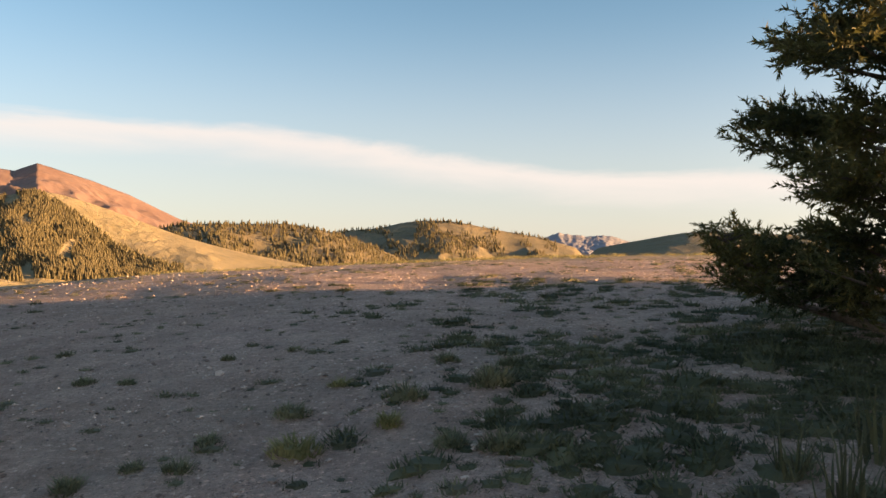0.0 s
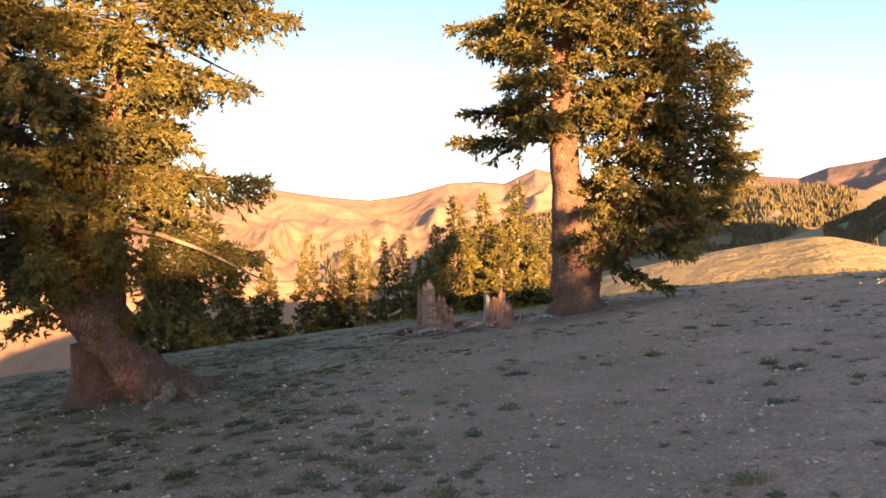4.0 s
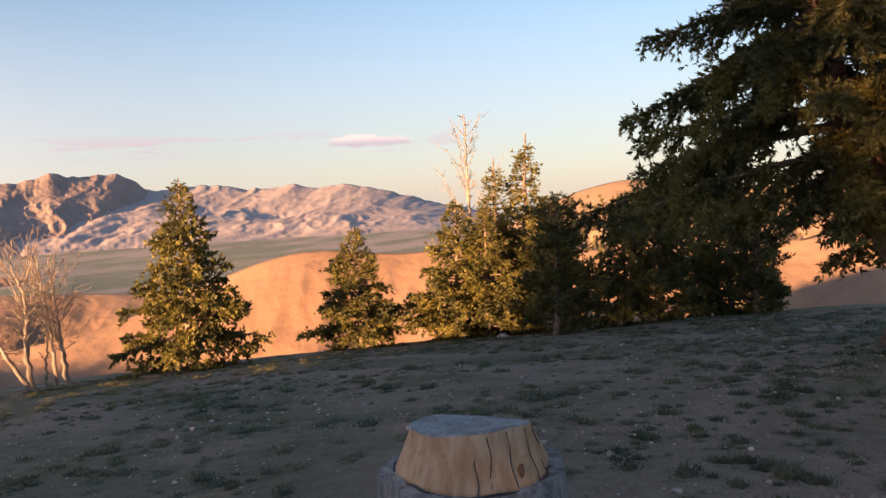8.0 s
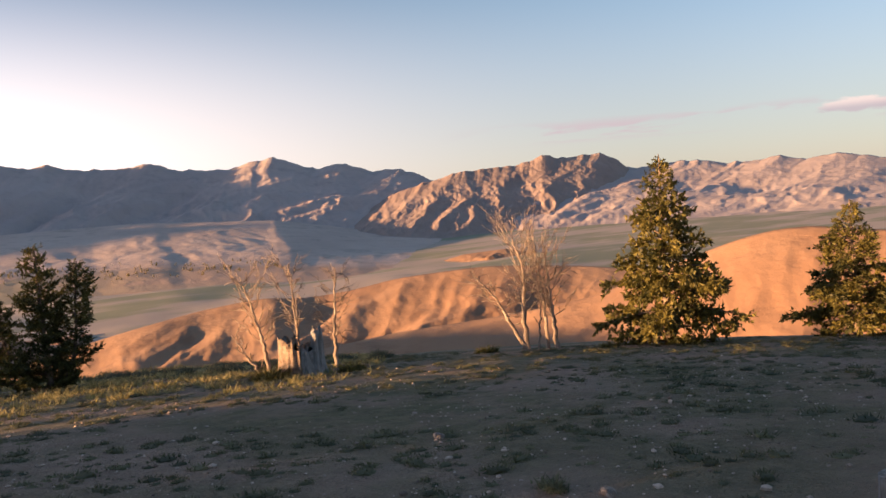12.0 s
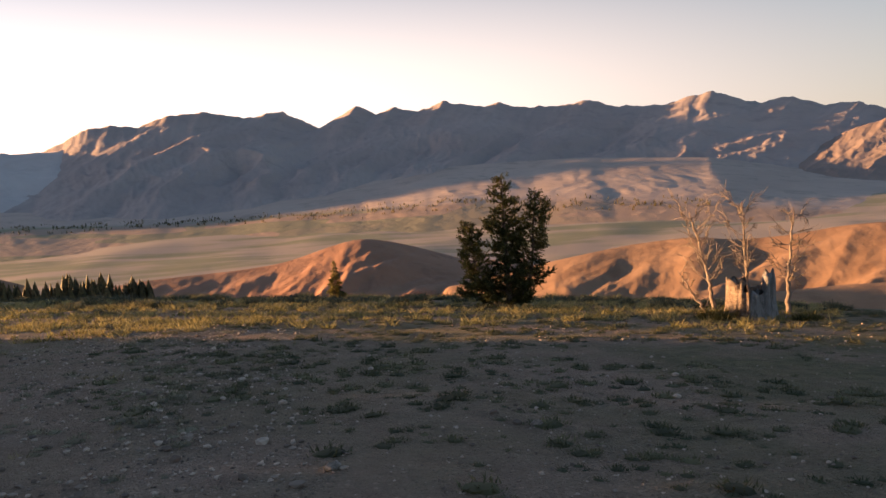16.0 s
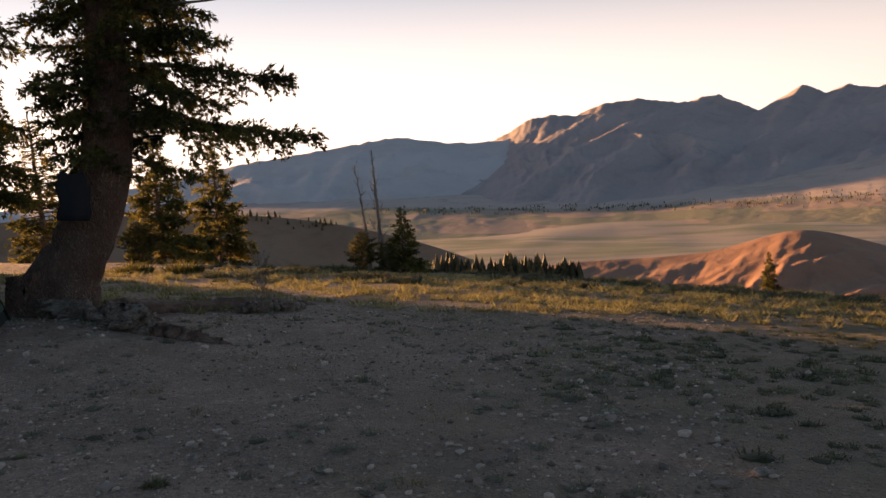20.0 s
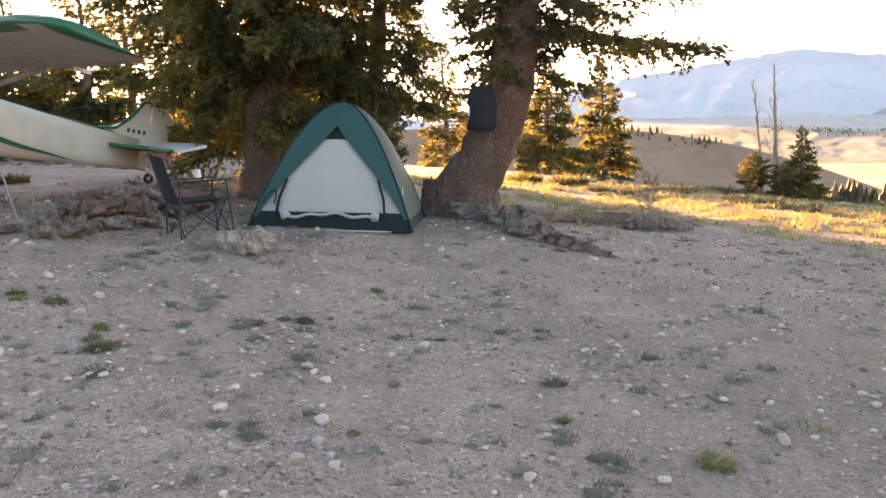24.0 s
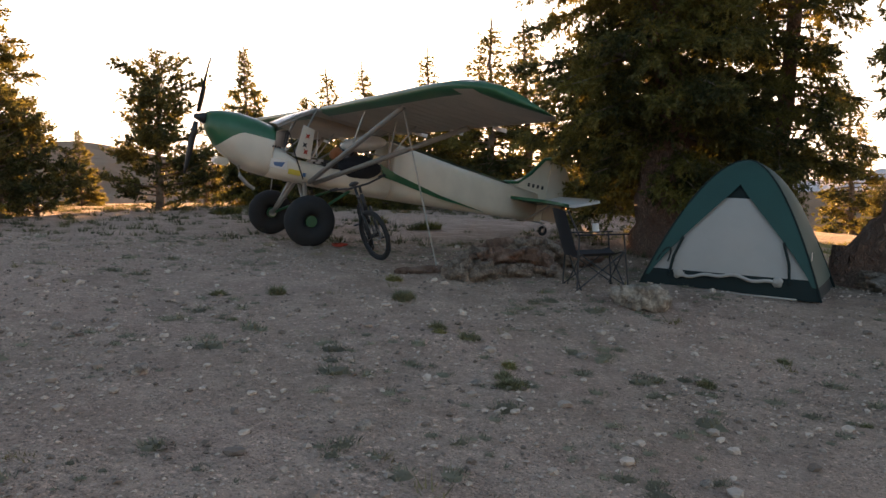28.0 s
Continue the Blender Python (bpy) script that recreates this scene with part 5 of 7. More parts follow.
def aircraft():
    root = tagged(new("light_aircraft"), "cream and green high-wing bush plane parked nose-high", "aircraft")

    def add(name, bm, mat, label="", smooth=False, under=None):
        return part(name, bm, mat, under or root, label, smooth)

    # engine cowling, in two colours
    shape = np.array(((1.58, 0.10, -0.62, -0.40, 2.2), (1.53, 0.22, -0.71, -0.37, 2.3), (1.40, 0.33, -0.86, -0.33, 2.5), (1.15, 0.43, -1.03, -0.31, 2.8),
                      (0.85, 0.47, -1.15, -0.34, 3.0), (0.60, 0.50, -1.17, -0.40, 3.2)))[::-1]
    nose = [superring(x, *[float(np.interp(x, shape[:, 0], shape[:, k])) for k in (1, 2, 3)], 72, float(np.interp(x, shape[:, 0], shape[:, 4]))) for x in np.linspace(1.58, 0.60, 36)]
    add("cowl", skin(nose), COWL_PAINT, "engine cowling, glossy green above and cream below", True)
    # door sill and belly
    tub = []
    for x, h, lo, hi in ((0.60, 0.50, -1.17, -0.66), (0.2, 0.51, -1.18, -0.82), (-0.4, 0.51, -1.18, -0.84), (-1.0, 0.50, -1.17, -0.80), (-1.36, 0.49, -1.16, -0.72)):
        tub.append(superring(x, h, lo, hi, 24, 4.0))
    add("cabin_floor", skin(tub), CREAM, "cream fabric side below the open cabin", True)
    aft = [superring(x, h, lo, hi, 24, p) for x, h, lo, hi, p in (
        (-1.36, 0.49, -1.16, -0.20, 3.5), (-1.9, 0.43, -1.14, -0.26, 3.6), (-2.7, 0.31, -1.10, -0.34, 3.6), (-3.6, 0.19, -1.05, -0.42, 3.4), (-4.45, 0.07, -1.00, -0.48, 3.0))]
    add("rear_fuselage", skin(aft), CREAM, "tapering cream fabric rear fuselage", True)
    # green sweep along both sides and along the spine
    for s in (-1, 1):
        sweep = [(-1.10, s * 0.512, -0.62), (-1.22, s * 0.510, -0.82), (-2.3, s * 0.385, -0.965), (-3.3, s * 0.245, -1.03), (-2.3, s * 0.385, -0.905), (-1.45, s * 0.492, -0.735)]
        add("stripe", plate(sweep, 0.014), GREEN_PAINT, "green stripe sweeping aft")
    add("spine_stripe", skin([[(-1.4, y, -0.19 + 0.012 * (abs(y) < 0.2)) for y in (-0.30, -0.1, 0.1, 0.30)], [(-2.7, y, -0.325) for y in (-0.20, -0.07, 0.07, 0.20)],
                              [(-4.0, y, -0.43) for y in (-0.08, -0.03, 0.03, 0.08)]], close=False), GREEN_PAINT)
    # tail
    add("fin", plate([(-3.75, 0, -0.44), (-4.25, 0, -0.16), (-4.48, 0, 0.14), (-4.62, 0, 0.16), (-4.62, 0, -0.98), (-4.35, 0, -0.98)], 0.05), CREAM)
    add("fin_edge", rod([(-3.70, 0, -0.42), (-4.0, 0, -0.36), (-4.24, 0, -0.15), (-4.48, 0, 0.16), (-4.62, 0, 0.20)], 0.035), GREEN_PAINT)
    add("rudder", plate([(-4.64, 0, 0.15), (-4.95, 0, 0.10), (-5.08, 0, -0.1), (-5.12, 0, -0.86), (-5.0, 0, -0.94), (-4.64, 0, -0.94)], 0.045), CREAM)
    for s in (-1, 1):
        add("stabiliser", plate([(-3.80, s * 0.10, -0.66), (-4.05, s * 0.95, -0.66), (-4.30, s * 1.12, -0.66), (-4.42, s * 1.12, -0.66), (-4.42, s * 0.06, -0.66)], 0.05, 2), GREEN_PAINT)
        add("elevator", plate([(-4.44, s * 0.08, -0.66), (-4.44, s * 1.25, -0.66), (-4.85, s * 1.38, -0.50), (-4.92, s * 1.0, -0.47), (-4.92, s * 0.08, -0.47)], 0.045, 2), WHITE)
        add("tail_brace", rod([(-4.3, s * 0.05, -0.98), (-4.3, s * 0.75, -0.68)], 0.014), STEEL_TUBE)
        for k, (bx, bz) in enumerate(((-4.22, -0.36), (-4.32, -0.36), (-4.42, -0.36), (-4.52, -0.36))):
            add("marking_bar", box((0.045, 0.006, 0.065), (bx, s * 0.033, bz)), DARK)
    # wings: green leading edge, fabric skin
    def foil(x0, chord, z0, drop):
        pts = []
        for u, up_z, lo_z in ((0.0, 0.0, 0.0), (0.03, 0.035, -0.03), (0.12, 0.075, -0.045), (0.3, 0.10, -0.045), (0.6, 0.07, -0.03), (0.85, 0.025, -0.015), (1.0, 0.004, -0.004)):
            pts.append((u, up_z, lo_z))
        ring = [(x0 - u * chord, z0 + a * chord - drop * u) for u, a, b in pts]
        ring += [(x0 - u * chord, z0 + b * chord - drop * u) for u, a, b in reversed(pts[1:-1])]
        return ring

    for s, name in ((1, "left_wing"), (-1, "right_wing")):
        stations = [(0.42, 0.0, 1.42, 0.0), (1.6, 0.0, 1.42, 0.01), (3.0, 0.0, 1.42, 0.02), (4.4, 0.0, 1.42, 0.03), (4.85, -0.03, 1.38, 0.03), (5.15, -0.12, 1.10, 0.02), (5.35, -0.28, 0.72, 0.0)]
        rings = [[(x, s * y, z) for x, z in foil(x0, ch, z0, 0.09)] for y, x0, ch, z0 in stations]
        edge, rest = split_skin(rings, lambda c: c.x > -0.12 or abs(c.y) > 5.0)
        wing = add(name, rest, WING_FABRIC, "pale fabric wing with visible ribs", True)
        add("leading_edge", edge, GREEN_PAINT, "green leading edge and wing tip", True, wing)
        for k in range(15):
            y = 0.7 + k * 0.28
            add("rib", rod([(-0.2, s * y, -0.062), (-0.75, s * y, -0.085), (-1.34, s * y, -0.108)], 0.003, 4), WING_FABRIC, under=wing)
        for y in (1.2, 2.4, 3.6):
            add("aileron_hanger", box((0.20, 0.015, 0.05), (-1.42, s * y, -0.10)), WHITE, under=wing)
        # struts
        foot_p = (-0.03, s * 0.50, -1.14)
        for x_top, nm in ((-0.26, "front_strut"), (-1.22, "rear_strut")):
            bm = rod([(foot_p[0] - (0.08 if nm == "rear_strut" else 0), foot_p[1], foot_p[2]), (x_top, s * 3.12, -0.06 - 0.05 * (nm == "rear_strut"))], 0.036, 10)
            add(nm, bm, STEEL_TUBE, "grey streamlined wing strut", True)
        for x_a, x_b in ((-0.16, -0.22), (-0.16, -0.62), (-0.75, -0.72), (-0.75, -1.05)):
            base = (x_a, s * 1.75, -0.62 if x_a > -0.5 else -0.60)
            add("jury_strut", rod([base, (x_b, s * 1.85, -0.05)], 0.012, 6), ALLOY)
        add("jury_strut", rod([(-0.16, s * 1.75, -0.62), (-0.75, s * 1.75, -0.60)], 0.012, 6), ALLOY)
        # landing gear
        leg = rod([(0.02, s * 0.40, -1.16), (0.03, s * 0.75, -1.48), (0.05, s * 0.98, -1.71)], 0.035, 10)
        add("gear_leg", leg, ALLOY, smooth=True)
        add("gear_brace", rod([(-0.75, s * 0.38, -1.14), (-0.3, s * 0.7, -1.45), (0.03, s * 0.95, -1.70)], 0.022, 8), GREEN_PAINT)
        add("shock_strut", rod([(0.02, s * 0.05, -1.12), (0.03, s * 0.86, -1.62)], 0.03, 10), ALLOY)
        wheel = new("wheel")
        wheel.parent = root
        wheel.location = (0.05, s * 1.14, -1.72)
        part("tyre", ring_shape(0.230, 0.150, 40, 16, 1.05), RUBBER, wheel, "fat balloon tundra tyre", True)
        part("hub", drum(0.085, 0.20, 20), GREEN_PAINT, wheel, "green wheel hub")
        part("brake_disc", drum(0.06, 0.04, 16, (0, -s * 0.13, 0)), ALLOY, wheel)
    # cabin frame, glazing and contents
    for s in (-1, 1):
        for a, b in (((0.60, s * 0.47, -0.42), (0.05, s * 0.45, -0.03)), ((0.30, s * 0.50, -0.80), (0.05, s * 0.45, -0.03)), ((0.05, s * 0.45, -0.03), (-1.36, s * 0.45, -0.10)),
                     ((-1.30, s * 0.49, -0.72), (-1.20, s * 0.45, -0.10)), ((-0.25, s * 0.50, -0.82), (-1.15, s * 0.46, -0.12))):
            add("cabin_tube", rod([a, b], 0.016, 6), STEEL_TUBE)
    add("windscreen", skin([[(0.62, y, -0.40 + 0.06 * (1 - (y / 0.47) ** 2)) for y in np.linspace(-0.46, 0.46, 9)],
                            [(0.34, y * 0.98, -0.20 + 0.05 * (1 - (y / 0.47) ** 2)) for y in np.linspace(-0.46, 0.46, 9)],
                            [(0.05, y * 0.96, -0.015 + 0.02 * (1 - (y / 0.47) ** 2)) for y in np.linspace(-0.46, 0.46, 9)]], close=False), GLASS, "curved clear windscreen", True)
    add("cabin_roof", plate([(0.05, -0.44, 0.0), (0.05, 0.44, 0.0), (-1.40, 0.44, -0.07), (-1.40, -0.44, -0.07)], 0.02, 2), WING_FABRIC)
    add("instrument_panel", box((0.06, 0.86, 0.26), (0.42, 0, -0.56), 0.02), DARK)
    add("door_panel", plate([(0.28, 0.515, -0.80), (0.02, 0.50, -0.80), (0.03, 0.47, -0.34), (0.22, 0.49, -0.30)], 0.012), CREAM, "folded door panel with decals")
    for cx, cz, mat_d in ((0.13, -0.46, RED), (0.15, -0.60, DARK), (0.12, -0.70, RED)):
        star = [(cx + (0.045 if k % 2 else 0.02) * math.cos(k * math.pi / 4), 0.512 + 0.010, cz + (0.05 if k % 2 else 0.022) * math.sin(k * math.pi / 4)) for k in range(8)]
        add("decal", plate(star, 0.006), mat_d)
    for s in (-1, 1):
        add("door_edge", rod([(0.42, s * 0.506, -0.46), (0.30, s * 0.520, -0.72), (0.08, s * 0.525, -1.12)], 0.010, 6), DARK)
        add("window_frame", rod([(0.62, s * 0.47, -0.40), (0.34, s * 0.46, -0.19), (0.05, s * 0.45, -0.015)], 0.018, 6), STEEL_TUBE)
    add("dash_cover", skin([[(0.60, y, -0.405 + 0.05 * (1 - (y / 0.48) ** 2)) for y in np.linspace(-0.48, 0.48, 9)], [(0.40, y, -0.44 + 0.05 * (1 - (y / 0.48) ** 2)) for y in np.linspace(-0.48, 0.48, 9)]], close=False), GREEN_PAINT, "green scuttle below the windscreen", True)
    for y in (-0.22, 0.22):
        add("seat_cushion", box((0.45, 0.38, 0.12), (-0.42, y, -0.80), 0.04), DARK)
        add("seat_back", box((0.12, 0.38, 0.52), (-0.70, y, -0.56), 0.05, (0, -14, 0)), DARK)
    tank = lump((0.80, 0.30, 0.24), 3, 0.08, 3)
    bmesh.ops.transform(tank, matrix=pose(-0.80, 0.47, -0.37, 0, 17, 0), verts=tank.verts)
    add("fuel_tank", tank, WHITE, "white wing-root fuel tank", True)
    bag = lump((0.75, 0.35, 0.36), 5, 0.2, 3)
    bmesh.ops.transform(bag, matrix=pose(-0.80, 0.45, -0.74, 0, 8, 0), verts=bag.verts)
    add("cargo_bag", bag, BLACK_CLOTH, "black soft cargo bag", True)
    kit = lump((0.24, 0.22, 0.18), 6, 0.35, 3)
    bmesh.ops.transform(kit, matrix=pose(-0.42, 0.40, -0.62), verts=kit.verts)
    add("packed_clothing", kit, ORANGE, "orange clothing packed in the cabin", True)
    # decals on the cowling
    add("sticker", plate([(0.62, 0.512, -0.90), (0.36, 0.516, -0.88), (0.36, 0.516, -1.03), (0.62, 0.512, -1.03)], 0.006), WHITE)
    add("sticker_motif", plate([(0.58, 0.518, -0.95), (0.40, 0.52, -0.92), (0.44, 0.52, -1.00), (0.55, 0.518, -1.00)], 0.006), BLUE)
    add("sticker", plate([(0.33, 0.517, -1.00), (0.14, 0.517, -1.00), (0.14, 0.517, -1.08), (0.33, 0.517, -1.08)], 0.006), YELLOW)
    add("sticker", plate([(0.10, 0.517, -1.02), (0.05, 0.517, -1.02), (0.05, 0.517, -1.08), (0.10, 0.517, -1.08)], 0.006), BLUE)
    for k in range(4):
        add("marking_bar", box((0.025, 0.006, 0.03), (0.62 - k * 0.035, 0.505, -0.72)), DARK)
    # propeller and spinner
    hub = add("spinner", drum(0.10, 0.18, 18, r2=0.03), DARK, "dark propeller hub", True)
    hub.matrix_basis = pose(1.66, 0, -0.50, 0, 0, 90)
    for sgn in (-1, 1):
        rings = []
        for u, c, tw in ((0.08, 0.04, 60), (0.3, 0.058, 50), (0.6, 0.060, 40), (0.85, 0.045, 32), (0.98, 0.018, 28)):
            a = radians(tw)
            rings.append([(math.sin(a) * c * k * sgn + j, math.cos(a) * c * k, 0.92 * u * sgn) for k, j in ((-1, 0), (0, 0.012), (1, 0), (0, -0.012))])
        blade = skin(rings)
        bmesh.ops.transform(blade, matrix=pose(1.70, 0, -0.50, -16, 0, 0), verts=blade.verts)
        add("propeller_blade", blade, DARK, "dark propeller blade", True)
    add("exhaust_pipe", rod([(1.0, 0.12, -1.10), (0.95, 0.14, -1.25), (0.80, 0.15, -1.36), (0.70, 0.15, -1.40)], 0.028), ALLOY)
    add("air_scoop", box((0.22, 0.30, 0.12), (1.25, 0.0, -1.08), 0.03), CREAM)
    # tail wheel
    tw = new("tail_wheel")
    tw.parent = root
    tw.location = (-4.72, 0, -1.13)
    part("tyre", ring_shape(0.065, 0.03, 20, 8), RUBBER, tw, "", True)
    part("fork", rod([(0.22, 0, 0.16), (0.08, 0, 0.13), (0, 0.05, 0.08), (0, 0.05, 0)], 0.014), STEEL_TUBE, tw)
    part("spring", rod([(0.62, 0, 0.12), (0.3, 0, 0.14), (0.1, 0, 0.14)], 0.018), STEEL_TUBE, tw)
    root.matrix_basis = pose(13.52, -1.34, 2.77, -2.5, -13, 104)
    return root


plane = aircraft()
scene.view_layers[0].update()
low = min(((o.matrix_world @ v.co) for o in plane.children_recursive if o.name.startswith("tyre") and o.parent.name.startswith("wheel") for v in o.data.vertices),
          key=lambda c: c.z - float(ground_z(c.x, c.y)))
plane.location.z -= low.z - float(ground_z(low.x, low.y)) + 0.02
scene.view_layers[0].update()


def world_of(ob, p):
    return ob.matrix_world @ Vector(p)


def drop_to(x, y, lift=0.0):
    return Vector((x, y, float(ground_z(x, y)) + lift))


# tie-down lines and the red strap
def line_between(name, label, a, b, r=0.010, sag=0.03, category="rope"):
    pts = [Vector(a).lerp(Vector(b), t) + Vector((0, 0, -sag * math.sin(math.pi * t))) for t in np.linspace(0, 1, 9)]
    mid = Vector(b)
    ob = part(name, rod([p - mid for p in pts], r, 6), ROPE, None)
    ob.location = mid
    return tagged(ob, label, category)


line_between("tie_down_rope", "pale tie-down rope from the wing strut to the ground", world_of(plane, (-0.30, 3.05, -0.08)), drop_to(10.35, -2.62, -0.03))
line_between("tie_down_rope", "pale tie-down rope from the far wing to the ground", world_of(plane, (-0.30, -3.05, -0.08)), drop_to(world_of(plane, (0.10, -3.05, 0)).x, world_of(plane, (0.10, -3.05, 0)).y, -0.03))
strap = tagged(part("cargo_strap", rod([(0.12 * math.cos(t * 1.3) + t * 0.012, 0.10 * math.sin(t * 1.7), 0.02 + 0.015 * math.sin(t * 3)) for t in np.linspace(0, 12, 60)], 0.012, 5), RED, None),
               "tangled red strap beside the tyre", "strap")
wheel_spot = world_of(plane, (-0.42, 1.25, -1.9))
strap.location = drop_to(wheel_spot.x, wheel_spot.y, 0.0)


# ---- mountain bike leaning on the strut ----
def bicycle():
    root = tagged(new("mountain_bike"), "black mountain bike leaning against the wing strut", "bicycle")
    r = 0.345
    for x, nm in ((0.0, "rear_wheel"), (1.12, "front_wheel")):
        wh = new(nm)
        wh.parent = root
        wh.location = (x, 0, r)
        if nm == "front_wheel":
            wh.rotation_euler = (0, 0, radians(24))
        part("tyre", ring_shape(r - 0.03, 0.032, 40, 8), RUBBER, wh, "", True)
        part("rim", ring_shape(r - 0.065, 0.012, 36, 6), DARK, wh)
        part("hub", drum(0.03, 0.11, 12), DARK, wh)
        for k in range(16):
            a = 2 * math.pi * k / 16
            part("spoke", rod([(0, 0.03 * (-1) ** k, 0), ((r - 0.07) * math.cos(a), 0, (r - 0.07) * math.sin(a))], 0.0025, 4), ALLOY, wh)
        part("disc_rotor", drum(0.085, 0.004, 20, (0, 0.05, 0)), ALLOY, wh)

    def bar_part(name, pts, rad, mat=DARK, sides=8):
        return part(name, rod(pts, rad, sides), mat, root, "", True)

    bb, head, seat_top = (0.42, 0, 0.33), (0.98, 0, 0.84), (0.24, 0, 0.83)
    bar_part("down_tube", [bb, (0.96, 0, 0.74)], 0.030)
    bar_part("top_tube", [seat_top, head], 0.022)
    bar_part("seat_tube", [bb, (0.27, 0, 0.74), (0.20, 0, 0.98)], 0.020)
    for s in (-1, 1):
        bar_part("chain_stay", [bb, (0.2, s * 0.05, 0.34), (0, s * 0.065, r)], 0.011)
        bar_part("seat_stay", [(0.25, 0, 0.78), (0.12, s * 0.05, 0.56), (0, s * 0.065, r)], 0.010)
        bar_part("fork_leg", [(1.00, s * 0.06, 0.72), (1.12, s * 0.06, r)], 0.020)
        bar_part("grip", [(0.93, s * 0.28, 1.05), (0.90, s * 0.38, 1.05)], 0.017, RUBBER)
        bar_part("crank_arm", [(0.42, s * 0.07, 0.33), (0.42 + s * 0.12, s * 0.08, 0.33 - s * 0.12)], 0.010, ALLOY)
        part("pedal", box((0.10, 0.09, 0.02), (0.42 + s * 0.12, s * 0.13, 0.33 - s * 0.12), 0.004), DARK, root)
    bar_part("head_tube", [(0.99, 0, 0.70), (0.955, 0, 0.90)], 0.026)
    bar_part("stem", [(0.955, 0, 0.92), (1.0, 0, 1.0)], 0.018)
    bar_part("handlebar", [(0.93, -0.36, 1.05), (0.99, -0.12, 1.01), (0.99, 0.12, 1.01), (0.93, 0.36, 1.05)], 0.014)
    part("chainring", drum(0.085, 0.008, 24, (0.42, 0.06, 0.33)), DARK, root)
    sad = lump((0.27, 0.15, 0.07), 2, 0.08, 2)
    bmesh.ops.transform(sad, matrix=pose(0.17, 0, 1.0), verts=sad.verts)
    part("saddle", sad, DARK, root, "", True)
    bot = drum(0.036, 0.18, 14)
    bmesh.ops.transform(bot, matrix=pose(0.66, 0, 0.55, 48, 0, 90), verts=bot.verts)
    part("frame_bag", bot, BLACK_CLOTH, root)
    return root


bike = bicycle()
rear, front = drop_to(12.05, -2.02), drop_to(11.0, -2.0)
run = front - rear
bike.matrix_basis = Matrix.Translation(rear) @ Euler((0, 0, math.atan2(run.y, run.x))).to_matrix().to_4x4() @ pose(0, 0, 0, 14, -math.degrees(math.asin(run.z / run.length)), 0)


# ---- tent ----
def tent():
    root = tagged(new("dome_tent"), "green dome tent with white inner door on bare ground", "tent")
    half, H = 1.025, 1.60

    def at(t, w, side, lift=1.0, inset=0.0):
        """A point of one side: t from the ground to the peak, w across."""
        q = (1 - t) ** 0.95
        bow = 0.07 * (1 - w * w) * math.sin(math.pi * min(1, t * 1.05)) * lift
        x, y, z = w * half * q, -(half * q + bow - inset), H * (1 - (1 - t) ** 1.72)
        a = side * math.pi / 2
        return (x * math.cos(a) - y * math.sin(a), x * math.sin(a) + y * math.cos(a), z)

    def sheet(ts, edges, side, mat, name, label="", inset=0.0, n=10):
        """Cloth between two edge curves w0(t), w1(t)."""
        rows = []
        for t in ts:
            w0, w1 = edges(t)
            rows.append([at(t, w0 + (w1 - w0) * k / n, side, 1.0, inset) for k in range(n + 1)])
        bm = skin(rows, close=False)
        ob = part(name, bm, mat, root, label, True)
        return ob

    ts = list(np.linspace(0.055, 0.995, 20))
    opening = lambda t: max(0.02, 0.965 * (1 - (t / 0.61) ** 1.6)) if t < 0.605 else 0.02
    for side in (1, 2, 3):
        sheet(ts, lambda t: (-1, 1), side, TENT_GREEN, "fly_panel", "taut green nylon fly")
        sheet([0.0, 0.02, 0.045, 0.065], lambda t: (-0.995, 0.995), side, TENT_DARK, "tub_wall", inset=0.02)
    low_t = [t for t in ts if t < 0.60] + [0.61]
    for s in (-1, 1):
        sheet(low_t, lambda t: (s * opening(t), s * 1.0), 0, TENT_GREEN, "fly_flap", "green fly drawn back from the door")
    sheet([0.61] + [t for t in ts if t > 0.62], lambda t: (-1, 1), 0, TENT_GREEN, "fly_hood", "green fly over the door")
    sheet([0.0, 0.025, 0.055, 0.085], lambda t: (-0.995, 0.995), 0, TENT_DARK, "tub_wall", "dark green lower tub wall", inset=0.012)
    sheet(list(np.linspace(0.06, 0.50, 12)), lambda t: (-0.99 * min(1, opening(t) + 0.1), 0.99 * min(1, opening(t) + 0.1)), 0, TENT_WHITE, "inner_door", "white inner tent door", inset=0.045)
    sheet(list(np.linspace(0.50, 0.63, 5)), lambda t: (-0.99 * min(1, opening(t) + 0.1), 0.99 * min(1, opening(t) + 0.1)), 0, TENT_DARK, "mesh_vent", "dark mesh vent above the door", inset=0.05)
    for s in (-1, 1):
        a0, a1, a2 = at(0.06, s * 0.70, 0), at(0.15, s * 0.74, 0), at(0.25, s * 0.73, 0)
        part("door_strap", rod([a0, a1, a2], 0.018, 6), TENT_DARK, root)
        roll = lump((0.13, 0.06, 0.12), 4 + s, 0.45, 3)
        bmesh.ops.transform(roll, matrix=Matrix.Translation(Vector(at(0.07, s * 0.58, 0)) + Vector((0, -0.02, 0))), verts=roll.verts)
        part("rolled_cloth", roll, TENT_WHITE, root, "crumpled white door cloth", True)
        part("corner_pole", rod([at(t, s, 0) for t in np.linspace(0, 0.99, 14)], 0.012, 6), TENT_DARK, root)
        part("corner_pole", rod([at(t, s, 2) for t in np.linspace(0, 0.99, 14)], 0.012, 6), TENT_DARK, root)
    hem = [Vector(at(0.072, w, 0)) + Vector((0, -0.015, 0.015 * math.sin(w * 17) + 0.02 * math.cos(w * 7))) for w in np.linspace(-0.55, 0.58, 24)]
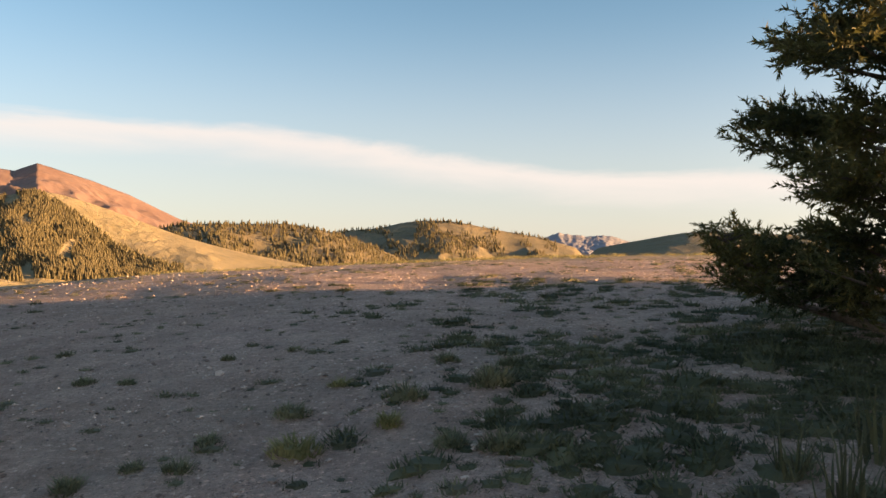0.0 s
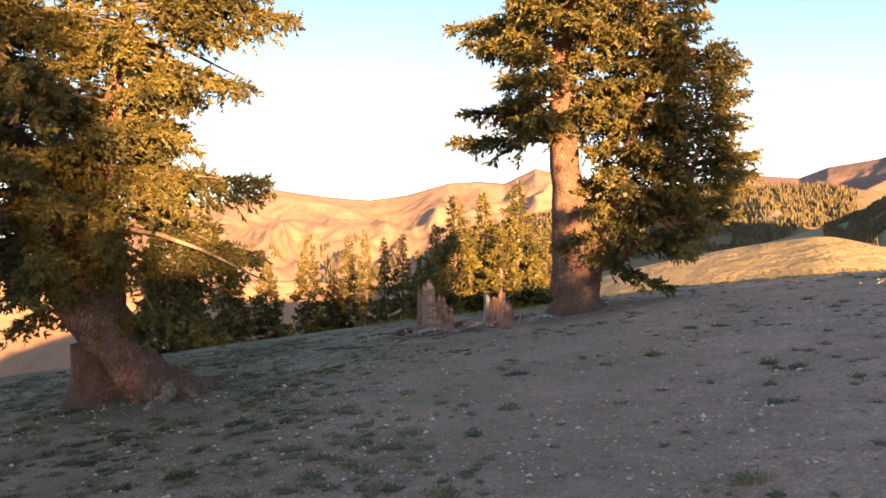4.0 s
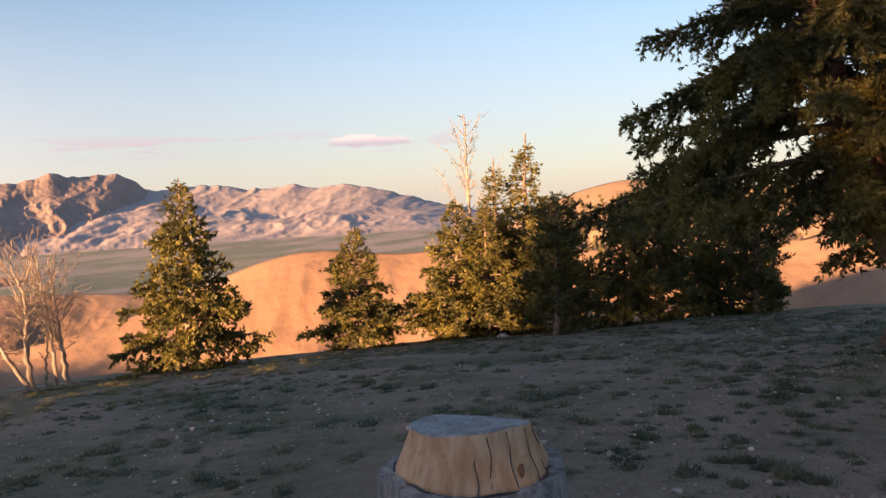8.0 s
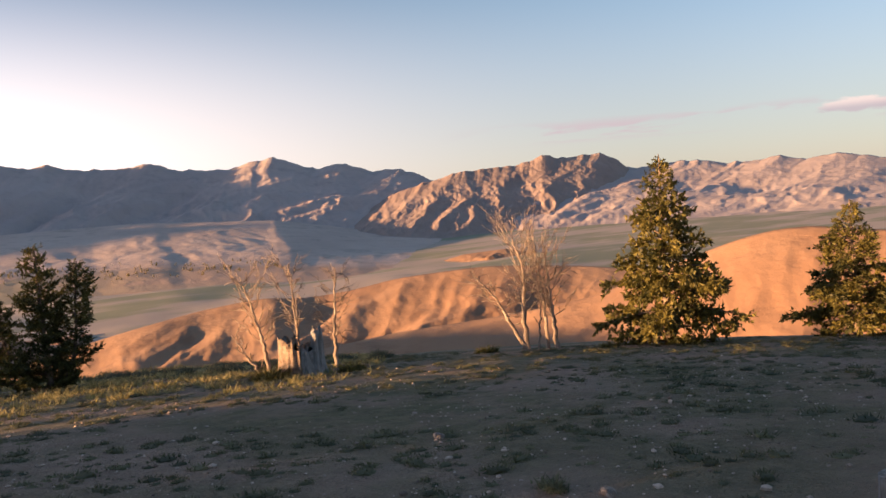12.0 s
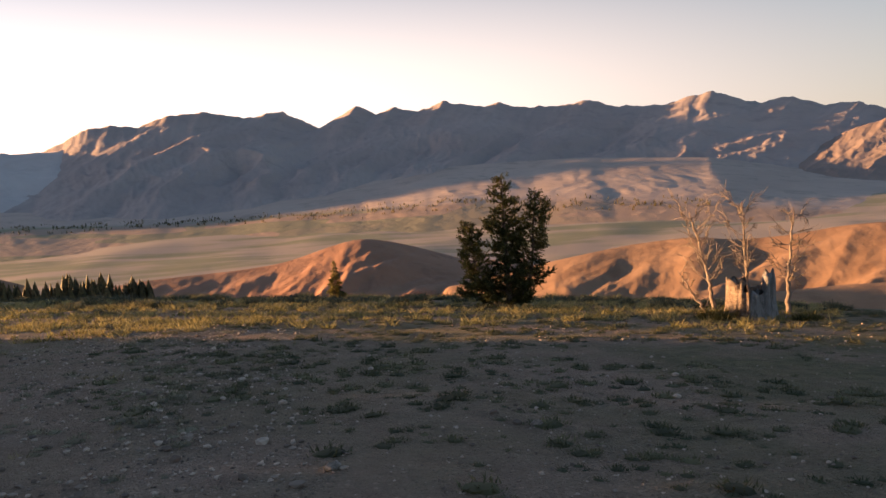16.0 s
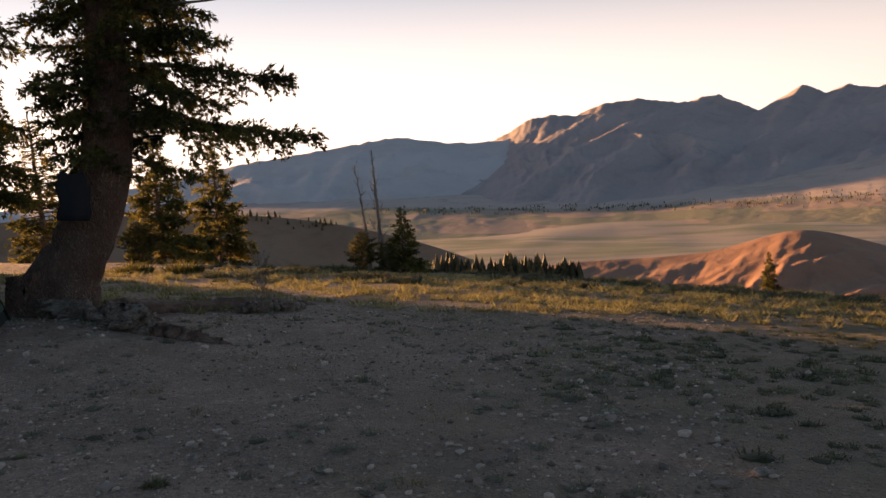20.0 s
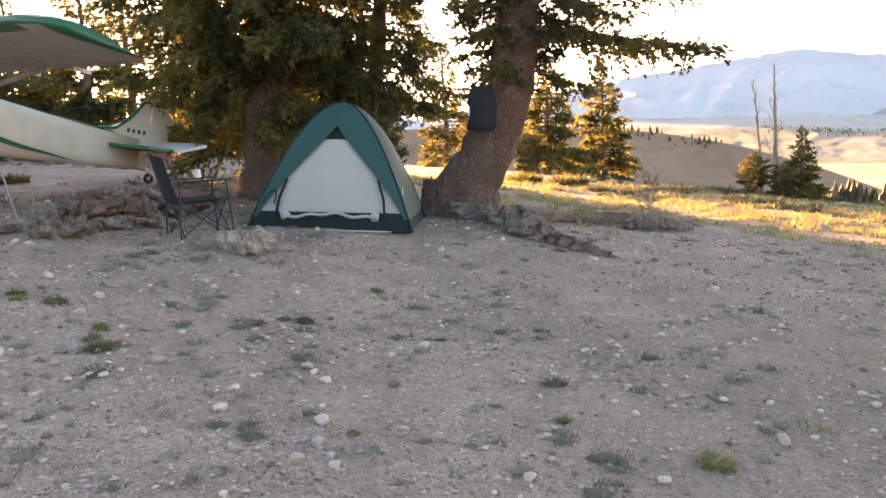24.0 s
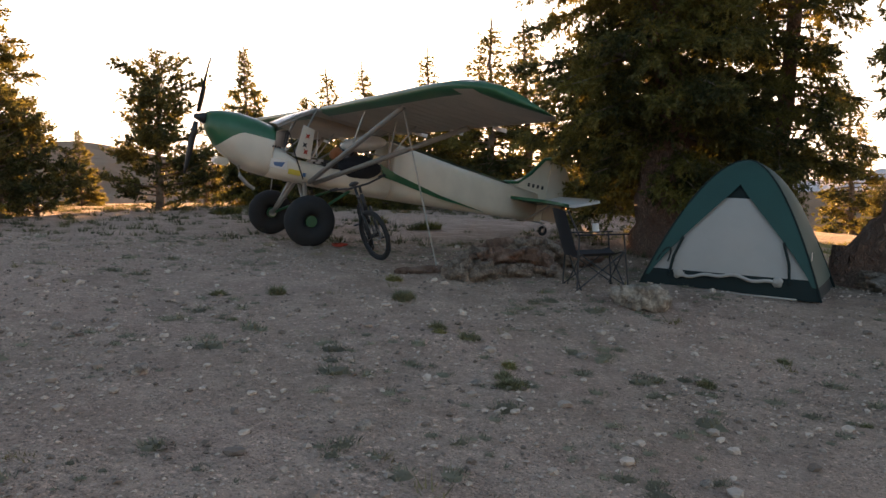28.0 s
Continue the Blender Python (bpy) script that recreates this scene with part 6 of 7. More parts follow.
    part("door_hem", rod(hem, 0.022, 6), TENT_WHITE, root, "gathered white hem", True)
    part("badge", plate([Vector(at(0.17, -0.93, 1)) + Vector((0.01, 0, 0)) + Vector((0, u, v)) for u, v in ((0, 0), (0.06, 0.01), (0.055, 0.10), (0.01, 0.09))], 0.004, 0), WHITE, root)
    part("window_arch", rod([at(0.12 + 0.07 * math.sin(a), -0.86 + 0.075 * math.cos(a), 0) for a in np.linspace(0, math.pi, 9)], 0.010, 5), TENT_DARK, root)
    part("ground_cord", rod([(-0.3, -1.12, 0.02), (0.1, -1.14, 0.02), (0.45, -1.13, 0.02), (0.78, -1.16, 0.02)], 0.012, 5), ROPE, root)
    return root


shelter = tent()
fl, fr = Vector((9.50, -4.95, 0)), Vector((8.13, -6.47, 0))
across = (fr - fl).normalized()
away = Vector((-across.y, across.x, 0))
mid_t = (fl + fr) / 2 + away * 1.025
z_t = [float(ground_z(*(mid_t + away * a * 1.0 + across * b * 1.0).xy)) for a in (-1, 1) for b in (-1, 1)]
tilt_x = math.degrees(math.atan2((z_t[2] + z_t[3] - z_t[0] - z_t[1]) / 2, 2.0))
tilt_y = -math.degrees(math.atan2((z_t[1] + z_t[3] - z_t[0] - z_t[2]) / 2, 2.0))
shelter.matrix_basis = Matrix.Translation((mid_t.x, mid_t.y, sum(z_t) / 4 - 0.01)) @ pose(0, 0, 0, 0, 0, math.degrees(math.atan2(across.y, across.x))) @ pose(0, 0, 0, tilt_x, tilt_y * 0.7, 0)


# ---- folding chair ----
def camp_chair():
    root = tagged(new("camp_chair"), "black folding camp chair with crossed legs beside the tent", "chair")
    w, d, hs, ha, hb = 0.27, 0.25, 0.42, 0.62, 0.90      # half width, half depth, seat, arms, back
    def bar_part(name, pts, rad=0.010, mat=DARK):
        return part(name, rod(pts, rad, 6), mat, root)

    for s in (-1, 1):
        bar_part("back_leg", [(-d - 0.05, s * (w + 0.03), 0), (-d, s * w, ha), (-d - 0.12, s * w, hb)])
        bar_part("front_leg", [(d + 0.03, s * (w + 0.03), 0), (d, s * w, ha)])
        bar_part("side_cross", [(-d - 0.05, s * (w + 0.03), 0.03), (d, s * w, hs)], 0.008)
        bar_part("side_cross", [(d + 0.03, s * (w + 0.03), 0.03), (-d, s * w, hs)], 0.008)
        part("armrest", plate([(-d - 0.04, s * w - 0.035, ha + 0.01), (d + 0.05, s * w - 0.03, ha + 0.0), (d + 0.05, s * w + 0.03, ha), (-d - 0.04, s * w + 0.035, ha + 0.01)], 0.012, 2), BLACK_CLOTH, root)
        part("foot", drum(0.018, 0.02, 10), RUBBER, root).matrix_basis = pose(d + 0.03, s * (w + 0.03), 0.01, 90, 0, 0)
        part("foot", drum(0.018, 0.02, 10), RUBBER, root).matrix_basis = pose(-d - 0.05, s * (w + 0.03), 0.01, 90, 0, 0)
    for x in (-d, d):
        bar_part("cross_bar", [(x, -w - 0.02, 0.03), (x * 0.95, w, hs)], 0.008)
        bar_part("cross_bar", [(x, w + 0.02, 0.03), (x * 0.95, -w, hs)], 0.008)
    rows = [[(x, y, hs - 0.05 * (1 - (y / w) ** 2) + 0.02 * (x > 0.2)) for y in np.linspace(-w, w, 9)] for x in np.linspace(-d, d, 7)]
    part("seat", skin(rows, close=False), BLACK_CLOTH, root, "sagging black cloth seat", True)
    rows = [[(-d - 0.03 - 0.12 * (z - hs) / (hb - hs) - 0.06 * (1 - (y / w) ** 2), y, z + 0.03 * (1 - (y / w) ** 2) * (z > 0.8)) for y in np.linspace(-w, w, 9)] for z in np.linspace(hs - 0.02, hb, 8)]
    part("backrest", skin(rows, close=False), BLACK_CLOTH, root, "black cloth backrest", True)
    return root


chair = camp_chair()
chair_at = drop_to(8.89, -4.13)
chair.matrix_basis = Matrix.Translation(chair_at) @ pose(0, 0, 0, 0, 0, math.degrees(math.atan2(-0.93, -0.10)))
mug = tagged(part("paper_cup", drum(0.035, 0.09, 16, r2=0.042), WHITE, None), "small white cup in the chair's arm", "cup")
mug.matrix_basis = Matrix.Translation(chair.matrix_basis @ Vector((0.10, 0.27, 0.675))) @ pose(0, 0, 0, 90, 0, 0)


# ---- stumps, roots and logs ----
def stump(name, label, radius, height, mat, seed, hollow=0.0, flare=0.35, top_mat=None, slant=0.0, jag=0.0):
    """A stump with furrowed sides, root flare and an uneven top."""
    rng = random.Random(seed)
    root = tagged(new(name), label, "stump")
    n, rows = 36, []
    for i in range(9):
        t = i / 8
        ring = []
        for k in range(n):
            a = 2 * math.pi * k / n
            wob = 1 + 0.06 * math.sin(a * 5 + seed) + 0.05 * math.sin(a * 9 + seed * 2) + 0.05 * noise.noise((math.cos(a) * 2, math.sin(a) * 2, seed + t))
            spread = 1 + flare * (1 - t) ** 3 * (1 + 0.5 * math.sin(a * 4 + seed))
            z = height * t + slant * radius * math.cos(a) * t + jag * height * t ** 3 * noise.noise((math.cos(a) * 3, math.sin(a) * 3, seed * 1.7))
            ring.append((radius * wob * spread * math.cos(a), radius * wob * spread * math.sin(a), z - 0.08 * (1 - t)))
        rows.append(ring)
    if hollow:
        rows += [[(x * hollow, y * hollow, z - 0.02) for x, y, z in rows[-1]], [(x * hollow * 0.8, y * hollow * 0.8, height * 0.25) for x, y, z in rows[-1]]]
    body = part("body", skin(rows), mat, root, "", True)
    if top_mat:
        cut = [(x * 0.985, y * 0.985, z + 0.006) for x, y, z in rows[8]]
        inner = [(x * 0.5, y * 0.5, z * 0 + height + 0.012 + slant * x * 0.5) for x, y, z in rows[8]]
        part("cut_top", skin([rows[8], cut, inner]), top_mat, root, "weathered grey saw cut")
    return root


big = stump("cut_stump", "freshly cut fir stump on a broad grey base", 0.50, 0.44, GREY_WOOD, 4, flare=0.40)
bx, by = -4.36, -2.16
big.matrix_basis = pose(bx, by, float(ground_z(bx, by)) - 0.02, 0, 0, 20)


def block_r(a, t):
    """Radius of the split block, slanting out on one flank."""
    base = 0.415 - 0.085 * min(1, t * 1.15) + 0.05 * (1 - t) * max(0, math.cos(a - radians(175)))
    return base * (1 + 0.035 * math.sin(3 * a + 1) + 0.022 * math.sin(7 * a) + 0.012 * math.sin(17 * a))


rows = []
for t in (0, 0.12, 0.35, 0.6, 0.85, 1.0):
    rows.append([(block_r(a, t) * math.cos(a), block_r(a, t) * math.sin(a), 0.435 + 0.245 * t + 0.045 * math.cos(a) * t + (0.018 * math.sin(2 * a) * t if t > 0.8 else 0) + (0.012 * math.sin(6 * a) if t == 0 else 0))
                 for a in (2 * math.pi * k / 64 for k in range(64))])
part("split_block", skin(rows), SPLIT_WOOD, big, "orange-yellow split sapwood", True)
part("cut_top", skin([rows[-1], [(x * 0.97, y * 0.97, z + 0.008) for x, y, z in rows[-1]], [(x * 0.4, y * 0.4, 0.69 + 0.045 * x) for x, y, z in rows[-1]]]), CUT_TOP, big, "weathered grey saw cut")
for k, (a, t0, t1) in enumerate(((58, 0.0, 1.0), (33, 0.05, 1.0), (14, 0.3, 0.95), (92, 0.5, 0.95), (76, 0.0, 0.3), (120, 0.6, 0.98), (3, 0.0, 0.6))):
    pts = []
    for t in np.linspace(t0, t1, 10):
        aa = radians(a + 1.2 * math.sin(t * 9 + k))
        pts.append((block_r(aa, t) * 1.004 * math.cos(aa), block_r(aa, t) * 1.004 * math.sin(aa), 0.435 + 0.245 * t + 0.045 * math.cos(aa) * t))
    part("crack", rod(pts, 0.0035, 5), DARK, big)
seam = [(block_r(a, 0) * 1.01 * math.cos(a), block_r(a, 0) * 1.01 * math.sin(a), 0.437 + 0.012 * math.sin(6 * a)) for a in np.linspace(0, 2 * math.pi, 65)]
part("saw_seam", rod(seam, 0.009, 5), DARK, big, "dark seam under the split block")
knot = lump((0.035, 0.035, 0.075), 2, 0.1, 2)
bmesh.ops.transform(knot, matrix=pose(0.385 * math.cos(radians(40)), 0.385 * math.sin(radians(40)), 0.52), verts=knot.verts)
part("knot", knot, RED_ROOT, big, "dark oval knot", True)

def slab_stump(name, label, radius, slabs, seed):
    """A rotted stump: a ring of split wall slabs round a hollow. slabs: (angle, half spread, height, material)."""
    root = tagged(new(name), label, "stump")
    for k, (mid, half, h, mat) in enumerate(slabs):
        rows = []
        for t in np.linspace(0, 1, 9):
            ring = []
            for side, r in ((1, radius), (-1, radius * 0.66)):
                for j in np.linspace(-1, 1, 9) * side:
                    a = radians(mid + half * j * (1 - 0.25 * t))
                    rr = r * (1 + 0.28 * (1 - t) ** 3 + 0.06 * noise.noise((a * 5, t * 0.7, seed + k)) + 0.05 * math.sin(a * 19 + k))
                    z = t * h * (1 - 0.16 * abs(j) + 0.22 * t * noise.noise((a * 7, k * 3.1, seed)))
                    ring.append((rr * math.cos(a), rr * math.sin(a), z - 0.08))
            rows.append(ring)
        part("wall_slab", skin(rows), mat, root, "", True)
    return root


hollow = slab_stump("hollow_stump", "bleached hollow stump with split walls", 0.43, [
    (200, 40, 0.95, TWIST_WOOD), (250, 22, 0.92, TWIST_WOOD), (296, 38, 0.74, GREY_WOOD), (338, 30, 1.10, GREY_WOOD), (20, 34, 0.85, TWIST_WOOD), (75, 38, 0.75, TWIST_WOOD), (135, 40, 0.85, TWIST_WOOD)], 7)
hollow.matrix_basis = stand(hollow, 155.4, 16.8)
buttress = stump("broken_stump", "broken dark stump grown against the leaning fir", 0.26, 0.52, BARK, 19, 0.0, 1.0, None, 0.7, 0.7)
buttress.matrix_basis = stand(buttress, 231.3, 13.4)
snag_a = slab_stump("broken_stump", "tall broken reddish stump with pale split heart at the clearing's edge", 0.36, [
    (190, 42, 1.10, RED_ROOT), (245, 30, 1.30, TWIST_WOOD), (290, 34, 0.95, RED_ROOT), (335, 34, 0.60, RED_ROOT), (20, 40, 0.70, RED_ROOT), (85, 40, 0.9, RED_ROOT), (140, 40, 1.0, RED_ROOT)], 9)
snag_a.matrix_basis = stand(snag_a, 61.0, 17.2)
snag_b = slab_stump("broken_stump", "split root stump with upright spikes lit orange", 0.30, [
    (205, 26, 0.85, GREY_WOOD), (250, 24, 0.80, RED_ROOT), (285, 20, 0.95, RED_ROOT), (320, 24, 0.70, RED_ROOT), (0, 30, 0.42, RED_ROOT), (60, 34, 0.5, RED_ROOT), (130, 36, 0.55, RED_ROOT)], 12)
snag_b.matrix_basis = stand(snag_b, 56.6, 17.4)
snag_c = stump("broken_stump", "old split stump behind the leaning fir", 0.40, 0.80, BARK, 15, 0.0, 0.4, None, 0.3, 0.5)
snag_c.matrix_basis = stand(snag_c, 83.2, 12.4)


def log(name, label, points, r0, r1, mat, seed, category="log", twist=0.35):
    """A fallen, twisted piece of trunk or root with splits and knobs."""
    rng = np.random.default_rng(seed)
    n, k = 56, 28
    q = bent(points, n, rng, 0.018)
    u_1 = np.linspace(0, 1, n)
    v, f = tube(q, np.linspace(r0, r1, n) * (1 - 0.55 * np.clip((u_1 - 0.82) / 0.18, 0, 1) ** 2 - 0.35 * np.clip((0.12 - u_1) / 0.12, 0, 1)), k)
    c = np.repeat(q, k, axis=0)
    u = np.repeat(u_1, k)
    ang = np.tile(np.linspace(0, 2 * np.pi, k, endpoint=False), n)
    swell = 0.55 * (fractal(u * 5 + seed, u * 0 + 1.5, 4, seed) - 0.5)
    spin = ang + u * 5 * (1 if seed % 2 else -1) + 1.2 * (fractal(u * 4, u * 0 + seed, 3, seed) - 0.5)
    furrow = twist * (0.40 * np.sin(spin * 3 + seed) + 0.22 * np.sin(spin * 5 + u * 3) + 0.16 * np.sin(spin * 9 - u * 6) + 0.8 * (fractal(u * 5 + np.sin(spin) * 0.6, np.cos(spin) * 3.0 + seed, 4, seed + 2, True) - 0.6))
    v = c + (v - c) * (1 + swell + furrow)[:, None]
    v[:, 2] -= 0.12 * r0
    mid = Vector(q.mean(0))
    bm = bmesh.new()
    bv = [bm.verts.new(Vector(p) - mid) for p in v]
    for quad in f:
        bm.faces.new([bv[i] for i in quad])
    bm.faces.new(bv[:k][::-1])
    bm.faces.new(bv[-k:])
    ob = part(name, bm, mat, None, "", True)
    ob.location = mid
    return tagged(ob, label, category)


def ground_path(spots, lift):
    return [tuple(on_ground(a, d) + Vector((0, 0, h))) for (a, d), h in zip(spots, lift)]


log("root", "long reddish root running out from the leaning fir", ground_path([(227, 13.3), (224, 13.7), (220, 14.2), (216.5, 14.6), (213.4, 15.0)], (0.10, 0.06, 0.05, 0.05, -0.03)), 0.17, 0.10, RED_ROOT, 61, "root")
log("root", "bleached root end lying along the reddish root", ground_path([(218.6, 13.6), (216.4, 13.9), (214.4, 14.2)], (0.08, 0.12, 0.04)), 0.12, 0.08, TWIST_WOOD, 69, "root")
log("root", "bleached curling root at the foot of the leaning fir", ground_path([(230.6, 12.9), (228.6, 12.2), (226.8, 11.4), (225.2, 10.9)], (0.18, 0.10, 0.06, 0.05)), 0.16, 0.12, TWIST_WOOD, 62, "root", 0.6)
log("root", "bleached knotted root end on the gravel", ground_path([(226.2, 10.9), (225.0, 10.6), (223.9, 10.5)], (0.06, 0.16, 0.08)), 0.17, 0.19, TWIST_WOOD, 63, "root", 0.5)
log("root", "flat reddish root in the gravel", ground_path([(223.8, 10.4), (221.2, 10.2), (218.9, 10.0)], (0.05, 0.03, -0.03)), 0.13, 0.06, RED_ROOT, 64, "root")
for words, path, lift, r_0, r_1, mat, seed in (
        ("great twisted root beside the chair", [(256.8, 10.2), (254.8, 10.5), (252.6, 10.7), (250.0, 11.0)], (0.06, 0.20, 0.14, 0.20), 0.09, 0.15, TWIST_WOOD, 65),
        ("weathered root limb behind the chair", [(255.4, 11.4), (252.6, 11.6), (249.4, 11.8), (246.6, 12.0)], (0.10, 0.26, 0.20, 0.14), 0.09, 0.14, RED_ROOT, 66),
        ("pale split root end on the ground", [(257.2, 9.7), (255.5, 9.6), (253.9, 9.9)], (0.05, 0.09, 0.10), 0.09, 0.12, TWIST_WOOD, 67),
        ("reddish strand of twisted root wood", [(255.9, 10.4), (253.9, 10.2), (251.6, 10.5), (249.6, 10.7)], (0.14, 0.26, 0.26, 0.10), 0.06, 0.10, RED_ROOT, 101),
        ("bleached strand of twisted root wood", [(254.4, 10.0), (252.8, 10.1), (251.0, 10.4), (248.8, 10.6)], (0.03, 0.08, 0.06, 0.02), 0.07, 0.09, TWIST_WOOD, 102),
        ("arched root over the litter", [(253.6, 11.0), (251.8, 10.9), (250.2, 11.3), (248.2, 11.6)], (0.05, 0.36, 0.34, 0.05), 0.06, 0.08, TWIST_WOOD, 103)):
    log("driftwood_root", words, ground_path(path, lift), r_0, r_1, mat, seed, "root", 0.75)
log("fallen_branch", "dark fallen branch in front of the root", ground_path([(260.3, 9.9), (258.0, 10.1), (255.6, 10.3)], (0.03, 0.05, 0.05)), 0.06, 0.04, RED_ROOT, 68, "branch")
for k, (a0, d0, a1, d1) in enumerate(((62.6, 16.2, 59.4, 16.0), (60.2, 17.6, 57.2, 17.9), (59.0, 17.2, 56.9, 16.6), (55.6, 17.8, 53.0, 18.2), (54.6, 17.0, 52.4, 17.4), (63.8, 17.0, 61.8, 16.2))):
    log("fallen_log", "grey fallen log among dead branches", ground_path([(a0, d0), ((a0 + a1) / 2, (d0 + d1) / 2), (a1, d1)], (0.10, 0.16, 0.08)), 0.045 + 0.015 * (k % 3), 0.03, RED_ROOT if k % 2 else GREY_WOOD, 70 + k, "log")
for k, (a0, d0, ln, rz) in enumerate(((61.8, 16.0, 0.9, 20), (59.8, 16.4, 0.8, 60), (57.6, 16.8, 0.7, 100), (55.2, 16.6, 0.8, 140), (60.6, 15.6, 0.6, 10))):
    p0 = on_ground(a0, d0)
    q = [(math.cos(radians(rz)) * ln * t, math.sin(radians(rz)) * ln * t, 0.03 + 0.45 * ln * t * (1 - 0.5 * t)) for t in np.linspace(0, 1, 6)]
    tw = tagged(part("dead_branch", rod(q, 0.022, 6, 0.006), DEADWOOD, None), "bleached dead branch sticking up from the litter", "branch")
    tw.location = p0
for k, (az_r, d_r, a_l) in enumerate(((79.2, 11.0, -35), (78.0, 11.3, 10))):
    c = on_ground(az_r, d_r)
    log("root", "gnarled root spreading from the leaning fir", [tuple(c + Vector((0, 0, 0.16)) - heading(az_r) * -0.5), tuple(c + Vector((0, 0, 0.08))), tuple(c + heading(az_r + a_l + 180) * 0.5 + Vector((0, 0, -0.02)))], 0.11, 0.05, RED_ROOT if k % 2 else TWIST_WOOD, 80 + k, "root")

PALE_ROT = material("pale_rotten_wood", two_tone((0.25, 0.19, 0.145), (0.47, 0.39, 0.31), 7.0, fine=30.0), 0.95, bump=grain(22, 0.03))
chunk = tagged(part("boulder", lump((0.46, 0.32, 0.27), 8, 0.95, 4), PALE_ROT, None, "", True), "rough pale lump of rotten wood on the gravel", "rock")
chunk.matrix_basis = Matrix.Translation(drop_to(7.85, -4.15, 0.10)) @ pose(0, 0, 0, 0, 0, 30)

# clothing hung on the trunk
h_j = heading(228.2)
rows = []
for i, z in enumerate(np.linspace(0, 0.52, 7)):
    wdt = 0.17 + 0.015 * math.sin(i * 2.1) - (0.05 if i == 6 else 0)
    rows.append([(x + 0.02 * math.sin(z * 9), -0.03 - 0.03 * math.cos(x * 18) * (1 - z), z + (0.05 * abs(x) / 0.17 if i == 6 else 0)) for x in np.linspace(-wdt, wdt, 9)])
jacket = tagged(part("jacket", skin(rows, close=False), BLACK_CLOTH, None, "", True), "black clothing hung on the leaning trunk", "clothing")
solid = jacket.modifiers.new("cloth", "SOLIDIFY")
solid.thickness = 0.03
jc = h_j * 13.02 + Vector((0, -0.35, 1.22))
jacket.matrix_basis = Matrix.Translation(jc) @ pose(0, 0, 0, 0, 6, 228) @ Matrix.Scale(1.25, 4)


# ---- ground cover ----
cover = np.random.default_rng(90)


def tuft_template(rng, blades, height, spread, width):
    """A clump of grass: thin bent blades."""
    v, f = [], []
    for _ in range(blades):
        a, lean = rng.uniform(0, 2 * np.pi), rng.uniform(0.1, 1.0)
        r0 = rng.uniform(0, spread)
        base = np.array([math.cos(a) * r0, math.sin(a) * r0, 0])
        out = np.array([math.cos(a + rng.normal() * 0.6), math.sin(a + rng.normal() * 0.6), 0])
        h = height * rng.uniform(0.5, 1.2)
        side = np.array([-out[1], out[0], 0]) * width
        mid = base + out * h * lean * 0.35 + np.array([0, 0, h * 0.6])
        tip = base + out * h * lean * 1.0 + np.array([0, 0, h * (1.05 - 0.45 * lean)])
        n = len(v)
        v += [base - side, base + side, mid + side * 0.6, mid - side * 0.6, tip]
        f += [(n, n + 1, n + 2), (n, n + 2, n + 3), (n + 3, n + 2, n + 4)]
    return np.array(v), np.array(f)


def mat_template(rng, blades, height, spread, width, body=True):
    """A low cushion: a lumpy dome of packed growth with short leaves standing out of it, each a single triangle."""
    a, r0 = rng.uniform(0, 2 * np.pi, blades), spread * np.sqrt(rng.uniform(0, 1, blades))
    squash = rng.uniform(0.55, 1.0)
    dome = 0.42 * height * (1 - (r0 / spread) ** 2) if body else 0 * r0
    base = np.stack([np.cos(a) * r0, np.sin(a) * r0 * squash, dome], 1)
    t = a + rng.normal(size=blades) * 0.9
    out = np.stack([np.cos(t), np.sin(t), 0 * t], 1)
    h = height * rng.uniform(0.4, 1.2, blades)[:, None] * (1.15 - 0.6 * (r0 / spread))[:, None]
    tip = base + out * h * rng.uniform(0.3, 1.3, blades)[:, None] + np.array([[0, 0, 0.75]]) * h
    side = np.stack([-out[:, 1], out[:, 0], 0 * t], 1) * width
    v, f = np.stack([base - side, base + side, tip], 1).reshape(-1, 3), np.arange(blades * 3).reshape(-1, 3)
    if not body:
        return v, f
    k = 8
    ang = np.arange(k) / k * 2 * np.pi
    rings = [np.stack([np.cos(ang) * r * spread * j, np.sin(ang) * r * spread * squash * j, 0 * ang + z * height], 1)
             for r, z, j in ((0.5, 0.42, rng.uniform(0.6, 1.3, k)), (0.92, -0.25, rng.uniform(0.5, 1.2, k)))]
    core = np.concatenate([rings[0], rings[1], [[0, 0, 0.50 * height]]])
    i, j = np.arange(k), (np.arange(k) + 1) % k
    cf = np.concatenate([np.stack([i, j, i * 0 + 2 * k], 1), np.stack([i + k, j + k, j], 1), np.stack([i + k, j, i], 1)])
    return np.concatenate([v, core]), np.concatenate([f, cf + len(v)])


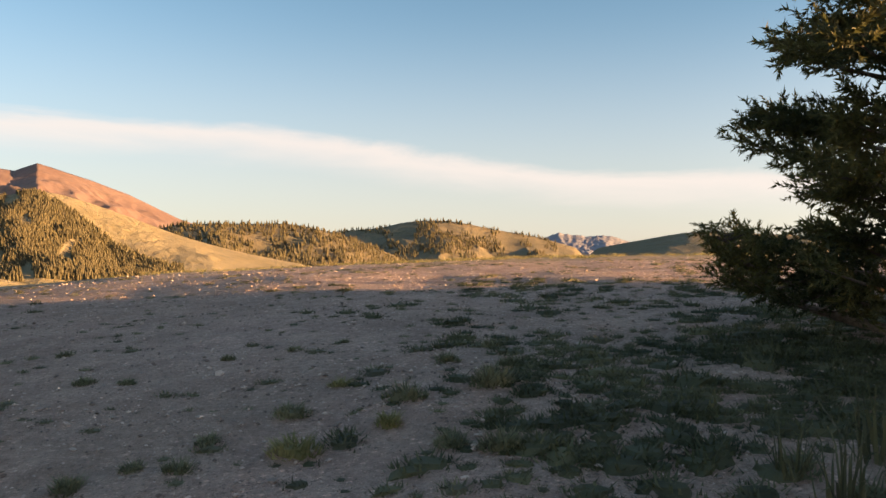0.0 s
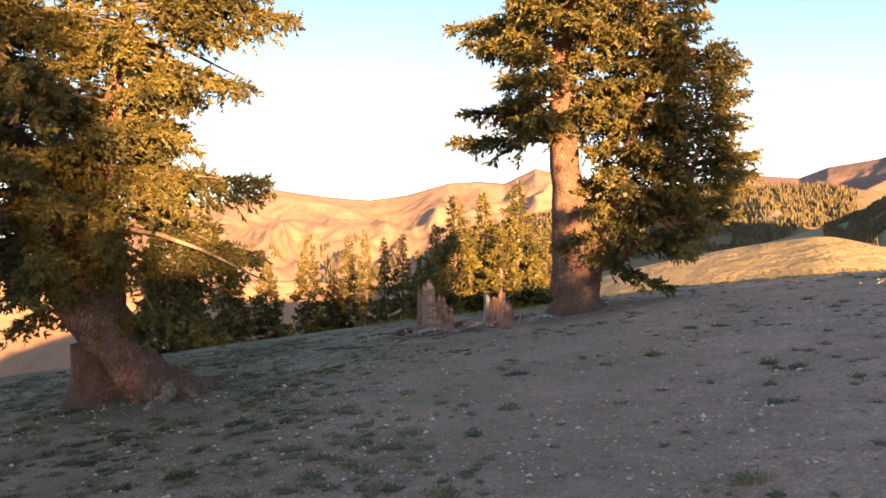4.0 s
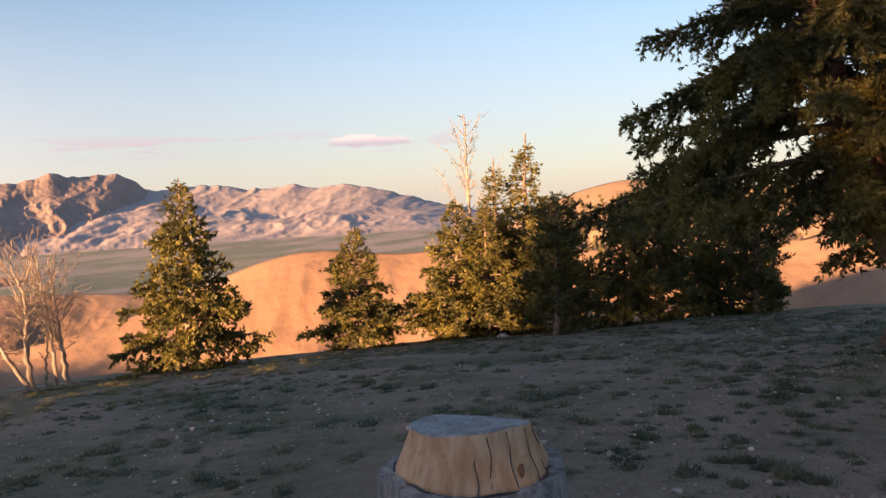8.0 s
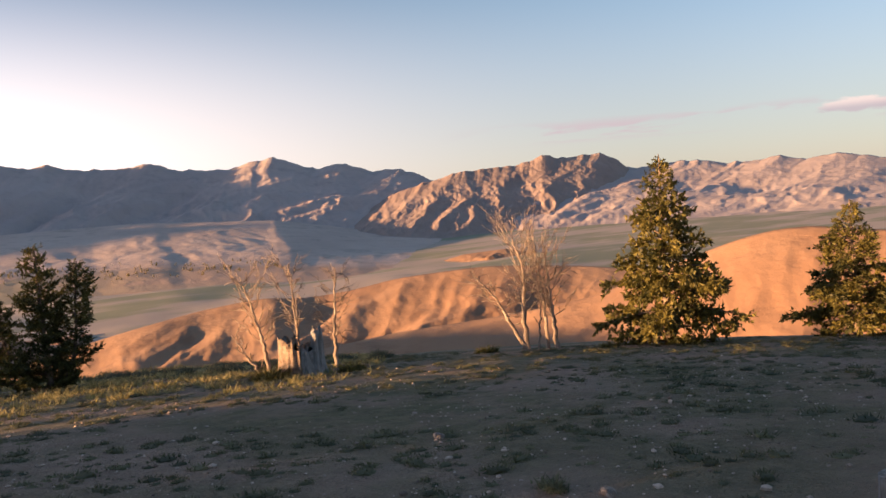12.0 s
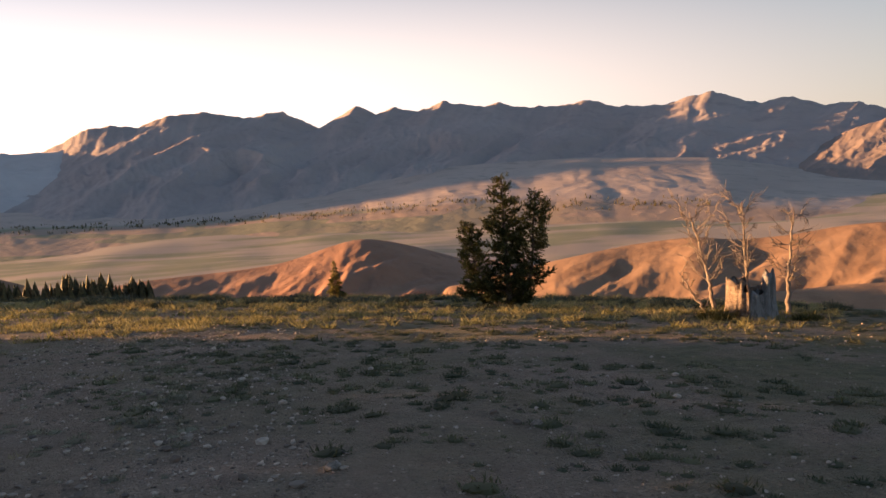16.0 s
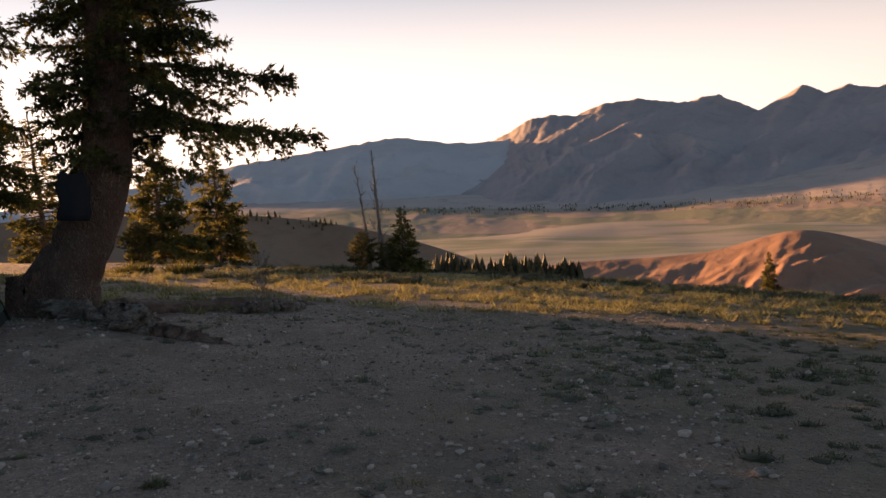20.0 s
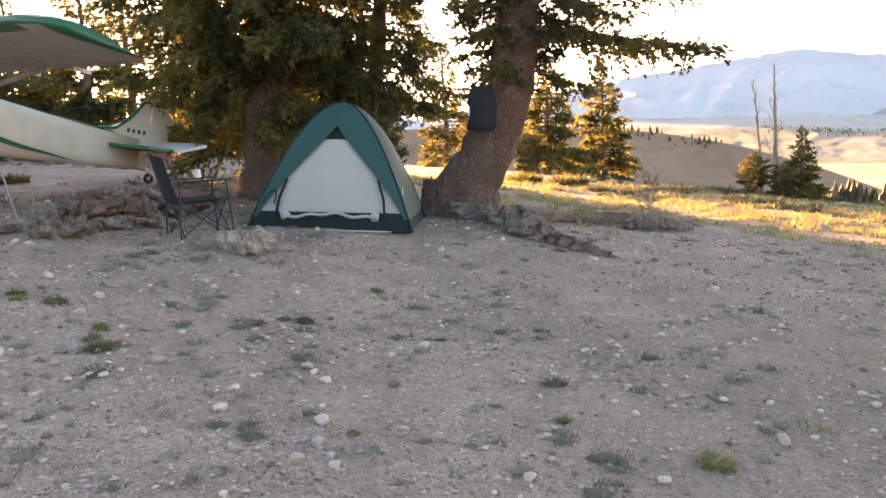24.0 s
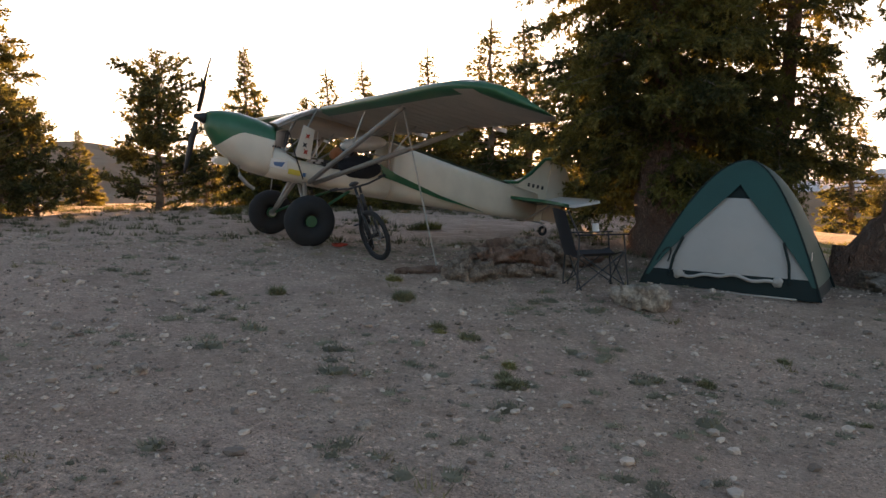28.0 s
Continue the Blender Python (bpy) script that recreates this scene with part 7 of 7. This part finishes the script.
def sow(name, label, templates, xs, ys, sizes, mat, rng, category="grass", sink=0.01, lift=0.0):
    heap = Heap()
    z = ground_z(xs, ys) - sink + lift * sizes
    which = rng.integers(0, len(templates), len(xs))
    turn = rng.uniform(0, 2 * np.pi, len(xs))
    for k, (tv, tf) in enumerate(templates):
        m = np.where(which == k)[0]
        if not len(m):
            continue
        c, s = np.cos(turn[m]), np.sin(turn[m])
        v = np.empty((len(m), len(tv), 3))
        v[..., 0] = (tv[:, 0] * c[:, None] - tv[:, 1] * s[:, None]) * sizes[m][:, None] + xs[m][:, None]
        v[..., 1] = (tv[:, 0] * s[:, None] + tv[:, 1] * c[:, None]) * sizes[m][:, None] + ys[m][:, None]
        v[..., 2] = tv[:, 2] * sizes[m][:, None] + z[m][:, None]
        heap.add(v.reshape(-1, 3), (tf[None] + (np.arange(len(m)) * len(tv))[:, None, None]).reshape(-1, 3))
    return tagged(heap.build(name, mat), label, category, kind="stuff")


def spots(count, az0, az1, r0, r1, rng, keep=None):
    az_s = np.radians(rng.uniform(az0, az1, count))
    r = np.sqrt(rng.uniform(r0 ** 2, r1 ** 2, count))
    x, y = -np.sin(az_s) * r, np.cos(az_s) * r - 0.35
    if keep is not None:
        m = keep(x, y, rng)
        x, y = x[m], y[m]
    return x, y


def patchy(level, scale=0.5, seed=3.0):
    return lambda x, y, rng: fractal(x * scale + 31, y * scale + 17, 3, seed) + rng.normal(size=len(x)) * 0.07 > level


low_tufts = [mat_template(cover, 26, 0.13, 0.11, 0.008, False) for _ in range(6)]
tall_tufts = [tuft_template(cover, 30, 0.24, 0.07, 0.005) for _ in range(4)]
mats = [mat_template(cover, 54, 0.060, 0.14, 0.0065) for _ in range(8)]
bushes = [mat_template(cover, 420, 0.26, 0.30, 0.012, False) for _ in range(4)]

# scattered mats over the bare landing ground
x, y = spots(6200, -32, 84, 3, 24, cover, lambda x, y, r: patchy(0.50, 0.9, 3.0)(x, y, r) | (r.uniform(size=len(x)) < 0.10))
sow("grass_mats", "low dark green grass mats on the gravel", mats, x, y, np.clip(cover.lognormal(-0.9, 0.5, len(x)), 0.18, 1.2), TUFT, cover)
x, y = spots(3600, 58, 96, 4, 20, cover, lambda x, y, r: patchy(0.43, 0.7, 13.0)(x, y, r))
sow("grass_mats", "thick grass mats where the gravel thins out", mats, x, y, np.clip(cover.lognormal(-0.8, 0.45, len(x)), 0.22, 1.1), TUFT, cover)
x, y = spots(3000, -34, 16, 2.6, 14, cover, lambda x, y, r: patchy(0.50, 0.6, 4.0)(x + 0.0, y, r) & (r.uniform(size=len(x)) < np.clip((np.degrees(np.arctan2(x, y)) + 14) / 34, 0, 1)))
sow("grass_clumps", "dark low clumps by the pine", mats, x, y, np.clip(cover.lognormal(-0.5, 0.45, len(x)), 0.3, 1.4), DARK_TUFT, cover)
x, y = spots(11500, 70, 200, 3.0, 22, cover, patchy(0.44, 0.6, 5.0))
sow("grass_turf", "thin short turf on the slope", mats, x, y, np.clip(cover.lognormal(-0.65, 0.45, len(x)), 0.25, 1.2), DARK_TUFT, cover)
x, y = spots(5200, 150, 236, 13.5, 28, cover, patchy(0.40, 0.5, 6.0))
sow("grass_band", "sunlit grass along the brow of the slope", low_tufts, x, y, cover.uniform(0.8, 1.7, len(x)), STRAW, cover)
x, y = spots(5200, 190, 292, 3.0, 14, cover, patchy(0.505, 1.0, 7.0))
sow("grass_mats", "small grey-green tufts in the camp gravel", mats, x, y, np.clip(cover.lognormal(-1.1, 0.5, len(x)), 0.16, 1.1), GREY_TUFT, cover)
x, y = spots(500, 186, 292, 3.0, 14, cover, patchy(0.60, 0.8, 8.0))
sow("dry_tufts", "pale dry grass tufts in the gravel", low_tufts, x, y, cover.uniform(0.4, 0.9, len(x)), DRY, cover)
x, y = spots(6000, -22, 66, 26, 60, cover, patchy(0.42, 0.25, 9.0))
sow("grass_band", "golden grass beyond the bare ground", low_tufts, x, y, cover.uniform(1.0, 2.0, len(x)), STRAW, cover)
x, y = spots(2600, 236, 300, 13, 34, cover, patchy(0.46, 0.4, 10.0))
sow("grass_band", "grass and litter under the trees", low_tufts, x, y, cover.uniform(0.7, 1.6, len(x)), GRASS, cover)
x, y = spots(420, 150, 222, 20.5, 34, cover, patchy(0.46, 0.3, 11.0))
sow("sagebrush", "grey-green sagebrush along the brow", bushes, x, y, cover.uniform(0.6, 1.3, len(x)), SAGE, cover, "shrub")

x, y = spots(4900, -36, 2, 2.4, 9.5, cover, lambda x, y, r: patchy(0.455, 1.1, 14.0)(x, y, r) & (r.uniform(size=len(x)) < np.clip((np.degrees(np.arctan2(x, y)) + 4) / 30, 0, 1) * np.clip((10.5 - np.hypot(x, y)) / 5, 0, 1)))
sow("grass_clumps", "dense dark green clumps in front of the pine", mats, x, y, np.clip(cover.lognormal(-0.3, 0.45, len(x)), 0.35, 1.6), DARK_TUFT, cover)
# cushions that stand out from the gravel
cushions = [mat_template(cover, 220, 0.085, 0.115, 0.006) for _ in range(5)]
CUSHIONS = [(260, 8.1, 1.3), (260.6, 9.3, 1.1), (252.5, 5.6, 1), (253.2, 5.8, 0.8), (240.1, 6.3, 0.8), (223.2, 5.1, 0.8), (222.6, 4.5, 0.6), (212.8, 4.2, 1), (235.4, 7.5, 0.8), (231, 6, 0.5), (243.1, 6.2, 0.6), (236.6, 4.2, 0.4), (255.5, 6.8, 1), (257.5, 6.9, 0.7), (272.1, 8.2, 0.9), (268.3, 8.2, 1.3), (259.9, 8.2, 1.3), (253, 5.6, 0.9), (240.2, 6.3, 0.7), (252.8, 6.1, 0.8), (257.6, 7.1, 0.9), (271.1, 7.1, 0.5), (10, 5.5, 1.3), (2.5, 5.6, 1.6), (356.7, 5.8, 1.9), (3.6, 5.1, 1.2), (14.3, 7.6, 0.8), (23, 7.5, 1), (15.3, 5.2, 0.9), (356.7, 7.2, 1.2), (359.7, 6.6, 1.1), (6.8, 6.2, 1), (19.8, 5, 0.8), (23.5, 4.9, 1.2), (17, 4.8, 1), (355.5, 6.4, 1.2), (359.4, 4.7, 1.2), (9.8, 4.8, 1.6), (20.5, 7.3, 0.9), (356, 4.6, 1.5), (10.1, 7.6, 0.7), (6.7, 7.8, 0.6), (8.7, 9.9, 0.5), (85.4, 6.2, 1.4), (78.6, 6.6, 1.3), (82.1, 6.6, 0.9), (97.3, 7.2, 0.8), (92, 5.8, 1.2), (138.3, 5.9, 1.3)]
for k, (az_p, d_p, s_p) in enumerate(CUSHIONS):
    tv, tf = cushions[k % 5]
    spot = on_ground(az_p, d_p)
    ob = mesh_object("grass_cushion", tv * s_p * 0.85, tf, STRAW if k % 6 == 1 else CUSHION)
    ob.matrix_basis = Matrix.Translation(spot - Vector((0, 0, 0.01))) @ pose(0, 0, 0, 0, 0, k * 47)
    tagged(ob, "small pale straw-coloured grass cushion in gravel" if k % 6 == 1 else "small grey-green grass cushion growing in gravel", "grass", "grass cushions")

# single plants that stand out
def plant(name, label, az_p, d_p, template_set, size, mat, category):
    p = on_ground(az_p, d_p)
    tv, tf = template_set[int(az_p * 7) % len(template_set)]
    ob = mesh_object(name, tv * size, tf, mat)
    ob.location = p
    return tagged(ob, label, category)


for az_p, d_p, s_p in ((-24.5, 4.0, 1.5), (-26.5, 4.6, 1.7), (-22.0, 4.3, 1.2), (128.6, 3.9, 1.1), (126.5, 4.2, 0.9), (216.9, 14.2, 1.6)):
    plant("grass_tuft", "tall thin grass tuft", az_p, d_p, tall_tufts, s_p, DRY if az_p > 0 else GRASS, "grass")
for az_p, d_p, s_p in ((142.6, 19.5, 1.0), (157.6, 16.2, 1.2), (152.0, 16.6, 0.9), (212.3, 28, 1.6), (262.0, 17.5, 1.2), (258.4, 16.4, 1.0), (266.0, 19, 1.3), (222.5, 26, 2.2), (225.6, 26, 2.0), (272.0, 21, 1.3), (134.2, 19.0, 0.8)):
    plant("shrub", "low dark green shrub", az_p, d_p, bushes, s_p, FIR, "shrub")
place_tree(dead_tree("sapling", "thin bare sapling by the root", [(straight(0.95, 0.05), 0.012, 0.004, 26, 0.15, lambda u, a: 0.28)], 95, 1.0), 217.2, 13.6)

# stones
def pebble(rng):
    bm = bmesh.new()
    bmesh.ops.create_icosphere(bm, subdivisions=1, radius=0.5)
    v = np.array([p.co[:] for p in bm.verts])
    f = np.array([[q.index for q in t.verts] for t in bm.faces])
    bm.free()
    v = v * rng.uniform(0.75, 1.25, (len(v), 1)) * np.array([1.0, rng.uniform(0.6, 0.9), rng.uniform(0.35, 0.6)])
    return v, f


def chip(rng):
    """A small angular chip of stone with eight faces."""
    v = np.array([(1, 0, 0), (0, 1, 0), (-1, 0, 0), (0, -1, 0), (0, 0, 1), (0, 0, -1)], float) * 0.5
    v = v * rng.uniform(0.7, 1.3, (6, 1)) * np.array([1.0, rng.uniform(0.6, 0.95), rng.uniform(0.4, 0.7)]) + rng.normal(size=(6, 3)) * 0.07
    return v, np.array([(0, 1, 4), (1, 2, 4), (2, 3, 4), (3, 0, 4), (1, 0, 5), (2, 1, 5), (3, 2, 5), (0, 3, 5)])


chips = [chip(cover) for _ in range(10)]
for count, a_0, a_1, far_r, words in ((30000, 186, 296, 14, "small gravel chips round the camp"), (26000, -34, 84, 16, "small gravel chips on the landing ground"), (6500, 84, 186, 13, "small gravel chips between the turf")):
    x, y = spots(count, a_0, a_1, 2.4, far_r, cover, lambda x, y, r: (r.uniform(size=len(x)) < np.clip(6.0 / np.hypot(x, y), 0, 1)) & patchy(0.40, 0.8, 21.0)(x, y, r))
    sow("gravel", words, chips, x, y, np.clip(cover.lognormal(-3.75, 0.4, len(x)), 0.012, 0.06), STONE, cover, "stones", 0.0, 0.14)
pebbles = [pebble(cover) for _ in range(8)]
x, y = spots(6000, -34, 84, 2.4, 24, cover, lambda x, y, r: r.uniform(size=len(x)) < np.clip(7.0 / np.hypot(x, y), 0, 1) ** 1.2)
sow("gravel", "pale gravel stones on the clearing", pebbles, x, y, np.clip(cover.lognormal(-3.7, 0.45, len(x)), 0.012, 0.09), STONE, cover, "stones", 0.0, 0.12)
x, y = spots(8000, 186, 296, 2.4, 15, cover, lambda x, y, r: r.uniform(size=len(x)) < np.clip(6.5 / np.hypot(x, y), 0, 1))
sow("gravel", "pale gravel stones round the camp", pebbles, x, y, np.clip(cover.lognormal(-3.45, 0.5, len(x)), 0.014, 0.11), STONE, cover, "stones", 0.0, 0.12)
x, y = spots(3000, 75, 190, 2.4, 18, cover, lambda x, y, r: r.uniform(size=len(x)) < np.clip(6.0 / np.hypot(x, y), 0, 1) * 0.7)
sow("gravel", "pale gravel stones in the turf", pebbles, x, y, np.clip(cover.lognormal(-3.6, 0.5, len(x)), 0.012, 0.09), STONE, cover, "stones", 0.0, 0.12)
x, y = spots(3600, -26, 44, 10.5, 27, cover, patchy(0.36, 0.3, 12.0))
sow("gravel", "coarse stones in the sunlit strip", pebbles, x, y, np.clip(cover.lognormal(-3.6, 0.35, len(x)), 0.018, 0.07), STONE, cover, "stones", 0.0, 0.2)
for k, (az_s, d_s, s_s) in enumerate(((276.6, 5.5, 0.16), (236.6, 4.0, 0.13), (184.6, 5.3, 0.14), (206.9, 12.6, 0.14), (203.0, 11.5, 0.12), (146.0, 8.0, 0.16), (262.5, 4.6, 0.12), (240.4, 4.4, 0.10), (281.4, 6.8, 0.12),
                                      (221.0, 5.6, 0.12), (213.6, 5.0, 0.11), (103.0, 6.4, 0.12), (134.6, 5.8, 0.16), (108.9, 20.8, 0.35), (170.6, 6.4, 0.12), (248.0, 6.6, 0.12), (255.0, 5.6, 0.10), (228.5, 4.6, 0.10))):
    st = tagged(part("stone", lump((s_s * 0.8, s_s * 0.62, s_s * 0.5), k + 3, 0.5, 3), ROCKY, None), "loose pale stone lying on the ground", "stone", "loose stones")
    st.matrix_basis = Matrix.Translation(on_ground(az_s, d_s) + Vector((0, 0, s_s * 0.08))) @ pose(0, 0, 0, 0, 0, k * 50)
